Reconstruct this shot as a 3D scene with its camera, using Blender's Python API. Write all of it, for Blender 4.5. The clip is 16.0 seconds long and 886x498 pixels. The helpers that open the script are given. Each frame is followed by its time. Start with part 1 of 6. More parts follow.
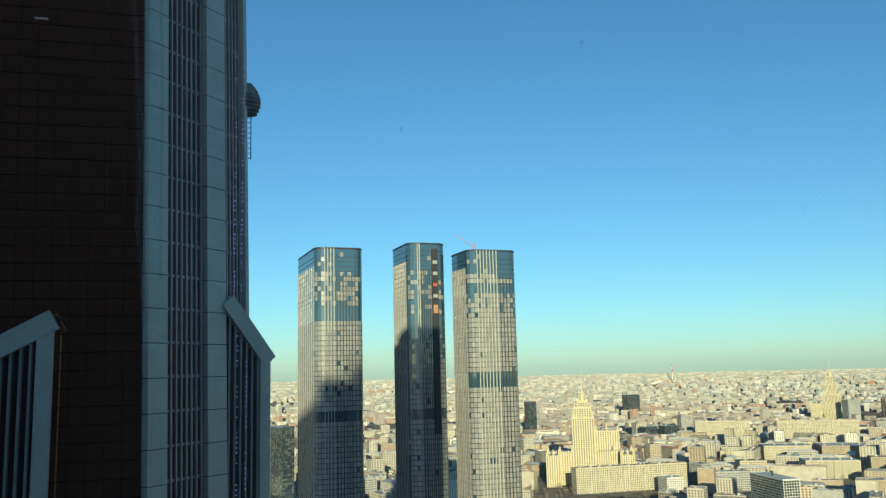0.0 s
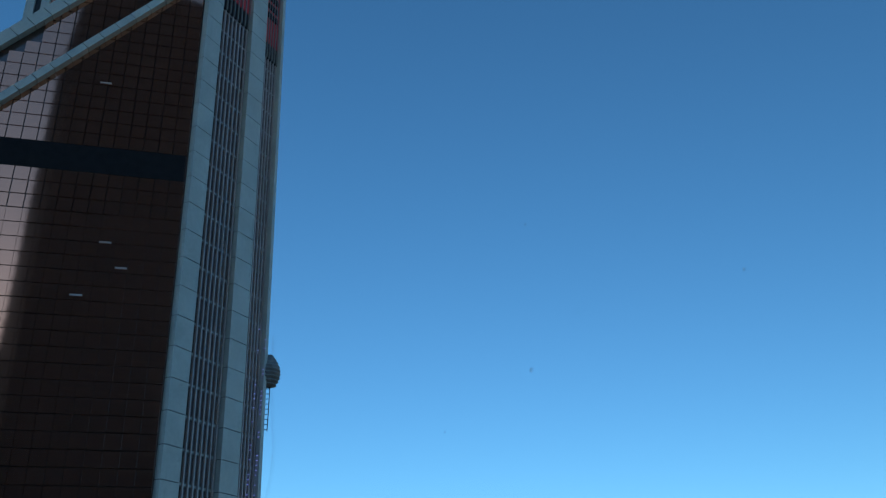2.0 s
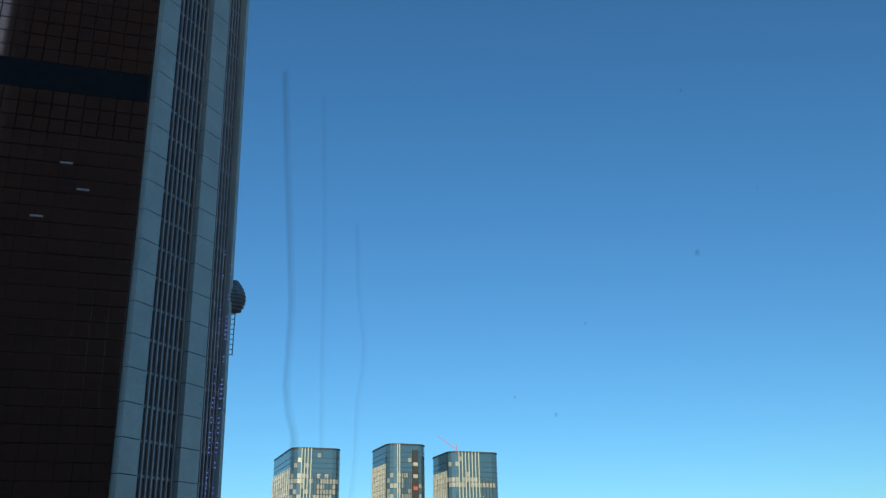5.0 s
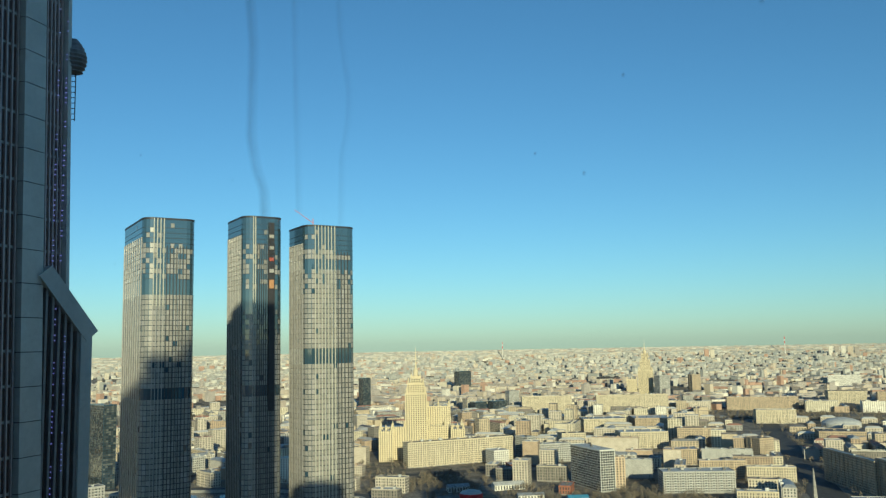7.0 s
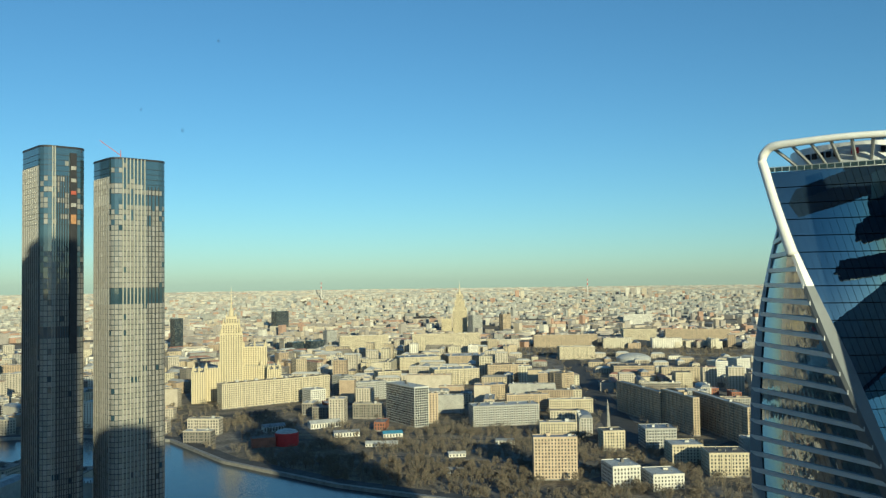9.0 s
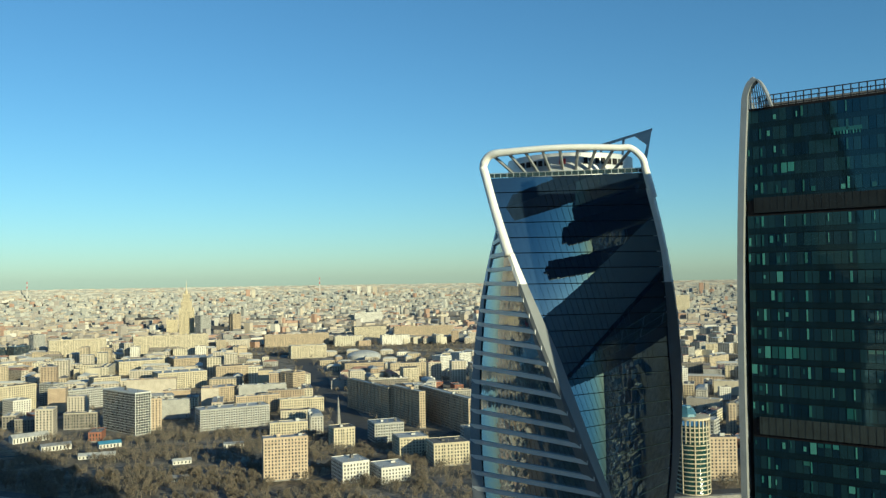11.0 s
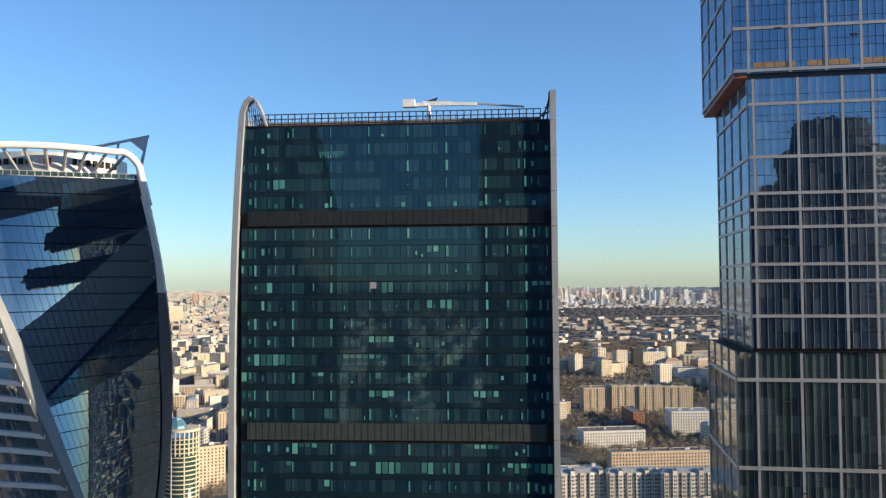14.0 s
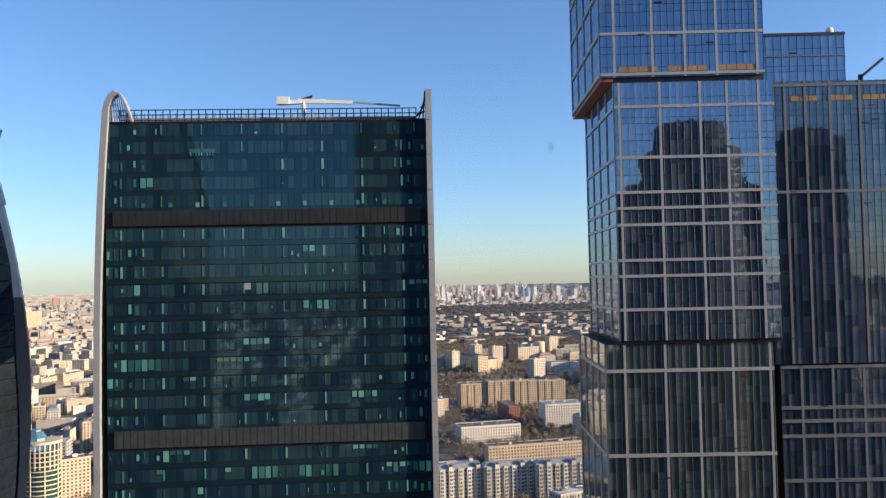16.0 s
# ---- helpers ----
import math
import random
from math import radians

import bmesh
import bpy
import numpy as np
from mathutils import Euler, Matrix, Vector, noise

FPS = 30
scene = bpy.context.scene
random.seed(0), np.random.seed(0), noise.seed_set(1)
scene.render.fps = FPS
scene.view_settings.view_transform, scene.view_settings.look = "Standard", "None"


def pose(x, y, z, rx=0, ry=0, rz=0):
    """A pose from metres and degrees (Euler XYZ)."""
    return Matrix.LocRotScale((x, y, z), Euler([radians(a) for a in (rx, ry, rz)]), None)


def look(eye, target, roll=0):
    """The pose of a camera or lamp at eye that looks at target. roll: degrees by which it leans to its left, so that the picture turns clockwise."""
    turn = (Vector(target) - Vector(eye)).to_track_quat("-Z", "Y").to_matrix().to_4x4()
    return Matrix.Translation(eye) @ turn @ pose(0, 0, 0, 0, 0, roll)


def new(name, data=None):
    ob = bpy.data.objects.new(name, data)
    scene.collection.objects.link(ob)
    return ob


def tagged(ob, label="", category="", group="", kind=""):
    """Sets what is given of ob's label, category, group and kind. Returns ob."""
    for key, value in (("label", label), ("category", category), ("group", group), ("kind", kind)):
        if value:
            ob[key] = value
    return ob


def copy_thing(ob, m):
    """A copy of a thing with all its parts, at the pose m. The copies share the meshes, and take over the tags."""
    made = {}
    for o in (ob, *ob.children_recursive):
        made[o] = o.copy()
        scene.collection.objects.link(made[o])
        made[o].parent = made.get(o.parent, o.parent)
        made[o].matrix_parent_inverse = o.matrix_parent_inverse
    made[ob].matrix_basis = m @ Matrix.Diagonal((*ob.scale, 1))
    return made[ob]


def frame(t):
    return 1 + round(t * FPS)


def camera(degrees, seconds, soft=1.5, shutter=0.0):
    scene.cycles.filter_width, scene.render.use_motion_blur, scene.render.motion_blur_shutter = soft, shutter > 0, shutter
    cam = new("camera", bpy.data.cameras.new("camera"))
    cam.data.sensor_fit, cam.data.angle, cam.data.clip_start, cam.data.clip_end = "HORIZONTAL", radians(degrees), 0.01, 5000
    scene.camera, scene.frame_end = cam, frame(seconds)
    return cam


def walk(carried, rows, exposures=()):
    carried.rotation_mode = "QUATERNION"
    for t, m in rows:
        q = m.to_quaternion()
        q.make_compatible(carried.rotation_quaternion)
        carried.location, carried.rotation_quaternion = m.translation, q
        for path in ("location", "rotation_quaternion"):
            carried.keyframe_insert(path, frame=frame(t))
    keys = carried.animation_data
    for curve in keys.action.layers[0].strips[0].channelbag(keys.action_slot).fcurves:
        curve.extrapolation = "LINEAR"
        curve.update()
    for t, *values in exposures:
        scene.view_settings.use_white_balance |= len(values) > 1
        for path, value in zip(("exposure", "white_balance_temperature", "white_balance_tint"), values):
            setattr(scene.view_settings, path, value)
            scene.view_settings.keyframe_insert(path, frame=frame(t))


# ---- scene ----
EYE = 205.0
PATH = [
    (0, 4.042, 8.228, 1.404),
    (0.5, 4.385, 11.795, 1.122),
    (1, 4.498, 16.407, 1.368),
    (1.5, 5.106, 21.872, 1.702),
    (2, 5.328, 26.413, 1.448),
    (2.5, 4.955, 29.638, 0.981),
    (3, 4.900, 31.493, 0.618),
    (3.2, 4.930, 31.648, 0.704),
    (5.3, 1.482, 18.721, 1.041),
    (5.5, 0.158, 16.767, 1.001),
    (6, -2.552, 12.749, 1.238),
    (6.5, -4.930, 9.213, 1.467),
    (7, -7.000, 6.419, 1.110),
    (7.5, -9.609, 4.703, 0.782),
    (8, -13.081, 3.328, 0.892),
    (8.2, -14.637, 2.885, 0.903),
    (10.3, -28.037, 1.724, 0.699),
    (10.5, -30.431, 1.637, 0.750),
    (11, -37.216, 1.865, 0.839),
    (11.5, -44.503, 2.113, 0.857),
    (12, -52.036, 2.568, 0.943),
    (12.5, -58.616, 2.777, 0.888),
    (13, -63.588, 2.705, 0.637),
    (13.5, -67.344, 2.530, 0.395),
    (14, -70.556, 2.221, 0.423),
    (14.5, -73.271, 2.290, 0.615),
    (15, -75.909, 2.371, 0.622),
    (15.5, -76.552, 2.177, 0.951),
    (16, -78.854, 2.027, 1.226),
]
cam = camera(55.38, 16.0, soft=1.32)
SIDESTEP = [(0, 0.0), (3.2, -0.035), (5.5, -0.058), (7, -0.078), (8.2, -0.091), (9.2, -0.02), (10.3, 0.06), (12.5, 0.085), (16, 0.12)]


def side(t):
    """How far the camera has moved along the window by then, in metres."""
    s = float(np.interp(t, [a for a, b in SIDESTEP], [b for a, b in SIDESTEP]))
    return s * math.cos(radians(34)), -s * math.sin(radians(34))


LIGHTNESS = [(0, 1.0, 5370, -5), (1.5, 0.95, 5200, -1), (3, 1.36, 5020, 4), (5.5, 0.8, 5160, 1), (6.5, 0.72, 5290, -2), (7, 0.82, 5340, -3), (10.5, 0.9, 5370, -2), (12, 1.27, 5350, 4), (13.5, 1.64, 5620, 18), (16, 1.68, 5800, 28)]
walk(cam, [(t, pose(*side(t), EYE, 90 + p, r, y)) for t, y, p, r in PATH], LIGHTNESS)

# ---- world, sun, exposure ----
SUN_EL, SUN_TO = 13.0, 2.5          # height of the sun; heading of its light, degrees left of the y axis
world = bpy.data.worlds.new("sky")
scene.world = world
world.use_nodes = True
wn = world.node_tree.nodes
sky = wn.new("ShaderNodeTexSky")
sky.sky_type = "NISHITA"
sky.sun_disc = False
sky.sun_elevation = radians(SUN_EL)
sky.sun_rotation = radians(180 - SUN_TO)
sky.altitude = 700
sky.air_density, sky.dust_density, sky.ozone_density = 1.03, 0.55, 3.1
wn["Background"].inputs["Strength"].default_value = 0.064
world.node_tree.links.new(sky.outputs[0], wn["Background"].inputs["Color"])
sun_lamp = bpy.data.lights.new("sun", "SUN")
sun_lamp.energy, sun_lamp.angle, sun_lamp.color = 3.9, radians(0.55), (1.0, 0.70, 0.40)
sun = new("sun", sun_lamp)
_h, _e = radians(SUN_TO), radians(SUN_EL)
_to = Vector((-math.sin(_h) * math.cos(_e), math.cos(_h) * math.cos(_e), -math.sin(_e)))
sun.matrix_world = look((0, -300, 900), Vector((0, -300, 900)) + _to)


# ---- materials ----
def mat(name, base, rough=0.7, metal=0.0, spec=0.5, ior=1.45, ramp=None, pick="", scale=0.0, amount=0.25, bump=0.0, fine=0.0):
    """A surface: base colour, or a ramp of colours picked at random per object or island; stains of a size in metres, fine grain, bump."""
    m = bpy.data.materials.new(name)
    m.use_nodes = True
    n, l = m.node_tree.nodes, m.node_tree.links
    b = n["Principled BSDF"]
    b.inputs["Roughness"].default_value, b.inputs["Metallic"].default_value = rough, metal
    b.inputs["Specular IOR Level"].default_value, b.inputs["IOR"].default_value = spec, ior
    if ramp:
        r = n.new("ShaderNodeValToRGB")
        r.color_ramp.interpolation = "CONSTANT"
        for i, c in enumerate(ramp):
            e = r.color_ramp.elements[i] if i < 2 else r.color_ramp.elements.new(0.5)
            e.position, e.color = i / len(ramp), (*c, 1)
        if pick == "object":
            l.new(n.new("ShaderNodeObjectInfo").outputs["Random"], r.inputs[0])
        else:
            l.new(n.new("ShaderNodeNewGeometry").outputs["Random Per Island"], r.inputs[0])
        col = r.outputs[0]
    else:
        r = n.new("ShaderNodeRGB")
        r.outputs[0].default_value = (*base, 1)
        col = r.outputs[0]
    if scale:
        geo = n.new("ShaderNodeNewGeometry")
        for size, amt in ((scale, amount), (scale * 0.13, amount * 0.6)) + (((fine, amount * 0.5),) if fine else ()):
            t = n.new("ShaderNodeTexNoise")
            t.inputs["Scale"].default_value, t.inputs["Detail"].default_value = 1.0 / size, 4
            l.new(geo.outputs["Position"], t.inputs["Vector"])
            mr = n.new("ShaderNodeMapRange")
            mr.inputs[1].default_value, mr.inputs[2].default_value = 0.3, 0.7
            mr.inputs[3].default_value, mr.inputs[4].default_value = 1 - amt, 1 + amt
            l.new(t.outputs[0], mr.inputs[0])
            mx = n.new("ShaderNodeMix")
            mx.data_type, mx.blend_type = "RGBA", "MULTIPLY"
            mx.inputs[0].default_value = 1
            l.new(col, mx.inputs[6])
            l.new(mr.outputs[0], mx.inputs[7])
            col = mx.outputs[2]
        if bump:
            bm_ = n.new("ShaderNodeBump")
            bm_.inputs["Strength"].default_value = bump
            bm_.inputs["Distance"].default_value = scale * 0.05
            l.new(t.outputs[0], bm_.inputs["Height"])
            l.new(bm_.outputs[0], b.inputs["Normal"])
    l.new(col, b.inputs["Base Color"])
    return m


def wavy_glass(name, base, rough, metal, spec, ior, wave, size, ramp=None, pick=""):
    """Facade glass: tinted, mirror-like, with the slight waviness of large panes."""
    m = mat(name, base, rough, metal, spec, ior, ramp, pick)
    n, l = m.node_tree.nodes, m.node_tree.links
    geo, t, bp = n.new("ShaderNodeNewGeometry"), n.new("ShaderNodeTexNoise"), n.new("ShaderNodeBump")
    t.inputs["Scale"].default_value, t.inputs["Detail"].default_value = 1.0 / size, 1.5
    bp.inputs["Strength"].default_value, bp.inputs["Distance"].default_value = 1.0, wave
    l.new(geo.outputs["Position"], t.inputs["Vector"])
    l.new(t.outputs[0], bp.inputs["Height"])
    l.new(bp.outputs[0], n["Principled BSDF"].inputs["Normal"])
    return m


CREAM = [(0.499, 0.446, 0.338), (0.446, 0.373, 0.267), (0.702, 0.661, 0.567), (0.389, 0.3, 0.211), (0.567, 0.513, 0.392), (0.216, 0.196, 0.169), (0.472, 0.419, 0.338), (0.743, 0.716, 0.648), (0.27, 0.169, 0.115), (0.486, 0.405, 0.292), (0.324, 0.311, 0.284), (0.594, 0.527, 0.392)]
ROOFS = [(0.232, 0.232, 0.232), (0.139, 0.139, 0.151), (0.394, 0.394, 0.383), (0.278, 0.232, 0.197), (0.487, 0.487, 0.464), (0.174, 0.162, 0.151), (0.313, 0.174, 0.128), (0.209, 0.255, 0.255)]
M_HOUSE = mat("house_wall", CREAM[0], 0.85, ramp=CREAM, pick="object", scale=9.0, amount=0.12, fine=0.8)
M_ROOF = mat("house_roof", ROOFS[0], 0.7, ramp=ROOFS, pick="object", scale=6.0, amount=0.25)
M_WIN = mat("house_window", (0.05, 0.06, 0.07), 0.12, spec=0.6, ramp=[(0.03, 0.035, 0.04), (0.06, 0.065, 0.07), (0.12, 0.12, 0.11), (0.04, 0.05, 0.06)], pick="island")
# Far walls keep to close mid-tones: distance haze put into their colour.
HAZETONES = [(0.50, 0.45, 0.36), (0.44, 0.38, 0.30), (0.57, 0.54, 0.47), (0.38, 0.33, 0.27), (0.33, 0.30, 0.27), (0.47, 0.42, 0.33), (0.36, 0.24, 0.18), (0.52, 0.49, 0.42)]
M_FAR = mat("far_wall", CREAM[0], 0.9, ramp=HAZETONES, pick="island", scale=30.0, amount=0.15)
M_FARROOF = mat("far_roof", ROOFS[0], 0.8, ramp=ROOFS, pick="island", scale=30.0, amount=0.2)
# Greyer walls for the farthest blocks, again haze as colour.
M_FARHAZE = mat("far_haze_grey_wall", (0.36, 0.35, 0.32), 0.9, ramp=[(0.36, 0.35, 0.32), (0.30, 0.30, 0.28), (0.43, 0.42, 0.38), (0.27, 0.28, 0.28), (0.46, 0.44, 0.38)], pick="island", scale=30.0, amount=0.12)
M_TARP = mat("grey_tarpaulin", (0.19, 0.20, 0.21), 0.7, scale=1.0, amount=0.25)
M_TALL = mat("dark_tower_cladding", (0.055, 0.055, 0.068), 0.8, spec=0.15, scale=6.0, amount=0.15)
# The white ribbon's shaded copy: shade put into the base colour.
M_SHADERIBBON = mat("shaded_steel_ribbon", (0.15, 0.165, 0.185), 0.45, metal=0.2, scale=4.0, amount=0.08)
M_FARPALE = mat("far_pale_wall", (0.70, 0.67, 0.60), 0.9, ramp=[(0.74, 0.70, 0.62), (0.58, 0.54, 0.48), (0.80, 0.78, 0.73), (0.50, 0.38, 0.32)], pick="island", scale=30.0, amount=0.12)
M_TWIG = mat("bare_twigs", (0.16, 0.115, 0.075), 0.95, ramp=[(0.18, 0.145, 0.105), (0.14, 0.12, 0.095), (0.225, 0.18, 0.13), (0.13, 0.125, 0.10)], pick="island")
M_FARWOOD = mat("far_bare_wood", (0.06, 0.052, 0.042), 0.95, ramp=[(0.066, 0.064, 0.064), (0.052, 0.052, 0.055), (0.082, 0.076, 0.070)], pick="island")
M_TRUNK = mat("tree_bark", (0.10, 0.075, 0.055), 0.95, scale=0.4, amount=0.3)
M_WATER = mat("river_water", (0.012, 0.03, 0.05), 0.08, ior=1.33, scale=14.0, amount=0.2, bump=0.25)
M_STONE = mat("granite_embankment", (0.25, 0.24, 0.22), 0.8, scale=5.0, amount=0.2, fine=0.5)
M_ASPHALT = mat("asphalt", (0.06, 0.06, 0.062), 0.9, scale=12.0, amount=0.25, fine=0.6)
M_FACEFIN = mat("pale_facade_fin", (0.40, 0.39, 0.34), 0.5, scale=4.0, amount=0.08)
M_PALE = mat("pale_steel_panel", (0.51, 0.52, 0.49), 0.45, metal=0.2, scale=4.0, amount=0.08, fine=0.5)
M_FIN = mat("grey_metal_fin", (0.30, 0.29, 0.28), 0.45, metal=0.4, scale=3.0, amount=0.12)
M_ROSEFIN = mat("rose_grey_fin", (0.50, 0.42, 0.41), 0.45, metal=0.3, scale=3.0, amount=0.12)
M_DARK = mat("dark_metal", (0.035, 0.035, 0.04), 0.5, metal=0.3, scale=3.0, amount=0.2)
M_BRONZE = wavy_glass("bronze_mirror_glass", (0.55, 0.27, 0.18), 0.05, 0.92, 0.6, 1.6, 0.0006, 2.2)
M_BRONZE_DK = wavy_glass("dark_bronze_glass", (0.075, 0.05, 0.045), 0.1, 0.3, 0.7, 1.6, 0.004, 2.2)
M_RED = mat("red_sign_panel", (0.50, 0.035, 0.045), 0.5, scale=2.0, amount=0.12)
M_LILAC = mat("lilac_screen_mesh", (0.22, 0.17, 0.26), 0.5, scale=2.0, amount=0.15)
M_BLACK = mat("black_letter", (0.015, 0.013, 0.015), 0.6, spec=0.15, scale=1.0, amount=0.2)
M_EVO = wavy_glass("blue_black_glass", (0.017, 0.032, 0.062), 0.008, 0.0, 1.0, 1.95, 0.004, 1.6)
# Base colour raised to stand for the bright sky mirrored in it.
M_EVOSIDE = wavy_glass("sky_paled_glass", (0.05, 0.09, 0.11), 0.04, 0.15, 1.0, 2.4, 0.03, 2.0)
M_PALEBAND = mat("pale_grey_band", (0.52, 0.54, 0.56), 0.45, metal=0.15, scale=4.0, amount=0.06)
M_WHITE = mat("white_painted_steel", (0.80, 0.80, 0.78), 0.45, scale=4.0, amount=0.05, fine=0.4)
M_GREYSTEEL = mat("grey_steel_cladding", (0.36, 0.38, 0.40), 0.4, metal=0.3, scale=4.0, amount=0.08, fine=0.5)
def coated(m, tint):
    """A coloured mirror coating on facade glass."""
    m.node_tree.nodes["Principled BSDF"].inputs["Specular Tint"].default_value = (*tint, 1)
    return m


coated(M_EVO, (0.66, 0.90, 1.0))
TEAL = [(0.010, 0.027, 0.046), (0.013, 0.035, 0.055), (0.007, 0.020, 0.036), (0.018, 0.047, 0.062), (0.011, 0.031, 0.047), (0.009, 0.025, 0.042), (0.026, 0.068, 0.078)]
M_IMP = coated(wavy_glass("teal_black_glass", TEAL[0], 0.03, 0.0, 0.5, 1.62, 0.003, 2.0, ramp=TEAL, pick="island"), (0.40, 0.76, 1.0))
M_IMPO = coated(wavy_glass("teal_black_glass_pane", TEAL[0], 0.03, 0.0, 0.5, 1.62, 0.003, 2.0, ramp=TEAL, pick="object"), (0.40, 0.76, 1.0))
M_SPAN = coated(wavy_glass("teal_black_spandrel", (0.009, 0.021, 0.030), 0.04, 0.0, 0.5, 1.6, 0.003, 2.0), (0.40, 0.76, 1.0))
# Pale colours for blinds and for lit windows, whose light is only painted.
M_BLIND = wavy_glass("glass_painted_lit_pale_blind", (0.06, 0.24, 0.22), 0.05, 0.0, 0.6, 1.5, 0.004, 2.0, ramp=[(0.03, 0.12, 0.12), (0.07, 0.25, 0.23), (0.025, 0.09, 0.10), (0.11, 0.33, 0.29), (0.045, 0.15, 0.14), (0.20, 0.46, 0.41)], pick="island")
M_GREENLIT = wavy_glass("glass_painted_lit_green_blind", (0.10, 0.28, 0.15), 0.05, 0.0, 0.5, 1.5, 0.003, 2.0, ramp=[(0.10, 0.34, 0.20), (0.22, 0.56, 0.30), (0.06, 0.22, 0.16)], pick="island")
M_LOUVRE = mat("grey_louvre", (0.032, 0.042, 0.043), 0.7, scale=2.0, amount=0.2)
M_MECH = mat("dark_louvre", (0.010, 0.0145, 0.018), 0.7, scale=2.0, amount=0.25)
BLUES = [(0.04, 0.067, 0.103), (0.06, 0.088, 0.127), (0.032, 0.055, 0.083), (0.1, 0.126, 0.161)]
M_CC = coated(wavy_glass("blue_curtain_glass", BLUES[0], 0.025, 0.1, 1.0, 2.3, 0.012, 2.5, ramp=BLUES, pick="island"), (0.55, 0.75, 1.0))
M_CCO = coated(wavy_glass("blue_curtain_glass_pane", BLUES[0], 0.025, 0.1, 1.0, 2.3, 0.012, 2.5, ramp=BLUES, pick="object"), (0.55, 0.75, 1.0))
M_CCLOW = wavy_glass("green_black_curtain_glass", (0.04, 0.06, 0.057), 0.025, 0.0, 0.8, 1.75, 0.008, 2.5, ramp=[(0.052, 0.075, 0.07), (0.07, 0.098, 0.09), (0.042, 0.06, 0.057), (0.11, 0.135, 0.12)], pick="island")
M_MULL2 = mat("blue_grey_cladding", (0.15, 0.16, 0.18), 0.5, metal=0.2, scale=3.0, amount=0.1)
M_CC2 = coated(wavy_glass("slate_curtain_glass", BLUES[2], 0.03, 0.0, 0.8, 1.85, 0.008, 2.5, ramp=BLUES, pick="island"), (0.72, 0.80, 0.88))
M_BAND = mat("grey_cladding", (0.36, 0.36, 0.37), 0.5, metal=0.2, scale=3.0, amount=0.1, fine=0.4)
M_COPPER = mat("rust_red_soffit", (0.22, 0.07, 0.055), 0.6, scale=3.0, amount=0.2)
M_OCHRE = mat("ochre_board", (0.32, 0.20, 0.09), 0.7, scale=2.0, amount=0.2)
CELLS = [(0.273, 0.26, 0.239), (0.251, 0.238, 0.218), (0.295, 0.282, 0.269), (0.229, 0.222, 0.207), (0.273, 0.26, 0.239), (0.044, 0.055, 0.074)]
M_CELL = mat("sand_panel", CELLS[0], 0.25, spec=0.8, ramp=CELLS, pick="island", scale=5.0, amount=0.06)
M_CTG = wavy_glass("slate_blue_glass", (0.025, 0.05, 0.075), 0.05, 0.0, 0.9, 1.8, 0.01, 3.0, ramp=[(0.045, 0.08, 0.11), (0.055, 0.10, 0.135), (0.035, 0.065, 0.09), (0.12, 0.17, 0.19)], pick="island")
M_OWN = wavy_glass("tower_dark_glass", (0.062, 0.074, 0.09), 0.1, 0.1, 0.8, 1.9, 0.004, 3.0)
M_GOLD = mat("sand_limestone", (0.559, 0.479, 0.319), 0.85, scale=6.0, amount=0.1, fine=0.6)
M_BRICKRED = mat("red_paint", (0.45, 0.03, 0.03), 0.6, scale=4.0, amount=0.15)
M_LEADROOF = mat("grey_sheet_roof", (0.28, 0.29, 0.30), 0.5, metal=0.2, scale=4.0, amount=0.2)
M_GREENGLASS = wavy_glass("green_glass", (0.02, 0.05, 0.042), 0.06, 0.0, 0.8, 1.6, 0.01, 2.0)
M_BLUEROOF = mat("blue_sheet", (0.08, 0.25, 0.38), 0.45, scale=3.0, amount=0.15)
M_GLASSROOF = wavy_glass("blue_roof_glass", (0.07, 0.16, 0.21), 0.15, 0.2, 0.8, 1.6, 0.004, 2.0)
M_LED = bpy.data.materials.new("violet_led")
M_LED.use_nodes = True
M_LED.node_tree.nodes["Principled BSDF"].inputs["Emission Color"].default_value = (0.35, 0.22, 1.0, 1)
M_LED.node_tree.nodes["Principled BSDF"].inputs["Emission Strength"].default_value = 0.22
M_CRANE = mat("crane_red", (0.35, 0.08, 0.05), 0.6, scale=1.0, amount=0.1)
M_CONCRETE = mat("raw_concrete", (0.33, 0.32, 0.30), 0.9, scale=4.0, amount=0.2, fine=0.5)
M_ORANGE = mat("orange_board", (0.38, 0.20, 0.09), 0.7, scale=2.0, amount=0.15)


def tint_mat(name, ramp):
    """Joined houses: each takes its colour by its own stored random number."""
    m = mat(name, ramp[0], 0.85, ramp=ramp, pick="island", scale=9.0, amount=0.12, fine=0.8)
    n, l = m.node_tree.nodes, m.node_tree.links
    at_ = n.new("ShaderNodeAttribute")
    at_.attribute_name = "tint"
    ramp_node = [q for q in n if q.bl_idname == "ShaderNodeValToRGB"][0]
    l.new(at_.outputs["Fac"], ramp_node.inputs[0])
    return m


M_TINTWALL = tint_mat("quarter_wall", CREAM)
M_TINTROOF = tint_mat("quarter_roof", ROOFS)


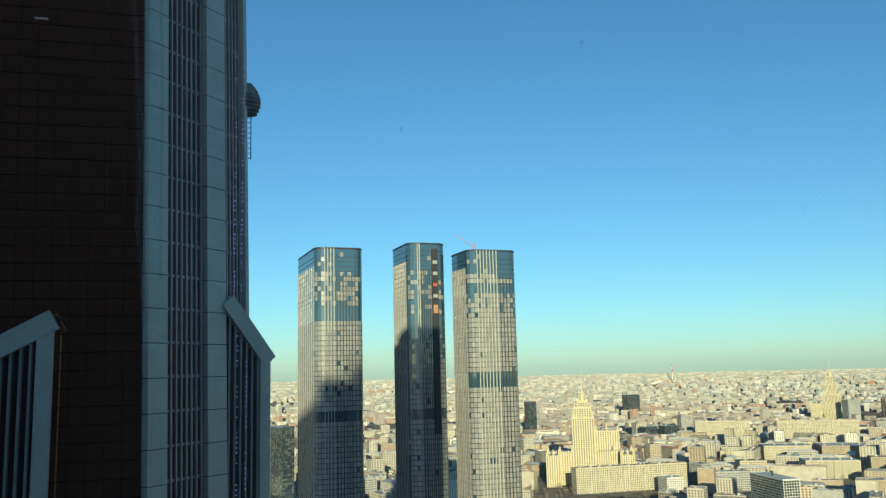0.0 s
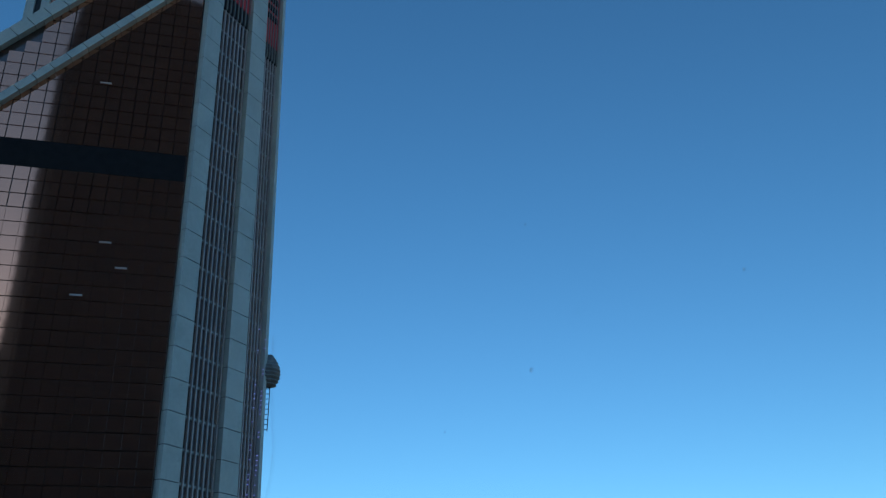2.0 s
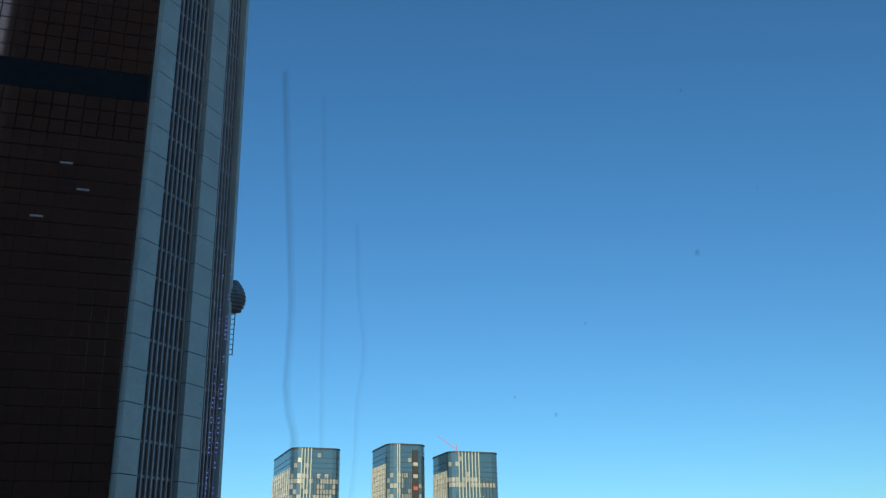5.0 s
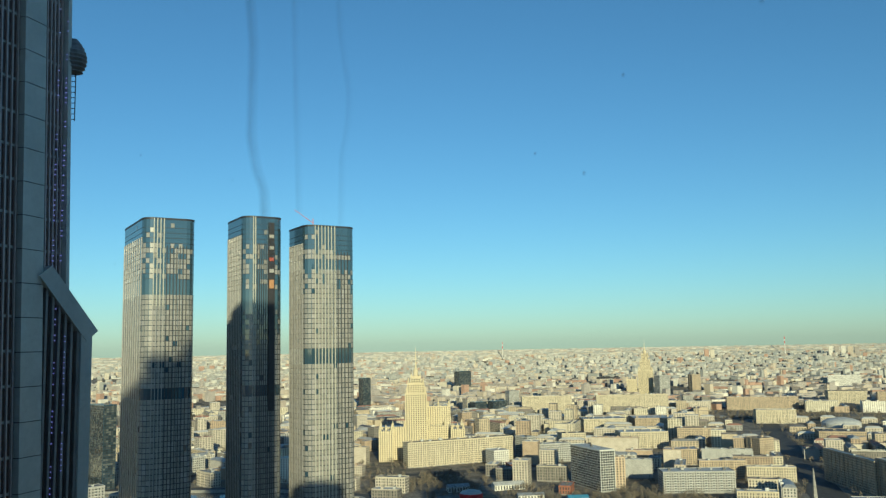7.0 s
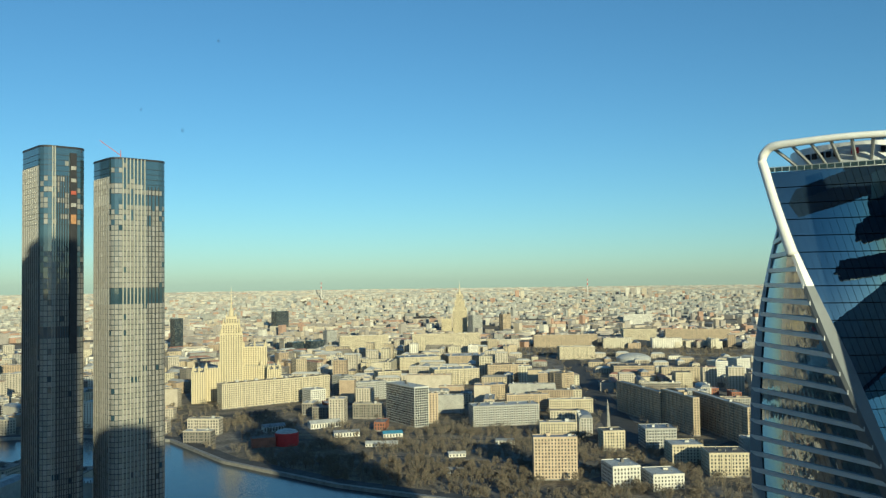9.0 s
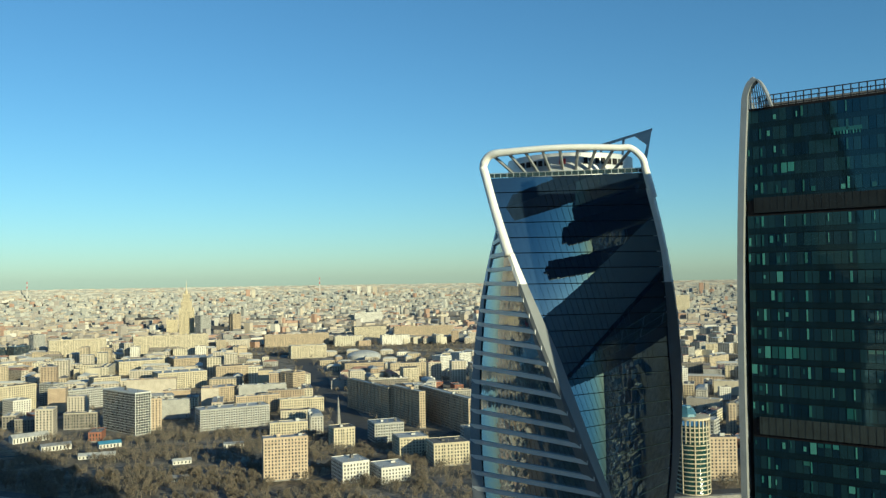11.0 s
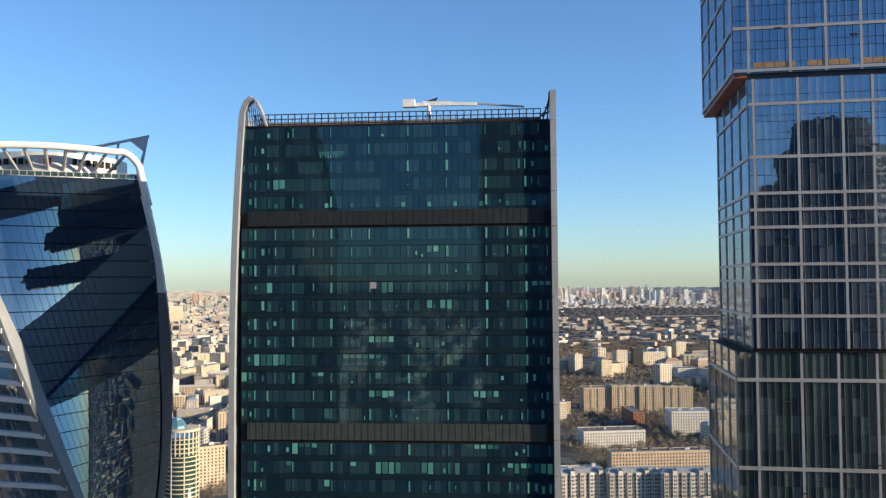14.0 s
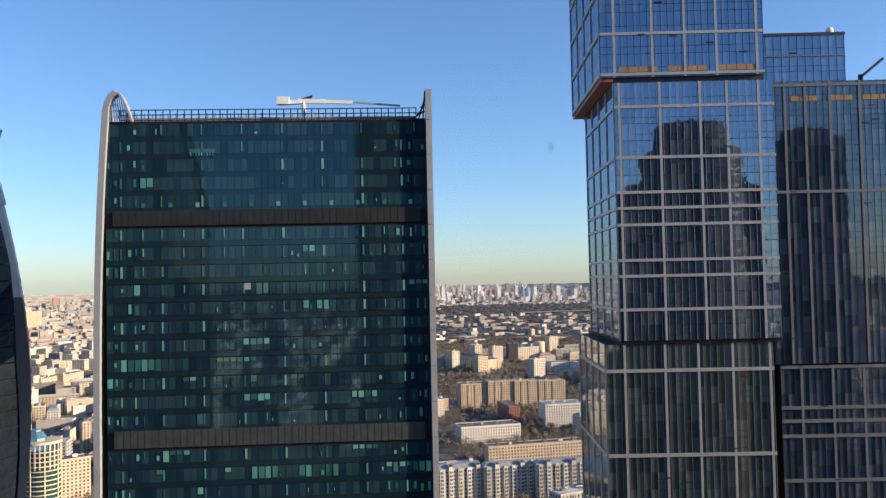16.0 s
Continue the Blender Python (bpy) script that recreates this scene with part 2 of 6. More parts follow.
# ---- building blocks ----
class Mesh:
    """Collects faces, each with a material, into one mesh."""
    def __init__(self):
        self.v, self.f, self.m, self.mats = [], [], [], []

    def slot(self, material):
        if material not in self.mats:
            self.mats.append(material)
        return self.mats.index(material)

    def face(self, pts, material):
        i = len(self.v)
        self.v.extend(tuple(p) for p in pts)
        self.f.append(tuple(range(i, i + len(pts))))
        self.m.append(self.slot(material))

    def solid(self, base, top, material, cap=None, bottom=False):
        """A closed form between two rings of points (counter-clockwise from above)."""
        n, i, s = len(base), len(self.v), self.slot(material)
        c = self.slot(cap) if cap else s
        self.v.extend(tuple(p) for p in base)
        self.v.extend(tuple(p) for p in top)
        for k in range(n):
            j = (k + 1) % n
            self.f.append((i + k, i + j, i + n + j, i + n + k))
            self.m.append(s)
        self.f.append(tuple(range(i + n, i + 2 * n)))
        self.m.append(c)
        if bottom:
            self.f.append(tuple(range(i + n - 1, i - 1, -1)))
            self.m.append(s)
        return self

    def prism(self, poly, z0, z1, material, cap=None, bottom=True):
        return self.solid([(p[0], p[1], z0) for p in poly], [(p[0], p[1], z1) for p in poly], material, cap, bottom)

    def box(self, x0, x1, y0, y1, z0, z1, material, cap=None):
        return self.prism([(x0, y0), (x1, y0), (x1, y1), (x0, y1)], z0, z1, material, cap)

    def bar(self, a, b, w, h, material, up=(0, 0, 1)):
        """A straight bar from a to b, w wide and h high."""
        a, b = Vector(a), Vector(b)
        d = (b - a).normalized()
        s = d.cross(Vector(up))
        s = s.normalized() if s.length > 1e-4 else Vector((1, 0, 0))
        u = s.cross(d)
        ring = [-s * w / 2 - u * h / 2, s * w / 2 - u * h / 2, s * w / 2 + u * h / 2, -s * w / 2 + u * h / 2]
        return self.solid([a + q for q in ring], [b + q for q in ring], material, bottom=True)

    def rod(self, pts, r, material, n=8):
        """A round tube along points, with a radius or one radius a point."""
        rings, i, s = [], len(self.v), self.slot(material)
        for k, p in enumerate(pts):
            d = (Vector(pts[min(k + 1, len(pts) - 1)]) - Vector(pts[max(k - 1, 0)])).normalized()
            a = d.cross(Vector((0.3, 0.2, 1))).normalized()
            b = d.cross(a)
            q = r[k] if isinstance(r, (list, tuple)) else r
            self.v.extend(tuple(Vector(p) + (a * math.cos(t) + b * math.sin(t)) * q) for t in (2 * math.pi * j / n for j in range(n)))
        for k in range(len(pts) - 1):
            for j in range(n):
                self.f.append((i + k * n + j, i + k * n + (j + 1) % n, i + (k + 1) * n + (j + 1) % n, i + (k + 1) * n + j))
                self.m.append(s)
        for ring in (range(n - 1, -1, -1), range((len(pts) - 1) * n, len(pts) * n)):
            self.f.append(tuple(i + q for q in ring))
            self.m.append(s)
        return self

    def lathe(self, cx, cy, profile, material, n=24):
        """A round form from (radius, height) steps."""
        i, s = len(self.v), self.slot(material)
        for r, z in profile:
            self.v.extend((cx + r * math.cos(2 * math.pi * j / n), cy + r * math.sin(2 * math.pi * j / n), z) for j in range(n))
        for k in range(len(profile) - 1):
            for j in range(n):
                self.f.append((i + k * n + j, i + k * n + (j + 1) % n, i + (k + 1) * n + (j + 1) % n, i + (k + 1) * n + j))
                self.m.append(s)
        self.f.append(tuple(i + (len(profile) - 1) * n + j for j in range(n)))
        self.m.append(s)
        return self

    def data(self, name):
        me = bpy.data.meshes.new(name)
        me.from_pydata(self.v, [], self.f)
        for q in self.mats:
            me.materials.append(q)
        me.polygons.foreach_set("material_index", self.m)
        me.update()
        return me


def set_normals(me, normals):
    """Shades a mesh by the true normals of the curved surface that it lies on."""
    me.polygons.foreach_set("use_smooth", [True] * len(me.polygons))
    me.normals_split_custom_set_from_vertices(normals)
    return me


def thing(name, label, category, m=None, group="", kind=""):
    ob = new(name)
    if m is not None:
        ob.matrix_basis = m
    return tagged(ob, label, category, group, kind)


def part(name, mesh, parent, label="", kind="", m=None):
    ob = new(name, mesh if isinstance(mesh, bpy.types.Mesh) else mesh.data(name))
    ob.parent = parent
    if m is not None:
        ob.matrix_basis = m
    return tagged(ob, label, kind=kind)


def at(az, dist):
    """The place at a bearing (degrees left of the y axis) and distance from the window."""
    return Vector((-math.sin(radians(az)) * dist, math.cos(radians(az)) * dist))


def frame_on(p, q):
    """A facade's own axes: from p to q along it, and outward to the right of that way."""
    u = (Vector(q) - Vector(p)).normalized()
    return u, Vector((u.y, -u.x))


def far_range(d):
    """Distances past two kilometres draw together towards the horizon."""
    return d if d < 2000 else 2000 + 2750 * (1 - math.exp(-(d - 2000) / 2750))


def settle(x, y, z=0.0):
    d = math.hypot(x, y)
    k = far_range(d) / d if d > 2000 else 1.0
    return (x * k, y * k, EYE + (z - EYE) * k), k


# ---- ground, river, roads ----
def ground_sheet():
    m = bpy.data.materials.new("spring_ground")
    m.use_nodes = True
    n, l = m.node_tree.nodes, m.node_tree.links
    geo = n.new("ShaderNodeNewGeometry")
    col = None
    for size, a, b in ((140.0, (0.15, 0.125, 0.085), (0.17, 0.16, 0.145)), (22.0, (0.7, 0.7, 0.7), (1.3, 1.25, 1.2)), (4.0, (0.75, 0.75, 0.75), (1.25, 1.25, 1.25))):
        t, r = n.new("ShaderNodeTexNoise"), n.new("ShaderNodeValToRGB")
        t.inputs["Scale"].default_value, t.inputs["Detail"].default_value = 1 / size, 5
        l.new(geo.outputs["Position"], t.inputs["Vector"])
        r.color_ramp.elements[0].position, r.color_ramp.elements[1].position = 0.4, 0.6
        r.color_ramp.elements[0].color, r.color_ramp.elements[1].color = (*a, 1), (*b, 1)
        l.new(t.outputs[0], r.inputs[0])
        if col is None:
            col = r.outputs[0]
        else:
            mx = n.new("ShaderNodeMix")
            mx.data_type, mx.blend_type = "RGBA", "MULTIPLY"
            mx.inputs[0].default_value = 1
            l.new(col, mx.inputs[6])
            l.new(r.outputs[0], mx.inputs[7])
            col = mx.outputs[2]
    l.new(col, n["Principled BSDF"].inputs["Base Color"])
    n["Principled BSDF"].inputs["Roughness"].default_value = 0.95
    q = Mesh()
    rings = [1] + [100 * k for k in range(1, 21)] + [2000 * 1.09 ** k for k in range(1, 29)]
    steps = 96
    for d in rings:
        for j in range(steps):
            a = 2 * math.pi * j / steps
            q.v.append(settle(d * math.cos(a), d * math.sin(a))[0])
    for k in range(len(rings) - 1):
        for j in range(steps):
            i, jj = k * steps, (j + 1) % steps
            q.f.append((i + j, i + steps + j, i + steps + jj, i + jj))
    q.mats, q.m = [m], [0] * len(q.f)
    return tagged(new("ground", q.data("ground")), "brown early-spring city ground reaching the horizon", "ground", kind="structure")


ground_sheet()
RIGHT_BANK = [(-900, 1290), (-560, 1300), (-300, 1290), (-90, 1250), (26, 1166), (79, 1003), (177, 840), (300, 700), (480, 560), (720, 430), (1000, 330)]
LEFT_BANK = [(-900, 1150), (-560, 1160), (-310, 1150), (-170, 1110), (-100, 1040), (-42, 920), (40, 760), (165, 610), (330, 455), (560, 320), (900, 200)]


def strip(name, left, right, z, material, label, category, thick=0.3):
    q = Mesh()
    for k in range(len(left) - 1):
        a, b, c, d = left[k], right[k], right[k + 1], left[k + 1]
        lo, hi = [], []
        for p in (a, b, c, d):
            lo.append(settle(p[0], p[1], z - thick)[0])
            hi.append(settle(p[0], p[1], z)[0])
        q.solid(lo, hi, material)
    return tagged(new(name, q.data(name)), label, category, kind="structure")


def offset(line, d):
    out = []
    for k, p in enumerate(line):
        a, b = Vector(line[max(k - 1, 0)]), Vector(line[min(k + 1, len(line) - 1)])
        t = (b - a).normalized()
        out.append((p[0] + t.y * d, p[1] - t.x * d))
    return out


strip("water", LEFT_BANK, RIGHT_BANK, 0.5, M_WATER, "dark blue river bending below the towers", "water", 0.4)
strip("embankment_right", offset(RIGHT_BANK, 0), offset(RIGHT_BANK, -5), 4.0, M_STONE, "pale granite embankment wall along the river", "embankment", 4.0)
strip("embankment_left", offset(LEFT_BANK, 5), offset(LEFT_BANK, 0), 4.0, M_STONE, "pale granite embankment wall along the river", "embankment", 4.0)
strip("embankment_road", offset(RIGHT_BANK, -5.2), offset(RIGHT_BANK, -22), 3.6, M_ASPHALT, "grey embankment road beside the river", "road", 3.4)


def straight_road(name, a, b, w, label, z=0.35):
    n = max(2, int((Vector(b) - Vector(a)).length / 150))
    line = [tuple(Vector(a).lerp(Vector(b), k / n)) for k in range(n + 1)]
    return strip(name, offset(line, -w / 2), offset(line, w / 2), z, M_ASPHALT, label, "road")


straight_road("avenue", (560, 900), (1130, 2200), 46, "wide grey avenue between tall blocks")
straight_road("side_street", (-40, 1330), (760, 1500), 22, "grey street behind the riverside blocks")
straight_road("cross_street", (420, 760), (1250, 1120), 24, "grey street crossing the quarter")
straight_road("ring_road", (900, 500), (2300, 420), 40, "broad grey road in the southern quarter")
strip("far_embankment_road", [tuple(at(-23.5 - 1.5 * k, 2372)) for k in range(17)], [tuple(at(-23.5 - 1.5 * k, 2345)) for k in range(17)], 3.0, M_STONE, "pale far embankment road above the river", "road", 3.0)
strip("far_water", [tuple(at(-23.5 - 1.5 * k, 2410)) for k in range(17)], [tuple(at(-23.5 - 1.5 * k, 2373)) for k in range(17)], 0.5, M_WATER, "narrow dark stretch of the far river", "water", 0.4)
straight_road("rail_street", (1300, 900), (1500, -300), 26, "grey road along the rail yard")

# ---- the tower that the window belongs to ----
OWN_F, OWN_R = Vector((math.sin(radians(34)), math.cos(radians(34)))), Vector((math.cos(radians(34)), -math.sin(radians(34))))
OWN_TOP, OWN_L, OWN_W, OWN_D = 242.0, -14.0, 26.0, 30.0
TALL = (-48.5, -16.0, -45.0, 3.0, 372.0)      # the tall wing set back beside the room's own part
PANE = 0.10
FLOOR_Z, CEIL_Z = EYE - 1.5, EYE + 1.75


def own_point(s, d):
    """s metres to the right along the facade, d metres out of it from the window's pane."""
    p = OWN_R * s + OWN_F * (PANE + d)
    return (p.x, p.y)


def own_tower():
    top = thing("window_tower", "dark glass tower in which the room lies", "tower", kind="structure")
    lo, hi, side = Mesh(), Mesh(), Mesh()
    outline = [own_point(OWN_L, 0), own_point(OWN_L, -OWN_D), own_point(OWN_W, -OWN_D), own_point(OWN_W, 0)]
    lo.prism(outline, 0, FLOOR_Z, M_OWN)
    hi.prism(outline, CEIL_Z, OWN_TOP, M_OWN)
    tall = Mesh()
    x0, x1, y0, y1, zt = TALL
    tall.box(x0, x1, y0, y1, 0, zt, M_TALL)
    part("tall_body", tall, top)
    for a, b in ((OWN_L, -5.0), (5.0, OWN_W)):
        side.prism([own_point(a, 0), own_point(a, -OWN_D), own_point(b, -OWN_D), own_point(b, 0)], FLOOR_Z, CEIL_Z, M_OWN)
    side.prism([own_point(-5, -5), own_point(-5, -OWN_D), own_point(5, -OWN_D), own_point(5, -5)], FLOOR_Z, CEIL_Z, M_OWN)
    part("lower_body", lo, top)
    part("upper_body", hi, top)
    part("room_walls", side, top)
    bands = Mesh()
    for k in range(1, 91):
        bands.box(x0 - 0.3, x1 + 0.3, y0 - 0.3, y1 + 0.3, k * 4.05, k * 4.05 + 0.7, M_DARK)
    for k in range(1, 59):
        z = k * 4.05
        fr, to = OWN_L, OWN_W
        if FLOOR_Z - 1 < z < CEIL_Z + 1:
            continue
        for s0, s1, d0, d1 in ((fr - 0.3, to + 0.3, 0.0, 0.25), (fr - 0.3, fr, -OWN_D, 0.0), (to, to + 0.3, -OWN_D, 0.0)):
            bands.prism([own_point(s0, d1), own_point(s0, d0), own_point(s1, d0), own_point(s1, d1)], z, z + 0.7, M_DARK)
    part("floor_bands", bands, top, "grey metal floor bands", kind="stuff")
    return top


own_tower()


def neighbour_tower():
    """The twin tower behind the window's own, seen mirrored in the glass of the others."""
    top = thing("neighbour_tower", "dark glass twin tower seen only as a reflection", "tower", kind="structure")
    body, bands = Mesh(), Mesh()
    ring = []
    for k in range(20):
        a = 2 * math.pi * k / 20
        ring.append((16 + 27 * math.cos(a), -108 + 22 * math.sin(a)))
    body.prism(ring, 0, 260, M_TALL)
    ring2 = [(16 + (x - 16) * 0.7, -108 + (y + 108) * 0.7) for x, y in ring]
    body.prism(ring2, 260, 273, M_TALL)
    part("body", body, top)
    for k in range(20, 64):
        z = k * 4.05
        big = [(16 + (x - 16) * 1.012, -108 + (y + 108) * 1.012) for x, y in ring]
        bands.prism(big, z, z + 0.7, M_DARK)
    part("floor_bands", bands, top, "grey metal floor bands", kind="stuff")


neighbour_tower()


def podium_block(x0, x1, y0, y1, h):
    """A business-quarter block behind the window's tower, unseen, added to darken reflections."""
    top = thing("podium_block", "unseen dark office block added for its reflection", "building", kind="structure")
    q = Mesh()
    q.box(x0, x1, y0, y1, 0, h, M_OWN if h < 200 else M_TALL, M_LEADROOF)
    q.box(x0 + 6, x1 - 6, y0 + 6, y1 - 6, h, h + 5, M_DARK)
    part("body", q, top)
    q = Mesh()
    for k in range(1, int(h / 4)):
        q.box(x0 - 0.2, x1 + 0.2, y0 - 0.2, y1 + 0.2, k * 4.0, k * 4.0 + 0.6, M_DARK)
    part("floor_bands", q, top, kind="stuff")


for spot in ((-120, -55, -130, -75, 96), (-230, -150, -190, -120, 110), (-120, -62, -190, -122, 255), (-50, -20, -240, -205, 285), (-215, -160, -105, -40, 312), (-330, -250, -120, -60, 88), (-210, -130, -300, -215, 104), (-420, -330, -260, -170, 112), (-60, -5, -330, -270, 96), (-330, -250, -400, -320, 108), (-540, -450, -420, -320, 104)):
    podium_block(*spot)


def rear_tower():
    """An unseen tower behind the shifted blocks, added to shade the river bank."""
    top = thing("rear_tower", "unseen dark tower added behind the shifted blocks for its shadow", "tower", kind="structure")
    q = Mesh()
    q.box(228, 262, -34, -5, 0, 296, M_OWN)
    part("body", q, top)


rear_tower()


def shading_tower():
    """An unseen tall slab farther back, added to shade the bronze tower and the first riverside tower."""
    top = thing("tall_slab_tower", "unseen tall dark slab added behind for its shadow", "tower", kind="structure")
    body, bands = Mesh(), Mesh()
    # step heights set by where the shadow edges should land
    steps = ((-109, -76, 455), (-76, -52, 471), (-52, -42, 482), (-42, -31, 459), (-31, -26, 447), (-26, -2, 457))
    for x0, x1, h in steps:
        body.box(x0, x1, -615, -585, 0, h, M_TALL)
    part("body", body, top)
    for k in range(30, 110):
        bands.box(-109.3, -1.7, -615.3, -584.7, k * 4.05, k * 4.05 + 0.7, M_DARK)
    part("floor_bands", bands, top, "grey metal floor bands", kind="stuff")


shading_tower()


# ---- facade helpers ----
def slab(mesh, p, u, o, s0, s1, z0, z1, d0, d1, material):
    """A block on a facade: s along it, d out of it."""
    def q(s, d):
        w = Vector(p) + u * s + o * d
        return (w.x, w.y)
    return mesh.prism([q(s0, d1), q(s1, d1), q(s1, d0), q(s0, d0)], z0, z1, material)


def pane_mesh(name, w, h, material, depth=0.12):
    q = Mesh()
    e = 0.04
    q.solid([(e, 0, e), (w - e, 0, e), (w - e, 0, h - e), (e, 0, h - e)][::-1], [(e + .03, -depth, e + .03), (w - e - .03, -depth, e + .03), (w - e - .03, -depth, h - e - .03), (e + .03, -depth, h - e - .03)][::-1], material)
    return q.data(name)


def stand(p, u, o, s, d, z):
    w = Vector(p) + u * s + o * d
    return Matrix.Translation((w.x, w.y, z)) @ Matrix.Rotation(math.atan2(u.y, u.x), 4, "Z")


def quad_on(mesh, p, u, o, s0, s1, z0, z1, d, material):
    def q(s, z):
        w = Vector(p) + u * s + o * d
        return (w.x, w.y, z)
    mesh.face([q(s0, z0), q(s1, z0), q(s1, z1), q(s0, z1)], material)


# ---- the bronze tower ----
def bronze_tower():
    top = thing("bronze_tower", "dark bronze glass skyscraper with pale blue-grey steel piers", "skyscraper")
    c = at(23.55, 100.0)
    u2, o2 = frame_on(c, at(19.2, 108.3))                 # the ribbed corner side
    u1, o1 = frame_on(at(36.8, 104.7), c)                 # the broad mirror face, left to right
    lean = Vector((math.cos(radians(20)), math.sin(radians(20)))) * -0.018

    def sheared(mesh):
        mesh.v = [(x + lean.x * (z - 205), y + lean.y * (z - 205), z) for x, y, z in mesh.v]
        return mesh

    def along(az):
        """Metres along the corner side to a bearing."""
        d = at(az, 1.0)
        return (c.y * d.x - c.x * d.y) / (u2.x * d.y - u2.y * d.x)
    s_c1, s_p2a, s_p2b, s_end = along(22.28), along(19.8), along(18.62), along(17.15)
    a = c - u1 * 62
    end = c + u2 * s_end
    back = end + Vector((-u2.y, u2.x)) * 46 + u2 * 12
    left_back = a - o1 * 42
    body = Mesh()
    ring = [(c.x, c.y), (end.x, end.y), (back.x, back.y), (left_back.x, left_back.y), (a.x, a.y)]
    tops = (309.0, 309.0, 309.0, 239.0, 239.0)
    body.solid([(x, y, 0) for x, y in ring], [(x, y, t) for (x, y), t in zip(ring, tops)], M_BRONZE_DK)
    part("body", sheared(body), top, "dark bronze glass walls")
    # upper volume, set back from the broad face's left end
    ub = Mesh()
    e1 = c - u1 * 21.5
    ring = [(c.x, c.y), (end.x, end.y), (back.x, back.y), (e1 - o1 * 40).to_tuple(), (e1.x, e1.y)]
    ub.prism(ring, 285, 338, M_BRONZE_DK)
    part("upper_volume", sheared(ub), top, "set-back upper bronze storeys")
    # broad face: bronze panes in rows, dark service storeys between
    shared = pane_mesh("pane", 1.85, 1.95, M_BRONZE)
    near, rest, services = 0, Mesh(), Mesh()
    z, row = 130.0, 0
    while z < 330:
        service = 265.5 > z > 261.5 or 301 > z > 296.5
        n = 33 if z < 238 else max(11, min(33, int((306 - z) / 1.13 / 1.85)))
        if service:
            slab(services, c, u1, o1, -n * 1.85, -0.2, z, z + 1.95, 0.0, 0.18, M_BLACK)
        else:
            for k in range(1, n + 1):
                if 255 < z < 300 and k <= 20 and near < 300:
                    t = lean * (z + 1 - 205)
                    part("pane", shared, top, m=Matrix.Translation((t.x, t.y, 0)) @ stand(c, u1, o1, -1.85 * k, 0.05, z))
                    near += 1
                else:
                    slab(rest, c, u1, o1, -1.85 * k + 0.02, -1.85 * k + 1.83, z + 0.05, z + 1.88, 0.04, 0.16, M_BRONZE)
        z += 1.95
    part("panes_beyond", sheared(rest), top, "bronze mirror panes", kind="stuff")
    part("service_storey", sheared(services), top, "black service storeys")
    vents = Mesh()
    for sv, zv in [(-6.3, 249.5), (-10.9, 245.6), (-11.4, 276.5), (-8.5, 252.8)]:
        slab(vents, c, u1, o1, sv - 0.7, sv + 0.7, zv, zv + 0.2, 0.16, 0.3, M_ROSEFIN)
    part("open_vents", sheared(vents), top, "small tilted vent panes in the bronze glass", kind="stuff")
    # piers of pale panels on the corner side
    for s0, s1, d, zt in ((0.2, s_c1, 0.9, 338), (s_p2a, s_p2b, 0.9, 338)):
        spine = Mesh()
        slab(spine, c, u2, o2, s0 + 0.08, s1 - 0.08, 0, zt, 0.0, d - 0.12, M_DARK)
        part("pier_core", sheared(spine), top)
        z = 127.0
        while z < zt - 3:
            pm = Mesh()
            slab(pm, c, u2, o2, s0, s1, z + 0.05, z + 3.85, 0.0, d, M_PALE)
            part("pier_panel", sheared(pm), top)
            z += 3.9
    edge = Mesh()
    slab(edge, c, u2, o2, s_end - 0.6, s_end, 200, 325, 0.0, 0.9, M_PALE)
    part("edge_strip", sheared(edge), top, "pale steel edge strip")
    # ribs
    for s0, s1, n, zt in ((s_c1, s_p2a, 8, 295), (s_p2b, s_end - 0.6, 6, 293)):
        for k in range(n):
            s = s0 + (s1 - s0) * (k + 0.5) / n
            r = Mesh()
            slab(r, c, u2, o2, s - 0.09, s + 0.09, 60, zt, 0.0, 0.3, M_ROSEFIN)
            part("rib", sheared(r), top)
        rails, z = Mesh(), 127.0
        while z < zt:
            slab(rails, c, u2, o2, s0, s1, z, z + 0.3, 0.0, 0.14, M_FIN)
            slab(rails, c, u2, o2, s0, s1, z + 0.36, z + 1.9, 0.0, 0.06, M_BRONZE_DK)
            slab(rails, c, u2, o2, s0, s1, z + 1.95, z + 3.85, 0.0, 0.06, M_BRONZE_DK)
            z += 3.9
        part("cross_rails", sheared(rails), top, kind="stuff")
        sign = Mesh()
        slab(sign, c, u2, o2, s0 + 0.05, s1 - 0.05, zt + 3, zt + 20, 0.0, 0.35, M_RED)
        panel = part("sign_panel", sheared(sign), top, "red sign panel with black bars")
        for k in range(n):
            s = s0 + (s1 - s0) * (k + 0.5) / n
            r = Mesh()
            slab(r, c, u2, o2, s - 0.05, s + 0.05, zt, zt + 20, 0.0, 0.55, M_FIN)
            part("sign_rod", sheared(r), panel)
        for k in range(3):
            bars = Mesh()
            slab(bars, c, u2, o2, s0 + 0.7, s1 - 0.7, zt + 8 + 1.9 * k, zt + 9.1 + 1.9 * k, 0.35, 0.5, M_BLACK)
            part("sign_bar", sheared(bars), panel, "black sign bar")
        dk = Mesh()
        slab(dk, c, u2, o2, s0 + 0.05, s1 - 0.05, zt, zt + 3, 0.0, 0.3, M_BLACK)
        part("sign_base", sheared(dk), top)
    # screen and big dark shapes on the broad face's top
    sc = Mesh()
    slab(sc, c, u1, o1, -19.5, -0.4, 302, 337, 0.18, 0.4, M_LILAC)
    screen = part("media_screen", sheared(sc), top, "lilac mesh screen with dark shapes")
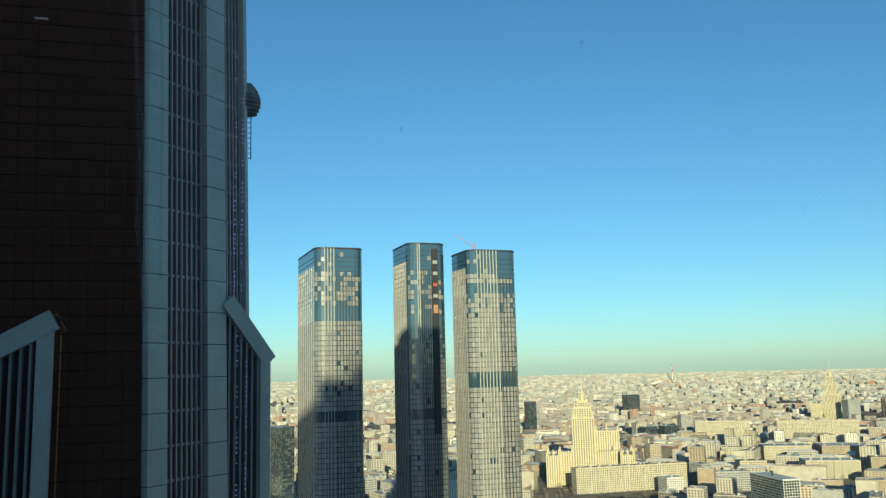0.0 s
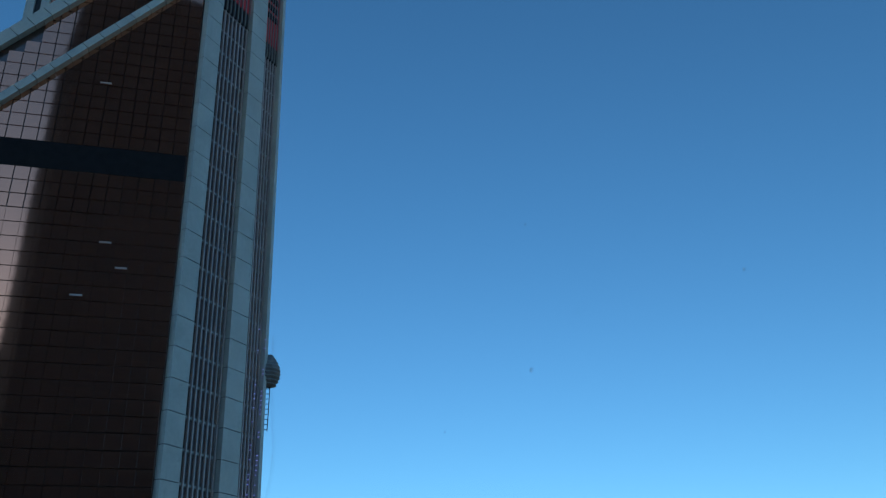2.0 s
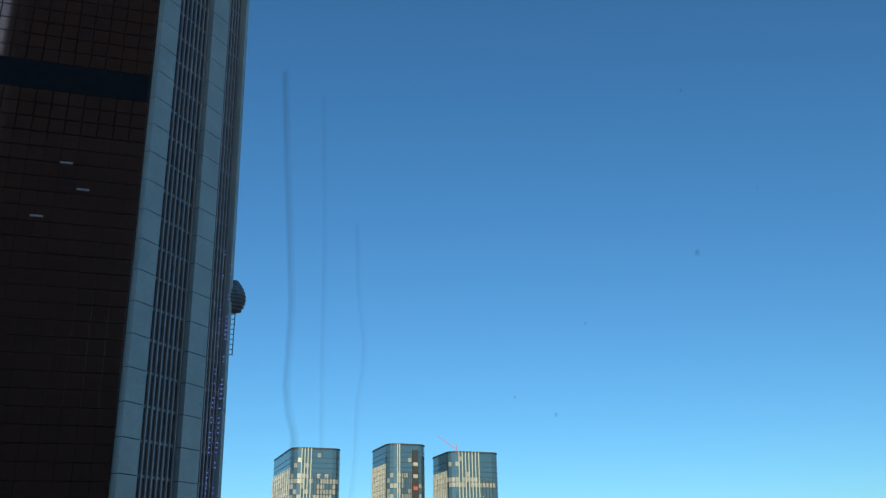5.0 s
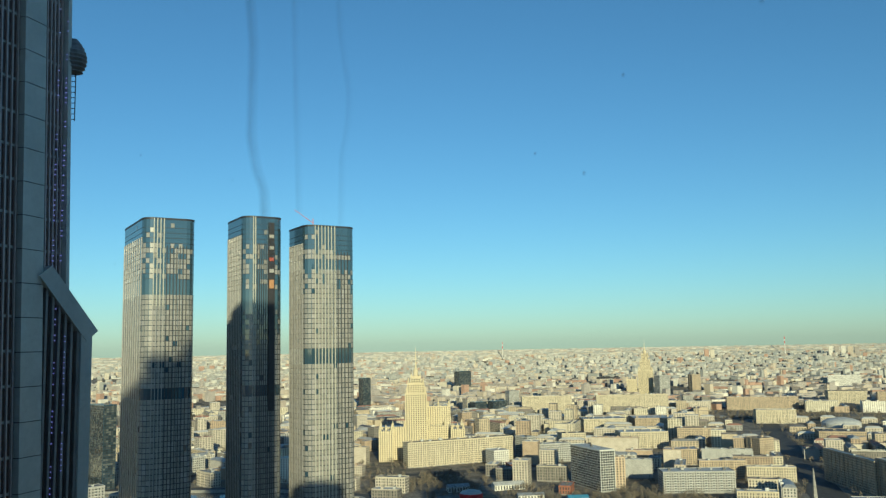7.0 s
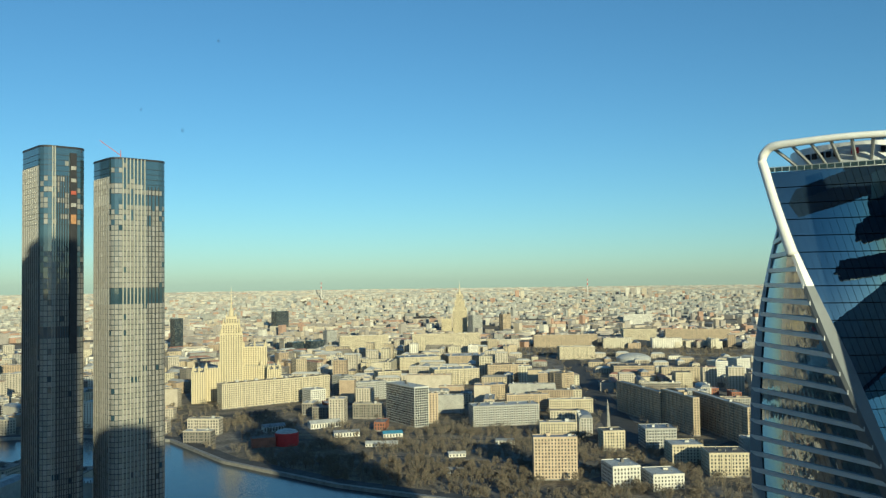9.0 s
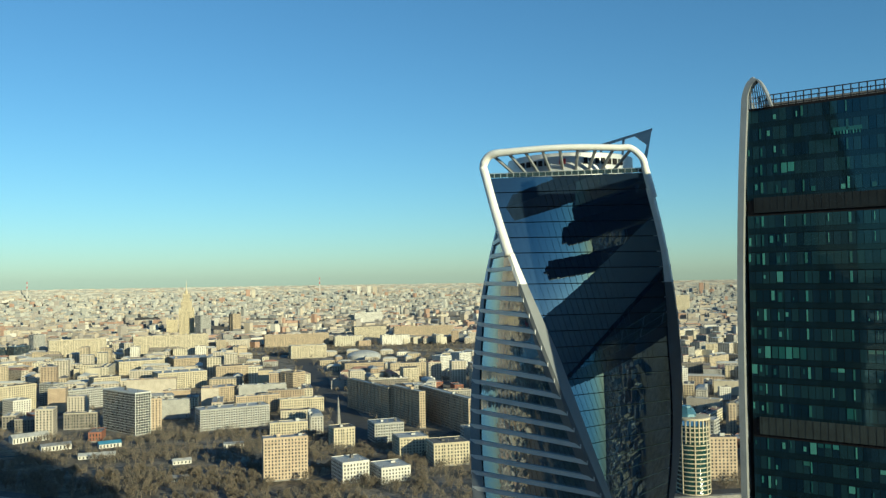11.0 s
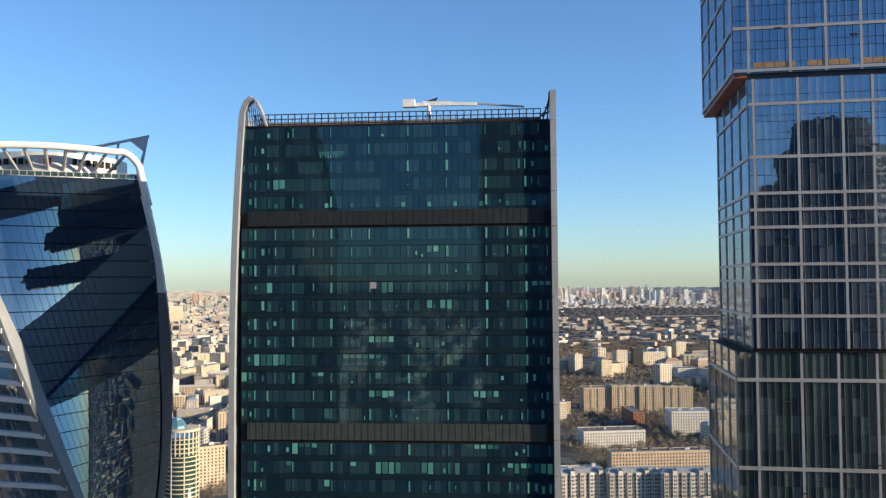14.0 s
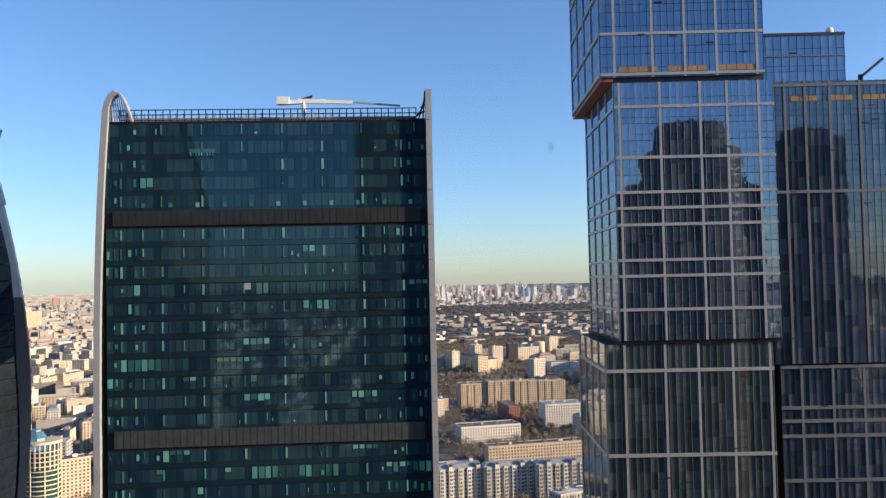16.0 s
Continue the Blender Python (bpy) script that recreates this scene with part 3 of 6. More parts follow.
    for k in range(3):
        sh = Mesh()
        slab(sh, c, u1, o1, -18 + 5.6 * k, -14 + 5.6 * k, 305.5, 314, 0.4, 0.6, M_BLACK)
        part("screen_bar", sheared(sh), screen, "black sign shape")
    # slanting roof beams of the broad face
    for z0, z1, w in ((239.0, 309.5, 1.7), (229.0, 298.0, 1.05)):
        b = Mesh()
        p, q = a + o1 * 0.6, c + o1 * 0.6
        n = 34
        for k in range(n):
            f0, f1 = k / n + 0.0006, (k + 1) / n - 0.0006
            x, y = p.lerp(q, f0), p.lerp(q, f1)
            b.bar((x.x, x.y, z0 + (z1 - z0) * f0), (y.x, y.y, z0 + (z1 - z0) * f1), 1.0, w, M_PALE)
        part("roof_beam", sheared(b), top, "slanting pale steel roof beam")
    col = Mesh()
    slab(col, e1, u1, o1, -1.6, -0.5, 285, 345, -1.0, 0.8, M_PALE)
    slab(col, e1, u1, o1, -0.5, 0.3, 285, 345, -1.0, 0.35, M_DARK)
    slab(col, e1, u1, o1, 0.3, 1.3, 285, 345, -1.0, 0.8, M_PALE)
    part("upper_pier", sheared(col), top)
    # shoulder low on the corner side
    sh = Mesh()
    e0, e2 = c + u2 * s_p2b, c + u2 * along(18.6)
    far = at(15.75, 113.0)
    ring = [(e2 + o2 * 0.3).to_tuple(), far.to_tuple(), (far * 1.1).to_tuple(), (e2 * 1.1).to_tuple()]
    z_far = EYE + 113 * math.tan(radians(0.9))
    z_near = EYE + 110 * math.tan(radians(4.9))
    sh.solid([(x, y, 0) for x, y in ring], [(ring[0][0], ring[0][1], z_near - 1.2), (ring[1][0], ring[1][1], z_far - 1.5), (ring[2][0], ring[2][1], z_far - 1.5), (ring[3][0], ring[3][1], z_near - 1.2)], M_BRONZE_DK)
    part("shoulder", sh, top, "lower bronze shoulder")
    us, os_ = frame_on(ring[0], ring[1])
    ln = (Vector(ring[1]) - Vector(ring[0])).length
    b = Mesh()
    b.bar((ring[0][0] + os_.x * .4, ring[0][1] + os_.y * .4, z_near), (ring[1][0] + os_.x * .4, ring[1][1] + os_.y * .4, z_far), 1.2, 2.0, M_PALE)
    part("shoulder_beam", b, top, "slanting pale steel beam")
    b = Mesh()
    slab(b, ring[0], us, os_, ln - 1.5, ln, 0, z_far + 0.7, 0.0, 0.95, M_PALE)
    part("shoulder_pier", b, top)
    for k in range(6):
        s = 0.5 + (ln - 2.2) * k / 5
        r = Mesh()
        slab(r, ring[0], us, os_, s - 0.14, s + 0.14, 40, z_near + (z_far - z_near) * s / ln - 0.8, 0.0, 0.6, M_FIN)
        part("rib", r, top)
    # shoulder low on the broad face
    p, q = c - u1 * 60, c - u1 * 8.6
    b = Mesh()
    sh = Mesh()
    slab(sh, c, u1, o1, -60, -8.6, 0, 190, 0.0, 2.0, M_BRONZE_DK)
    zc = EYE + 100 * math.tan(radians(3.9))
    w0, w1, w2 = c - u1 * 40 + o1 * 2, c - u1 * 8.6 + o1 * 2, c - u1 * 8.6
    slope = 0.55
    zl = zc - slope * 31.4
    sh.solid([(w0.x, w0.y, 150), (w1.x, w1.y, 150), (w2.x, w2.y, 150), ((c - u1 * 40).x, (c - u1 * 40).y, 150)],
             [(w0.x, w0.y, zl), (w1.x, w1.y, zc), (w2.x, w2.y, zc), ((c - u1 * 40).x, (c - u1 * 40).y, zl)], M_BRONZE_DK)
    part("face_shoulder", sh, top, "lower bronze shoulder")
    b.bar((w0.x + o1.x * .4, w0.y + o1.y * .4, zl - 0.4), (w1.x + o1.x * .4, w1.y + o1.y * .4, zc - 0.4), 1.0, 2.2, M_PALE)
    part("shoulder_beam", b, top, "slanting pale steel beam")
    for s in (-10.1, -15.6):
        b = Mesh()
        slab(b, c, u1, o1, s - 0.1, s + 1.5, 60, zc - 0.5 + (s + 8.6) * slope, 2.0, 2.8, M_PALE)
        part("shoulder_pier", b, top)
    for k in range(4):
        s = -13.6 + 0.95 * k
        r = Mesh()
        slab(r, c, u1, o1, s - 0.14, s + 0.14, 60, zc - 1.5 + (s + 8.6) * slope, 2.0, 2.6, M_FIN)
        part("rib", r, top)
    leds = Mesh()
    rng = random.Random(3)
    for s in (s_p2b + (s_end - 0.6 - s_p2b) * 0.42, s_p2b + (s_end - 0.6 - s_p2b) * 0.78):
        z = 150.0
        while z < 247:
            if rng.random() < 0.75 and not 205 < z < 214:
                slab(leds, c, u2, o2, s - 0.05, s + 0.05, z, z + 0.12, 0.45, 0.66, M_LED)
            z += 0.62 if rng.random() < 0.8 else 2.4
    for s in (1.6, 2.9):
        z = 160.0
        while z < z_far + (ln - s) / ln * (z_near - z_far) - 2:
            if rng.random() < 0.7:
                slab(leds, ring[0], us, os_, s - 0.05, s + 0.05, z, z + 0.12, 0.55, 0.72, M_LED)
            z += 0.62 if rng.random() < 0.8 else 2.6
    part("led_dots", leds, top, "small violet light dots between the ribs", kind="stuff")
    # window-cleaning cradle under a tarpaulin, hung at the corner
    cr = at(17.0, 113.5)
    tarp = Mesh()
    zb = EYE + 113 * math.tan(radians(17.1))
    folds = [(0.3, zb)]
    for k in range(9):
        r = 1.65 * math.sin(math.pi * (0.22 + 0.70 * k / 8)) ** 0.8
        folds += [(r, zb + 0.25 + 0.52 * k), (r - 0.22, zb + 0.47 + 0.52 * k)]
    tarp.lathe(cr.x, cr.y, folds, M_TARP, 12)
    cradle = thing("cleaning_cradle", "dark tarpaulin-wrapped cleaning cradle hung on the tower", "cradle")
    part("cover", tarp, cradle)
    lad = Mesh()
    for k in (-0.3, 0.3):
        lad.bar((cr.x + k, cr.y, zb - 6), (cr.x + k, cr.y, zb + 0.4), 0.1, 0.1, M_DARK, (1, 0, 0))
    for k in range(9):
        lad.bar((cr.x - 0.3, cr.y, zb - 5.8 + 0.7 * k), (cr.x + 0.3, cr.y, zb - 5.8 + 0.7 * k), 0.08, 0.08, M_DARK)
    part("ladder", lad, cradle)


bronze_tower()


# ---- the three riverside towers ----
def riverside_tower(az_l, az_c, az_r, dist, el, heading, depth, bands, glass_top, build, long_fins=False, mixed=(0.72, 0.11), side=0.97, fins=4):
    top = thing("residential_tower", "tall sand and slate residential tower with rounded corners", "skyscraper", group="three riverside towers")
    c = at(az_c, dist)
    u = at(heading, 1.0)
    o = Vector((u.y, -u.x))
    d = at(az_r, 1.0)
    w = (c.y * d.x - c.x * d.y) / (u.x * d.y - u.y * d.x)
    d = at(az_l, 1.0)
    depth = 3.0 + (c.y * d.x - c.x * d.y) / (-o.x * d.y + o.y * d.x)
    h = EYE + dist * math.tan(radians(el))
    r = 6.5
    pts = []
    for cx, cy, a0 in ((w - r, r, -90), (w - r, depth - r, 0), (r, depth - r, 90), (r, r, 180)):
        for k in range(5):
            a = radians(a0 + 22.5 * k)
            s, inn = cx + r * math.cos(a), cy + r * math.sin(a)
            p = c + u * s - o * inn
            pts.append((p.x, p.y))
    body = Mesh()
    body.prism(pts, 0, h, M_CTG, M_LEADROOF)
    part("body", body, top, "slate blue glass walls")
    parapet = Mesh()
    for k in range(len(pts)):
        a, b = pts[k], pts[(k + 1) % len(pts)]
        parapet.bar((*a, h + 0.6), (*b, h + 0.6), 0.5, 1.2, M_DARK)
    part("parapet", parapet, top)
    fl = 3.45
    cells, rails = Mesh(), Mesh()
    outline = [Vector(p) for p in pts]
    rng = random.Random(int(az_c * 100))
    faces = []
    for k in range(len(outline)):
        p, q = outline[k], outline[(k + 1) % len(outline)]
        uu, oo = frame_on(p, q)
        if oo.dot(-c) < -0.2 * c.length:
            continue
        faces.append((p, uu, oo, (q - p).length))
    nfl = int(h / fl)
    for p, uu, oo, ln in faces:
        n = max(1, round(ln / 2.6))
        cw = ln / n
        for f in range(8, nfl):
            z = f * fl
            fr = z / h
            if any(b0 < fr < b1 for b0, b1 in bands) or fr > 0.985:
                continue
            slab(rails, p, uu, oo, 0, ln, z - 0.13, z + 0.13, 0.0, 0.12, M_DARK)
            for k in range(n):
                chance = 0.05 if fr > glass_top else (mixed[0] if fr > glass_top - mixed[1] else 0.97)
                if oo.dot(o) < 0.5:
                    chance *= side * (0.35 if fr > bands[0][0] else 1.0)
                elif oo.dot(u) > 0.35 and fr > bands[0][0]:
                    chance *= 0.15
                if rng.random() < chance:
                    quad_on(cells, p, uu, oo, k * cw + 0.13, (k + 1) * cw - 0.13, z + 0.24, z + fl - 0.24, 0.06, M_CELL)
    part("panels", cells, top, "sand-coloured panels between the windows", kind="stuff")
    part("floor_rails", rails, top, kind="stuff")
    front_w = w - 2 * r
    for k in range(11):
        s = r + front_w * k / 10
        f = Mesh()
        pale = k < fins
        slab(f, c, u, o, s - 0.22, s + 0.22, 20, h + 0.8 if pale else h * 0.94, 0.0, 0.4, M_FIN if pale else M_DARK)
        if pale:
            slab(f, c, u, o, s - 0.3, s + 0.3, 20 if long_fins else h * 0.80, h + 0.8, 0.4, 0.7, M_FACEFIN)
        part("fin", f, top)
    for k in range(9):
        s = r + (depth - 2 * r) * k / 8
        f = Mesh()
        p = c - o * s
        slab(f, p, -o, -u, -0.25, 0.25, 20, h * 0.96, 0.0, 0.5, M_FIN)
        part("fin", f, top)
    if build:
        sh = Mesh()
        slab(sh, c, u, o, w - r - 4.5, w - r - 0.5, h * 0.55, h - 3, 0.72, 1.3, M_DARK)
        part("hoist_shaft", sh, top, "open hoist shaft with boards")
        for z, m_ in ((h - 22, M_CONCRETE), (h - 30, M_CRANE), (h - 49, M_ORANGE), (h - 14, M_CONCRETE), (h - 38, M_CONCRETE)):
            b = Mesh()
            slab(b, c, u, o, w - r - 4.2, w - r - 1.0, z, z + (6 if m_ is M_ORANGE else 2.4), 1.3, 1.9, m_)
            part("board", b, top)
    return c, u, o, w, h


HEAD = -66.0
riverside_tower(13.72, 12.53, 9.28, 590, 8.38, HEAD, 40, ((0.824, 0.857), (0.585, 0.607)), 0.945, False, mixed=(0.62, 0.09))
riverside_tower(7.34, 6.23, 3.66, 590, 8.62, HEAD, 36, ((0.785, 0.826), (0.585, 0.607)), 0.93, True, mixed=(0.45, 0.22), side=0.12, fins=2)
ct = riverside_tower(3.34, 2.14, -1.17, 590, 8.06, HEAD, 40, ((0.888, 0.91), (0.662, 0.70)), 0.94, False, True, fins=7)


def tower_crane(p, z, reach, mast, heading, material, label):
    top = thing("tower_crane", label, "crane", Matrix.Translation((p.x, p.y, z)))
    d = at(heading, 1.0)
    m1, m2 = Mesh(), Mesh()
    m1.bar((0, 0, 0), (0, 0, mast), 0.5, 0.5, material, (1, 0, 0))
    m2.bar((0, 0, mast * 0.55), (d.x * reach, d.y * reach, mast * 0.55 + reach * 0.75), 0.35, 0.4, material)
    part("mast", m1, top)
    part("jib", m2, top)


tower_crane(ct[0] + ct[1] * 10 - ct[2] * 12, ct[4], 13, 7.5, 84, M_CRANE, "small red luffing crane on the tower roof")


# ---- the twisted tower ----
def twisted_tower():
    top = thing("twisted_tower", "twisted blue-black glass skyscraper with white corner ribbons", "skyscraper", Matrix.Translation((0, 0, EYE)) @ Matrix.Scale(1.11, 4) @ Matrix.Translation((0, 0, -EYE)))
    az, dist, rad = -45.9, 235.0, 28.3
    c = at(az, dist)
    toward = math.atan2(-c.y, -c.x)
    fl = 3.9

    def corner(z, k=0, r=rad):
        t = toward + radians(-1.5 + 0.78 * (170.0 - z) + 90 * k)
        return Vector((c.x + r * math.cos(t), c.y + r * math.sin(t), z))

    def turn(z):
        return radians(0.78 * (170.0 - z))

    def local(r, ang, z):
        t = toward + radians(-1.5) + ang
        return (r * math.cos(t), r * math.sin(t), z)
    core = Mesh()
    for f in range(59):
        z0, z1 = f * fl, (f + 1) * fl
        ring0 = [corner(z0, k, rad - 2.6) for k in range(4)]
        ring1 = [corner(z1, k, rad - 2.6) for k in range(4)]
        core.solid(ring0, ring1, M_BLACK)
    part("core", core, top, "dark core behind the glass")
    n = 24

    def side_pane(k, j, material, gap=0.05, inset=0.0):
        """One pane of side k, column j, for a storey whose floor lies at turn zero."""
        q = Mesh()
        a0, a1 = local(rad - 0.35, radians(90 * k), 0), local(rad - 0.35, radians(90 * (k + 1)), 0)
        b0 = local(rad - 0.35, radians(90 * k - 0.78 * 3.9), 0)
        b1 = local(rad - 0.35, radians(90 * (k + 1) - 0.78 * 3.9), 0)
        f0, f1 = (j + 0.035) / n, (j + 0.965) / n
        p = [Vector(a0).lerp(Vector(a1), f0), Vector(a0).lerp(Vector(a1), f1), Vector(b0).lerp(Vector(b1), f1), Vector(b0).lerp(Vector(b1), f0)]
        z = [0.12, 0.12, fl - 0.1, fl - 0.1]
        front = [(v.x, v.y, h) for v, h in zip(p, z)]
        back = [(v.x * 0.992, v.y * 0.992, h) for v, h in zip(p, z)]
        q.solid(back, front, material)
        w = radians(-0.78)
        q.nrm = []
        for v, h in zip(p, z):
            d = (Vector(b1) - Vector(b0)) if h > 1 else (Vector(a1) - Vector(a0))
            q.nrm.append(d.cross(Vector((-w * v.y, w * v.x, 1.0))).normalized())
        q.nrm = q.nrm * 2
        return q
    # near panes of the dark side are parts, the others are joined
    shared = []
    for j in range(n):
        q = side_pane(0, j, M_EVO)
        shared.append(set_normals(q.data("pane"), q.nrm))
    rest, pale = Mesh(), Mesh()
    rest.nrm, pale.nrm = [], []
    for f in range(59):
        z = f * fl
        m = Matrix.Translation((c.x, c.y, z)) @ Matrix.Rotation(turn(z), 4, "Z")
        if 46 <= f < 58:
            for j in range(n):
                part("pane", shared[j], top, m=m)
        for k in range(4):
            if (k == 0 and 46 <= f < 58) or f < 22:
                continue
            # odd sides get the paler glass, a sky reflection painted as colour
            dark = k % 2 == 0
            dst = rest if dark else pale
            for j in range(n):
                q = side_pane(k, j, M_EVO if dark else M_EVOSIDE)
                i = len(dst.v)
                dst.v.extend(tuple(m @ Vector(v)) for v in q.v)
                dst.nrm.extend(m.to_3x3() @ v for v in q.nrm)
                dst.f.extend(tuple(i + x for x in fc) for fc in q.f)
                dst.m.extend([dst.slot(M_EVO if dark else M_EVOSIDE)] * len(q.f))
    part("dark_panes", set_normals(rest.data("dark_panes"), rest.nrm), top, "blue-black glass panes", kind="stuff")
    part("pale_panes", set_normals(pale.data("pale_panes"), pale.nrm), top, "glass panes with the sky's pale reflection put into their colour", kind="stuff")
    for k in (1, 3):
        for f in range(22, 59):
            z = f * fl
            b = Mesh()
            p, q = corner(z, k, rad + 0.05), corner(z, k + 1, rad + 0.05)
            b.bar(p, q, 0.9, 1.05, M_PALEBAND)
            part("floor_band", b, top, "pale grey floor band")
    # corner ribbons
    for k in range(4):
        rib = Mesh()
        prev = None
        zs = [fl * f for f in range(18, 59)] if k else [fl * f for f in range(18, 55)]
        for z in zs:
            w = 2.6 - 1.6 * min(1, max(0, z - 186) / 24)
            p = corner(z, k, rad + 0.25)
            rd = Vector((p.x - c.x, p.y - c.y, 0)).normalized()
            tg = Vector((-rd.y, rd.x, 0))
            ring = [p - tg * w - rd * (w + 0.1), p + rd * 0.0 - tg * 0.5, p + tg * 0.5, p + tg * w - rd * (w + 0.1)]
            if prev:
                # below 203 m the shade on the ribbon is painted by a darker colour
                rib.solid(prev, ring, M_SHADERIBBON if z < 203 else M_WHITE)
            prev = ring
        part("corner_ribbon", rib, top, "pale steel corner ribbon, its lower part painted as in shade")
    # crown: the ribbon bends over and runs along the roof edge
    crown = Mesh()
    pts = [corner(z, 0, rad + 0.2) for z in (210, 214, 218, 222, 226, 230.5)]
    a, b = corner(233.5, 0, rad + 0.2), corner(233.5, 1, rad + 0.2)
    a.z = b.z = 236.3
    mid = (a + b) / 2
    out = Vector((mid.x - c.x, mid.y - c.y, 0)).normalized()
    pts += [corner(233.5, 0, rad + 0.1), a.lerp(b, 0.035) + Vector((0, 0, -0.5))]
    pts += [a.lerp(b, t) + out * (2.2 * math.sin(math.pi * t)) + Vector((0, 0, 0.55 * math.sin(math.pi * t) - 0.8 * max(0, t - 0.5))) for t in (0.09, 0.18, 0.3, 0.45, 0.6, 0.75, 0.86, 0.93)]
    pts += [corner(233.6, 1, rad), corner(231, 1, rad), corner(228, 1, rad), corner(224, 1, rad)]
    radii = [1.3, 1.25, 1.2, 1.15, 1.1, 1.1, 1.1, 1.05, 1.0, 0.9, 0.85, 0.8, 0.8, 0.8, 0.8, 0.8, 0.85, 0.9, 0.95, 0.95]
    smooth, thick = [], []
    for k in range(len(pts) - 1):
        p0, p1, p2, p3 = pts[max(k - 1, 0)], pts[k], pts[k + 1], pts[min(k + 2, len(pts) - 1)]
        for t in (0.0, 0.25, 0.5, 0.75):
            smooth.append(0.5 * (2 * p1 + (p2 - p0) * t + (2 * p0 - 5 * p1 + 4 * p2 - p3) * t * t + (3 * p1 - p0 - 3 * p2 + p3) * t ** 3))
            thick.append(radii[k] + (radii[k + 1] - radii[k]) * t)
    crown.rod(smooth + [pts[-1]], thick + [radii[-1]], M_WHITE, 12)
    me = crown.data("crown_ribbon")
    me.polygons.foreach_set("use_smooth", [True] * len(me.polygons))
    part("crown_ribbon", me, top, "white steel ribbon bending over the roof edge")
    struts = 9
    for k in range(struts):
        t = 0.06 + 0.88 * k / (struts - 1)
        p = a.lerp(b, t) + out * (2.0 * math.sin(math.pi * t))
        q = Vector((c.x, c.y, 231.5)).lerp(Vector((p.x, p.y, 231.5)), 0.72)
        s = Mesh()
        s.rod([p, q], 0.42, M_GREYSTEEL, 6)
        part("crown_strut", s, top)
    # far side arch with its pointed fin
    def sight(az_, el_, d_):
        p = at(az_, d_)
        return Vector((p.x, p.y, EYE + d_ * math.tan(radians(el_))))
    tip, low, left = sight(-51.33, 9.49, 243), sight(-50.78, 6.5, 243), sight(-46.2, 8.15, 250)
    fin = Mesh()
    for p, q, w0, w1 in ((tip, left, 1.0, 0.5), (tip, low, 0.5, 0.9)):
        d = (q - p).normalized()
        inw = (left + low) / 2 - p
        inw = (inw - d * inw.dot(d)).normalized()
        th = Vector((c.x, c.y, 0)).normalized() * 0.5
        base = [p - th, p + th, p + th + inw * (w0 * 0.6), p - th + inw * (w0 * 0.6)]
        end = [q - th, q + th, q + th + inw * w1 * 1.6, q - th + inw * w1 * 1.6]
        fin.solid(base, end, M_GREYSTEEL, bottom=True)
    th = Vector((c.x, c.y, 0)).normalized() * 0.45
    corner_in = [tip, tip.lerp(left, 0.24), tip.lerp(low, 0.38)]
    fin.solid([p - th for p in corner_in], [p + th for p in corner_in], M_GREYSTEEL, bottom=True)
    for t in (0.35, 0.65):
        fin.rod([tip.lerp(left, t) + Vector((0, 0, -0.4)), low.lerp(left, t * 0.9) + Vector((0, 0, -0.2))], 0.35, M_GREYSTEEL, 6)
    part("pointed_fin", fin, top, "grey steel pointed fin behind the crown")
    # roof drum with unreadable sign bars
    drum = Mesh()
    drum.lathe(c.x, c.y, [(17, 229), (17, 236.2), (16.5, 236.4), (2, 236.4)], M_PALEBAND, 40)
    part("roof_drum", drum, top, "pale round roof house")
    right = Vector((math.cos(radians(az)), math.sin(radians(az))))
    for k, (s0, s1, z0, z1, m_) in enumerate(((-12.8, -4.8, 233.2, 234.6, M_BLACK), (-2.6, -0.6, 233.4, 234.8, M_RED), (3.6, 14.2, 233.4, 234.9, M_BLACK))):
        sg = Mesh()
        steps = max(2, round((s1 - s0) / 1.5))
        for i in range(steps):
            q0, q1 = (s0 + (s1 - s0) * i / steps), (s0 + (s1 - s0) * (i + 0.62) / steps)
            def on(s):
                a_ = math.asin(max(-1, min(1, s / 17.2)))
                v = Vector((math.cos(toward), math.sin(toward))) * (17.2 * math.cos(a_)) + right * s
                return Vector((c.x + v.x, c.y + v.y))
            p, q = on(q0), on(q1)
            sg.bar((p.x, p.y, (z0 + z1) / 2), (q.x, q.y, (z0 + z1) / 2), 0.3, z1 - z0, m_)
        part("sign", sg, top, "sign of plain bars")
    roof = Mesh()
    roof.prism([corner(230.0, k, rad - 1).to_tuple()[:2] for k in range(4)], 229.4, 230.1, M_DARK)
    part("roof", roof, top)
    rail = Mesh()
    for k in (0,):
        p, q = corner(230.1, k, rad - 0.4), corner(230.1, k + 1, rad - 0.4)
        for i in range(25):
            w = p.lerp(q, i / 24)
            rail.bar(w, w + Vector((0, 0, 1.2)), 0.12, 0.12, M_GREYSTEEL, (1, 0, 0))
        rail.bar(p + Vector((0, 0, 1.2)), q + Vector((0, 0, 1.2)), 0.12, 0.12, M_GREYSTEEL)
    part("roof_screen", rail, top)
    p, q = corner(230.1, 0, rad - 0.4), corner(230.1, 1, rad - 0.4)
    for i in range(24):
        a_, b_ = p.lerp(q, (i + 0.06) / 24), p.lerp(q, (i + 0.94) / 24)
        g = Mesh()
        g.bar(a_ + Vector((0, 0, 0.6)), b_ + Vector((0, 0, 0.6)), 0.05, 1.0, M_EVOSIDE)
        part("screen_pane", g, top)


twisted_tower()


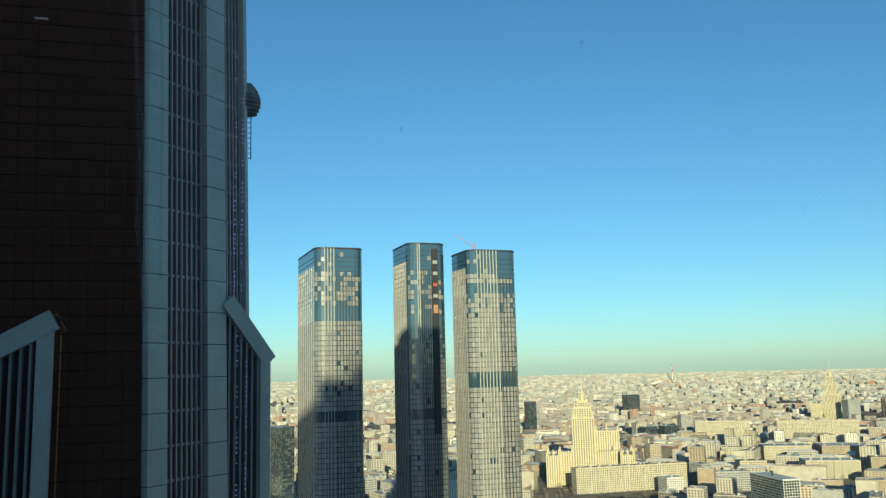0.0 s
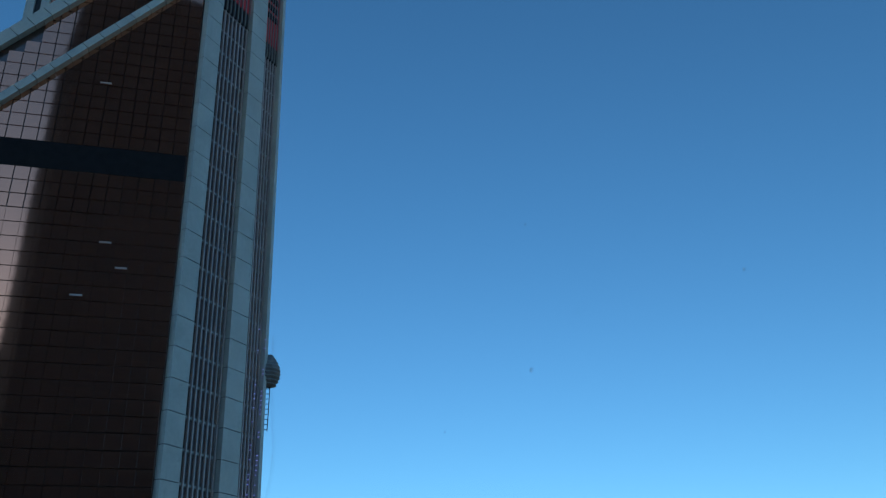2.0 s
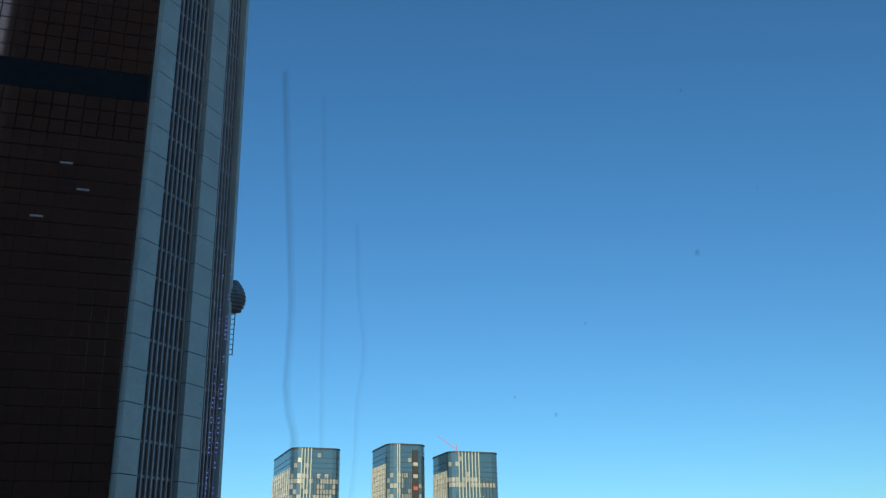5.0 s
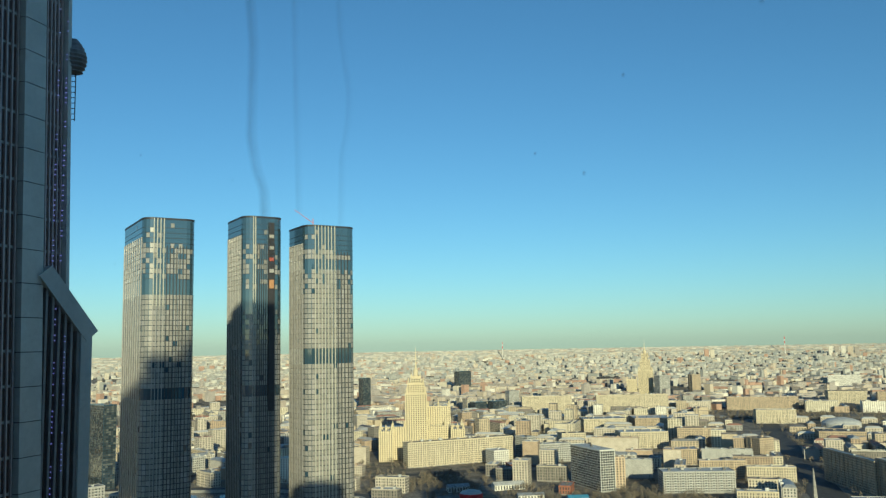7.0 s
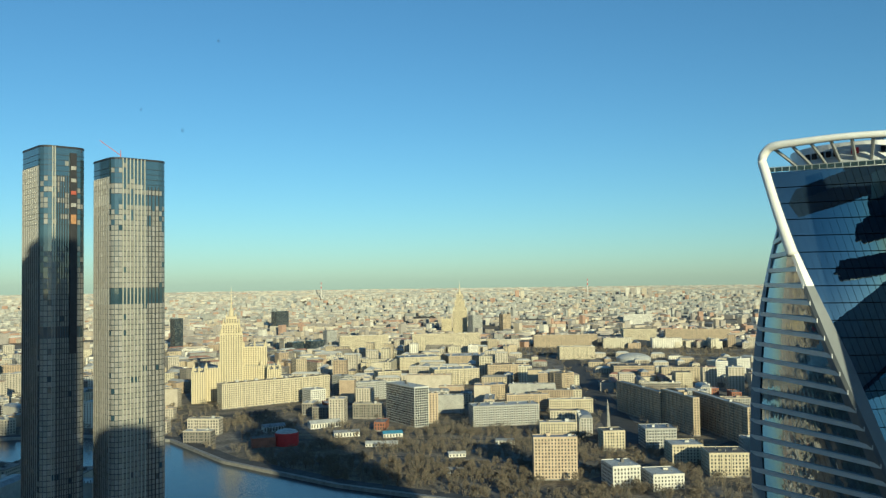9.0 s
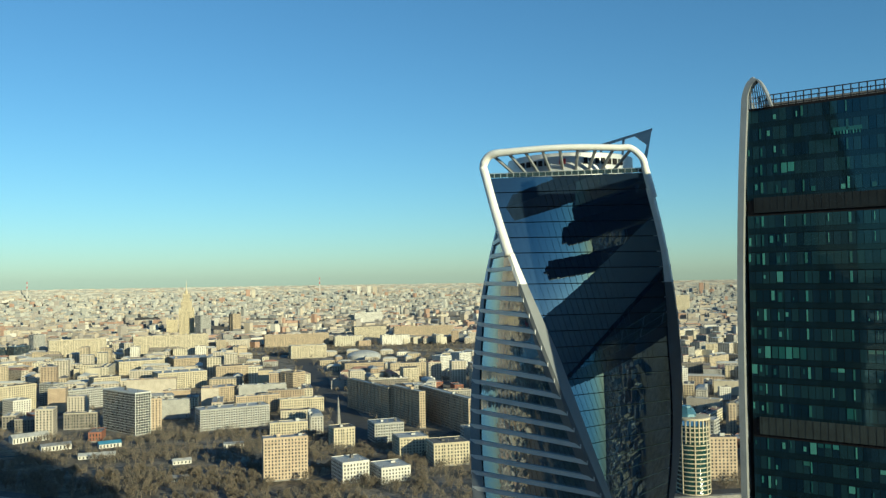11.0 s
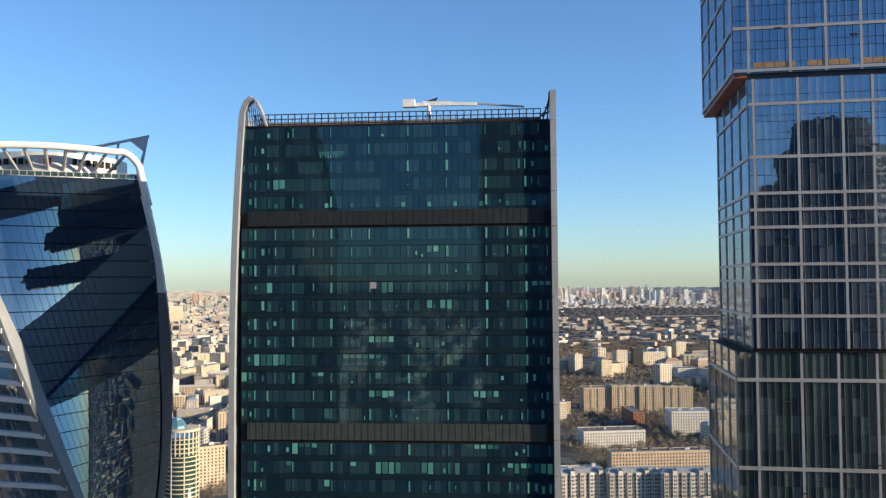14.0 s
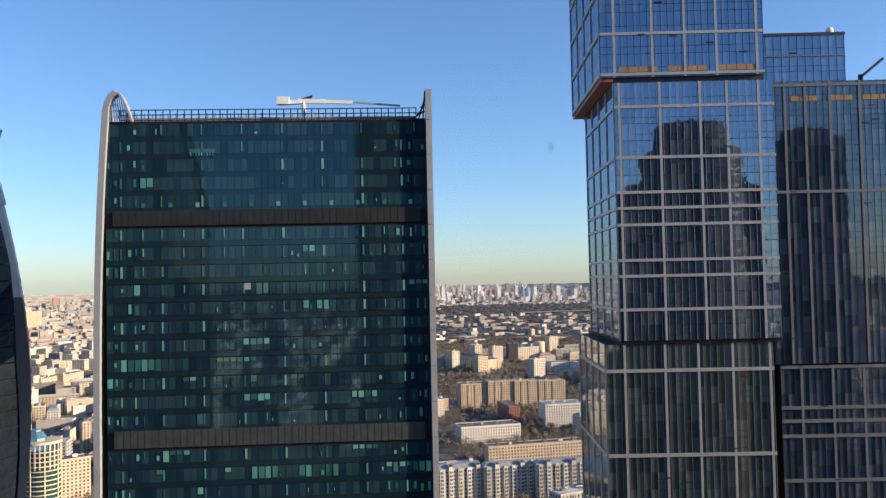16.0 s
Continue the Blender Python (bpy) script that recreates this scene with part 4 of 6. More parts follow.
# ---- the broad dark tower ----
def broad_tower():
    top = thing("broad_glass_tower", "broad black-green glass office tower with silver side fins", "skyscraper")
    p, q = at(-57.15, 197.5), at(-77.9, 188.0)
    u, o = frame_on(p, q)
    w = (q - p).length
    b1, b2 = (217.9, 221.2), (169.8, 173.5)
    levels = [221.2 + 3.94 * k for k in range(5)] + [173.5 + 4.036 * k for k in range(11)] + [169.8 - 4.036 * (k + 1) for k in range(14)]
    back = Mesh()
    slab(back, p, u, o, 0, w, 0, 240.9, -26, -0.25, M_BLACK)
    part("body", back, top, "dark storeys behind the glass")
    n = 48
    cw = w / n
    shared_v = pane_mesh("pane", cw, 2.75, M_IMPO)
    rest, blinds, rails = Mesh(), Mesh(), Mesh()
    rng = random.Random(5)
    count = 0
    def blind(s0, s1, z0, z1, material=M_BLIND):
        slab(blinds, p, u, o, s0, s1, z0, z1, -0.2, 0.02, material)

    for z in sorted(levels, reverse=True):
        slab(rails, p, u, o, 0, w, z - 0.55, z + 0.62, -0.25, -0.1, M_SPAN)
        high = z > 221
        busy = rng.random()
        run, drop = 0, 1.0
        for k in range(n):
            s0, s1 = k * cw, (k + 1) * cw
            if count < 300 and 173 < z < 205:
                part("pane", shared_v, top, m=stand(p, u, o, k * cw, -0.12, z + 0.62))
                count += 1
            else:
                slab(rest, p, u, o, s0 + 0.04, s1 - 0.04, z + 0.66, z + 3.36, -0.2, -0.05, M_IMP)
            if run <= 0 and rng.random() < (0.008 if high else 0.03 + 0.05 * busy * (z < 212)):
                run, drop = rng.choice((1, 1, 2, 2, 3, 4, 6)), rng.choice((1, 1, 0.8, 0.55, 0.35))
            edge = k < 5 or k > 42
            if run > 0:
                h = 2.5 * min(1, drop * rng.uniform(0.85, 1.1))
                blind(s0 + rng.uniform(0.08, 0.2), s1 - rng.uniform(0.08, 0.3), z + 3.25 - h, z + 3.25, M_GREENLIT if k > 42 and rng.random() < 0.5 else M_BLIND)
            elif k % 6 == 2 and rng.random() < (0.75 if high else 0.85):
                lo = rng.uniform(0.75, 1.1)
                blind(s0 + 0.1, s0 + rng.uniform(0.34, 0.62), z + lo, z + 3.2)
            elif k % 6 == 5 and not high and rng.random() < 0.4:
                blind(s0 + 0.5, s0 + rng.uniform(0.6, 0.75), z + rng.uniform(0.8, 1.6), z + 3.1)
            elif edge and rng.random() < (0.35 if high else 0.5):
                f0 = s0 + rng.uniform(0.05, 0.5)
                blind(f0, f0 + rng.uniform(0.15, 0.7), z + rng.uniform(0.8, 1.8), z + rng.uniform(2.4, 3.2), M_GREENLIT if k > 43 and rng.random() < 0.35 else M_BLIND)
            elif rng.random() < (0.02 if high else 0.10):
                f0, f1 = s0 + rng.uniform(0.1, 0.6), z + rng.uniform(0.8, 1.8)
                blind(f0, f0 + rng.uniform(0.15, 0.6), f1, f1 + rng.uniform(0.3, 1.2))
            elif abs(z - 221.2) < 0.1 and k % 4 == 1:
                blind(s0 + 0.3, s0 + 1.1, z + 0.7, z + 1.7)
            run -= 1
    # a row of ceiling lights behind the glass of an upper storey, painted in pale colour
    blind(18.0, 23.6, 233.9, 234.7)
    for k in range(9):
        blind(18.2 + 0.6 * k, 18.45 + 0.6 * k, 233.2, 233.9)
    part("panes_beyond", rest, top, "black-green glass panes", kind="stuff")
    part("lit_panes", blinds, top, "panes with pale teal blinds and painted window light", kind="stuff")
    part("spandrels", rails, top, kind="stuff")
    for z0, z1 in (b1, b2):
        m_ = Mesh()
        slab(m_, p, u, o, 1.5, w - 1.5, z0, z1, -0.25, 0.1, M_MECH if z0 > 200 else M_LOUVRE)
        for k in range(int(w / 1.5) - 2):
            slab(m_, p, u, o, 2 + 1.5 * k, 2.06 + 1.5 * k, z0, z1, 0.1, 0.13, M_MECH)
        part("service_band", m_, top, "brown-black louvred service storey")
    wq = Mesh()
    slab(wq, p, u, o, 29.6, 31.0, 203.6, 205.0, -0.03, 0.06, M_BAND)
    part("posted_sheet", wq, top, "white sheet posted in a window")
    # side fins: the first bows outward and curls in at its top
    left = Mesh()
    prev = None
    for k in range(31):
        z = 30 + (243.0 - 30) * k / 30
        f = max(0.0, (z - 170) / (246.5 - 170))
        s = -2.6 + 2.5 * f ** 2.5
        ring = [p + u * s + o * 1.0, p + u * (s + 1.35) + o * 1.0, p + u * (s + 1.35) - o * 24, p + u * s - o * 24]
        if z > 240:
            ring = [p + u * s + o * 1.0, p + u * (s + 1.35) + o * 1.0, p + u * (s + 1.35) - o * 1.6, p + u * s - o * 1.6]
        ring = [(v.x, v.y, z) for v in ring]
        if prev:
            left.solid(prev, ring, M_GREYSTEEL)
        prev = ring
    arch = [(0.1, 242.6), (0.45, 244.3), (1.0, 245.8), (1.7, 246.8), (2.5, 247.2), (3.2, 246.9), (3.9, 245.9), (4.6, 244.4), (5.3, 242.6), (5.9, 240.8)]
    for (s0, z0), (s1, z1) in zip(arch[:-1], arch[1:]):
        a_, b_ = p + u * s0 - o * 0.3, p + u * s1 - o * 0.3
        left.bar((a_.x, a_.y, z0), (b_.x, b_.y, z1), 2.2, 1.25 if s0 < 2.4 else 0.4, M_GREYSTEEL)
    part("side_fin", left, top, "silver fin bowing outward")
    rf = Mesh()
    z, s0 = 30.0, w + 0.1
    while z < 247.0:
        z1 = min(z + 7.8, 247.4)
        slab(rf, p, u, o, s0, s0 + 1.3, z, z1 - 0.12, -24 if z1 < 243 else -4, 1.2, M_GREYSTEEL)
        z = z1 if z1 < 247.4 else 999
    part("side_fin", rf, top, "straight silver fin")
    # curled lattice bracing at the fin tops
    br = Mesh()
    for back in (0.2, -1.2):
        for k in range(8):
            s0 = 1.1 + 0.55 * k
            s1 = 1.0 + 0.4 * k
            zt = np.interp(s1, [a[0] for a in arch], [a[1] for a in arch]) - 0.3
            a_, b_ = p + u * s0 + o * back, p + u * s1 + o * back
            br.bar((a_.x, a_.y, 240.9), (b_.x, b_.y, zt), 0.13, 0.13, M_BAND)
        for z in (242.0, 243.3, 244.6):
            a_, b_ = p + u * 0.9 + o * back, p + u * (5.4 - 1.05 * (z - 242)) + o * back
            br.bar((a_.x, a_.y, z), (b_.x, b_.y, z), 0.12, 0.12, M_BAND)
    for k in range(4):
        t = k / 3
        c_ = q - u * (0.5 + 3.0 * t) - o * 1.0
        br.bar((c_.x, c_.y, 240.9), (q.x, q.y, 247.2 - 4.6 * t), 0.24, 0.24, M_DARK)
        d_ = q - u * (3.4 * (1 - t)) - o * 1.0
        br.bar((d_.x, d_.y, 241 + 1.3 * k), (q.x, q.y, 241 + 1.6 * k), 0.18, 0.18, M_DARK)
    part("fin_bracing", br, top)
    # roof railing
    posts = 42
    for k in range(posts + 1):
        s = 3.0 + (w - 5) * k / posts
        v = p + u * s - o * 0.6
        m_ = Mesh()
        m_.bar((v.x, v.y, 240.8), (v.x, v.y, 243.6), 0.2, 0.2, M_DARK, (1, 0, 0))
        part("railing_post", m_, top)
    for z in (241.2, 242.4, 243.5):
        m_ = Mesh()
        a_, b_ = p + u * 3 - o * 0.6, q - u * 2 - o * 0.6
        m_.bar((a_.x, a_.y, z), (b_.x, b_.y, z), 0.16, 0.2, M_DARK)
        part("railing_rail", m_, top)
    net = Mesh()
    slab(net, p, u, o, 3, w - 2, 240.9, 242.2, -3.5, -3.2, M_FIN)
    for k in range(36):
        s = 4 + (w - 8) * k / 36
        slab(net, p, u, o, s, s + 0.12, 242.2, 243.2, -3.5, -3.3, M_DARK)
    part("roof_plant_screen", net, top)
    # roof crane with its boom lying along the parapet
    crane = thing("roof_crane", "white telescopic maintenance crane on the dark tower roof", "crane")
    def on(az_, z, back=1.5):
        d = at(az_, 1.0)
        b_ = p - o * back
        s = (b_.y * d.x - b_.x * d.y) / (u.x * d.y - u.y * d.x)
        v = b_ + u * s
        return Vector((v.x, v.y, z))
    base = on(-69.7, 0)
    m1 = Mesh()
    m1.rod([(base.x, base.y, 240), (base.x, base.y, 245.2)], [0.55, 0.45], M_WHITE, 10)
    part("mast", m1, crane)
    m2 = Mesh()
    m2.bar(on(-69.3, 245.4), on(-71.2, 245.25), 0.8, 0.95, M_WHITE)
    m2.bar(on(-71.2, 245.25), on(-73.0, 245.0), 0.7, 0.72, M_WHITE)
    part("boom", m2, crane)
    m3 = Mesh()
    m3.bar(on(-73.0, 245.1), on(-76.2, 244.2), 0.4, 0.38, M_GREYSTEEL)
    part("boom_end", m3, crane)
    m4 = Mesh()
    m4.bar(on(-67.95, 245.5), on(-68.75, 245.5), 1.7, 1.7, M_WHITE)
    m4.bar(on(-68.75, 245.1), on(-69.5, 245.2), 1.1, 0.8, M_WHITE)
    part("counterweight", m4, crane)
    m5 = Mesh()
    m5.bar(on(-69.2, 245.4), on(-70.3, 246.6), 0.35, 0.35, M_DARK)
    m5.bar(on(-70.3, 246.6), on(-69.9, 245.3), 0.25, 0.25, M_DARK)
    part("luffing_arm", m5, crane)


broad_tower()


# ---- the tower of shifted blocks and its neighbour ----
CC = at(-89.65, 180.0)
CC_U = (at(-100.0, 189.0) - CC).normalized()
CC_O = Vector((CC_U.y, -CC_U.x))


def curtain_block(top, s0, s1, d_front, depth, z0, z1, bands, piers, band_h, mull, near=False, base=CC, left=True, pier_w=0.7, glass=M_CC, clad=M_BAND, mullion=None):
    """A glazed block: glass panes between mullions, cladding bands and piers on its front and on its left side."""
    u, o = CC_U, CC_O
    core = Mesh()
    slab(core, base, u, o, s0 + 0.15, s1 - 0.15, z0, z1, -depth + d_front, d_front - 0.15, M_BLACK)
    part("block_core", core, top)
    panes, mulls, count = Mesh(), Mesh(), 0
    sides = [(base + u * s0 + o * d_front, u, o, s1 - s0, piers)]
    if left:
        sides.append((base + u * s0 + o * (d_front - depth), o, -u, depth, [0.0, depth * 0.25, depth * 0.5, depth * 0.75, depth - pier_w]))
    cuts = sorted({z0, z1, *[b for b in bands if z0 < b < z1]})
    shared = {}
    for p, uu, oo, ln, prs in sides:
        n = max(1, round(ln / mull))
        cw = ln / n
        for a, b in zip(cuts[:-1], cuts[1:]):
            rows = max(1, round((b - a) / 3.7))
            rh = (b - a) / rows
            for r in range(rows):
                for lift in (0.0, 0.36):
                    slab(mulls, p, uu, oo, 0, ln, a + (r + lift) * rh - 0.05, a + (r + lift) * rh + 0.05, 0.0, 0.09 if uu is CC_U else 0.015, M_DARK)
                for k in range(n):
                    h0, h1 = a + r * rh, a + (r + 1) * rh
                    if near and count < 300 and uu is CC_U:
                        key = round(rh, 2)
                        if key not in shared:
                            shared[key] = pane_mesh("pane", cw, rh, M_CCO)
                        part("pane", shared[key], top, m=stand(p, uu, oo, k * cw, -0.03, h0))
                        count += 1
                    else:
                        slab(panes, p, uu, oo, k * cw + 0.04, (k + 1) * cw - 0.04, h0 + 0.04, h1 - 0.04, -0.12, 0.05, glass)
        for k in range(n + 1):
            slab(mulls, p, uu, oo, k * cw - 0.04, k * cw + 0.04, z0, z1, 0.0, 0.16 if uu is CC_U else 0.02, mullion or (M_FIN if z0 < 200 else M_DARK))
    part("panes_beyond", panes, top, "blue curtain-wall panes", kind="stuff")
    part("mullions", mulls, top, kind="stuff")
    for p, uu, oo, ln, prs in sides:
        for b in bands:
            if z0 <= b <= z1:
                m_ = Mesh()
                slab(m_, p, uu, oo, -0.1, ln + 0.1, b - band_h / 2, b + band_h / 2, 0.0, 0.34, clad)
                part("cladding_band", m_, top)
        for s in prs:
            m_ = Mesh()
            slab(m_, p, uu, oo, s, s + pier_w, z0, z1, 0.0, 0.28, clad)
            part("cladding_pier", m_, top)
    hatch = Mesh()
    rng = random.Random(int(z0))
    p, uu, oo, ln, prs = sides[0]
    for k in range(int((z1 - z0) * ln / 190)):
        s, z = rng.uniform(2, ln - 4), rng.uniform(z0 + 3, z1 - 4)
        slab(hatch, p, uu, oo, s, s + 1.5, z, z + 0.25, 0.05, 0.35, M_DARK)
    part("vent_hatches", hatch, top, "dark tilted vent hatches", kind="stuff")


def shifted_tower():
    grown = Matrix.Translation((0, 0, EYE)) @ Matrix.Scale(1.1, 4) @ Matrix.Translation((0, 0, -EYE))
    top = thing("shifted_block_tower", "blue glass skyscraper of shifted blocks with pale grey bands", "skyscraper", grown, group="pair of shifted-block towers")
    w = 34.6
    curtain_block(top, 0.0, w, 0.0, 37, 0, 190.5, [185.0, 167.5, 150, 132.5, 115], [3.6, 12.0, 18.9, 26.0, w - 0.9], 0.7, 1.45, pier_w=0.5, glass=M_CCLOW, mullion=M_MULL2)
    curtain_block(top, 3.1, w + 1.7, 0.6, 38, 191.3, 245.3, [240.2, 229.5, 222.2, 218.9, 215.4, 208.0, 204.7, 197.7], [0.7, 9.2, 17.6, 23.2, 29.8], 0.6, 1.45, near=True, pier_w=0.5)
    curtain_block(top, 0.4, w - 0.1, 0.9, 42, 246.4, 312, [247.0, 255.6, 264.8, 274, 283, 292, 301], [2.6, 10.6, 17.4, 24.0, w - 2.2], 0.6, 1.45, pier_w=0.5)
    sof = Mesh()
    slab(sof, CC, CC_U, CC_O, 0.4, 3.0, 245.6, 246.3, -41, 0.85, M_COPPER)
    part("red_soffit", sof, top, "rust-red underside of the overhanging block")
    joint = Mesh()
    slab(joint, CC, CC_U, CC_O, 3.05, w - 0.1, 245.35, 246.35, -41, 0.55, M_DARK)
    part("dark_joint", joint, top)
    ob = Mesh()
    for k in range(14):
        if k % 5 != 4:
            slab(ob, CC, CC_U, CC_O, 4.2 + 2.05 * k, 6.1 + 2.05 * k, 247.5, 248.6, 0.96, 1.1, M_OCHRE)
    part("ochre_boards", ob, top, "ochre boards behind the lowest glass", kind="stuff")
    under = Mesh()
    slab(under, CC, CC_U, CC_O, 3.1, w + 1.7, 190.6, 191.2, -37, 0.5, M_BLACK)
    part("shadow_joint", under, top)
    top2 = thing("shifted_block_tower", "darker blue glass skyscraper with a stepped glass roof house", "skyscraper", grown, group="pair of shifted-block towers")
    base = at(-100.45, 214.0)
    curtain_block(top2, 0.0, 36, 0.0, 37, 0, 183, [156.2, 166.5, 170.0, 173.1, 182.6, 140, 124], [4.5, 11.8, 19.0, 26, 33], 0.8, 1.6, base=base, left=False, pier_w=0.6, glass=M_CC2, clad=M_MULL2, mullion=M_DARK)
    curtain_block(top2, -0.8, 36, 0.5, 38, 183.4, 249.9, [223.7, 249.0], [3.4, 8.2, 14.0, 21, 28], 0.7, 1.6, base=base, left=True, pier_w=0.6, glass=M_CC2, clad=M_MULL2, mullion=M_DARK)
    boards = Mesh()
    for k in range(11):
        if k not in (3, 7):
            slab(boards, base, CC_U, CC_O, 4.4 + 2.1 * k, 6.3 + 2.1 * k, 245.2, 246.4, 0.56, 0.7, M_OCHRE)
    part("ochre_boards", boards, top2, "ochre boards behind the upper glass", kind="stuff")
    hb = base + CC_O * -6
    curtain_block(top2, -0.6, 20.5, 0, 22, 250, 262.6, [257.6], [], 0.35, 1.9, base=hb, left=True, pier_w=0.3, clad=M_MULL2, mullion=M_DARK)
    cap = Mesh()
    slab(cap, hb, CC_U, CC_O, -0.8, 20.7, 262.6, 263.3, -22, 0.3, M_DARK)
    part("roof_edge", cap, top2)
    vent = thing("roof_vent", "small white domed vent on the glass roof", "vent", grown)
    vp = hb + CC_U * 18.0 - CC_O * 2
    vm = Mesh()
    vm.lathe(vp.x, vp.y, [(0.9, 263.3), (1.0, 264.2), (0.7, 264.9), (0.1, 265.2)], M_WHITE, 12)
    part("dome", vm, vent)
    arm = thing("roof_davit", "dark davit arm on the tower terrace", "davit", grown)
    a_ = base + CC_U * 22 - CC_O * 1.5
    b_ = base + CC_U * 27.5 - CC_O * 1.5
    am = Mesh()
    am.bar((a_.x, a_.y, 251.0), (b_.x, b_.y, 255.4), 0.5, 0.6, M_DARK)
    am.bar((a_.x, a_.y, 249.9), (a_.x, a_.y, 251.6), 0.9, 0.9, M_DARK, (1, 0, 0))
    part("arm", am, arm)


shifted_tower()


# ---- houses of the city ----
STYLE = {
    "cream": mat("cream_plaster", (0.511, 0.446, 0.322), 0.85, scale=8.0, amount=0.14, fine=0.7),
    "tan": mat("tan_brick", (0.412, 0.33, 0.231), 0.9, scale=8.0, amount=0.16, fine=0.5),
    "white": mat("white_plaster", (0.593, 0.569, 0.511), 0.8, scale=8.0, amount=0.12, fine=0.7),
    "brick": mat("peach_brick", (0.479, 0.379, 0.273), 0.9, scale=7.0, amount=0.14, fine=0.5),
    "redbrick": mat("red_brick", (0.273, 0.116, 0.074), 0.9, scale=6.0, amount=0.2, fine=0.5),
    "panel": mat("grey_panel", (0.363, 0.355, 0.33), 0.85, scale=8.0, amount=0.14, fine=0.7),
    "grid": mat("white_grid_frame", (0.577, 0.569, 0.528), 0.7, scale=8.0, amount=0.1, fine=0.7),
    "gable": mat("pale_stone_front", (0.454, 0.428, 0.379), 0.85, scale=6.0, amount=0.16, fine=0.6),
    "glass": M_CTG,
    "darkblk": mat("charcoal_cladding", (0.037, 0.034, 0.034), 0.7, scale=8.0, amount=0.2),
}
LABEL = {
    "cream": "cream plastered apartment block with a flat dark roof", "tan": "tan brick apartment block with rows of windows",
    "white": "white apartment block with rows of dark windows", "brick": "peach brick block of flats with small windows",
    "redbrick": "low red brick building among bare trees", "panel": "grey panel-built block of flats with balconies",
    "grid": "tall office slab with a white window grid", "gable": "ornate pale stone house with gabled front bays",
    "glass": "blue-grey glass office block", "darkblk": "charcoal office tower beside the rail yard",
}
M_LIGHTROOF = mat("pale_roof_sheet", (0.45, 0.45, 0.43), 0.6, scale=5.0, amount=0.2)
M_FELT = mat("roofing_felt", (0.13, 0.125, 0.12), 0.9, scale=5.0, amount=0.3)


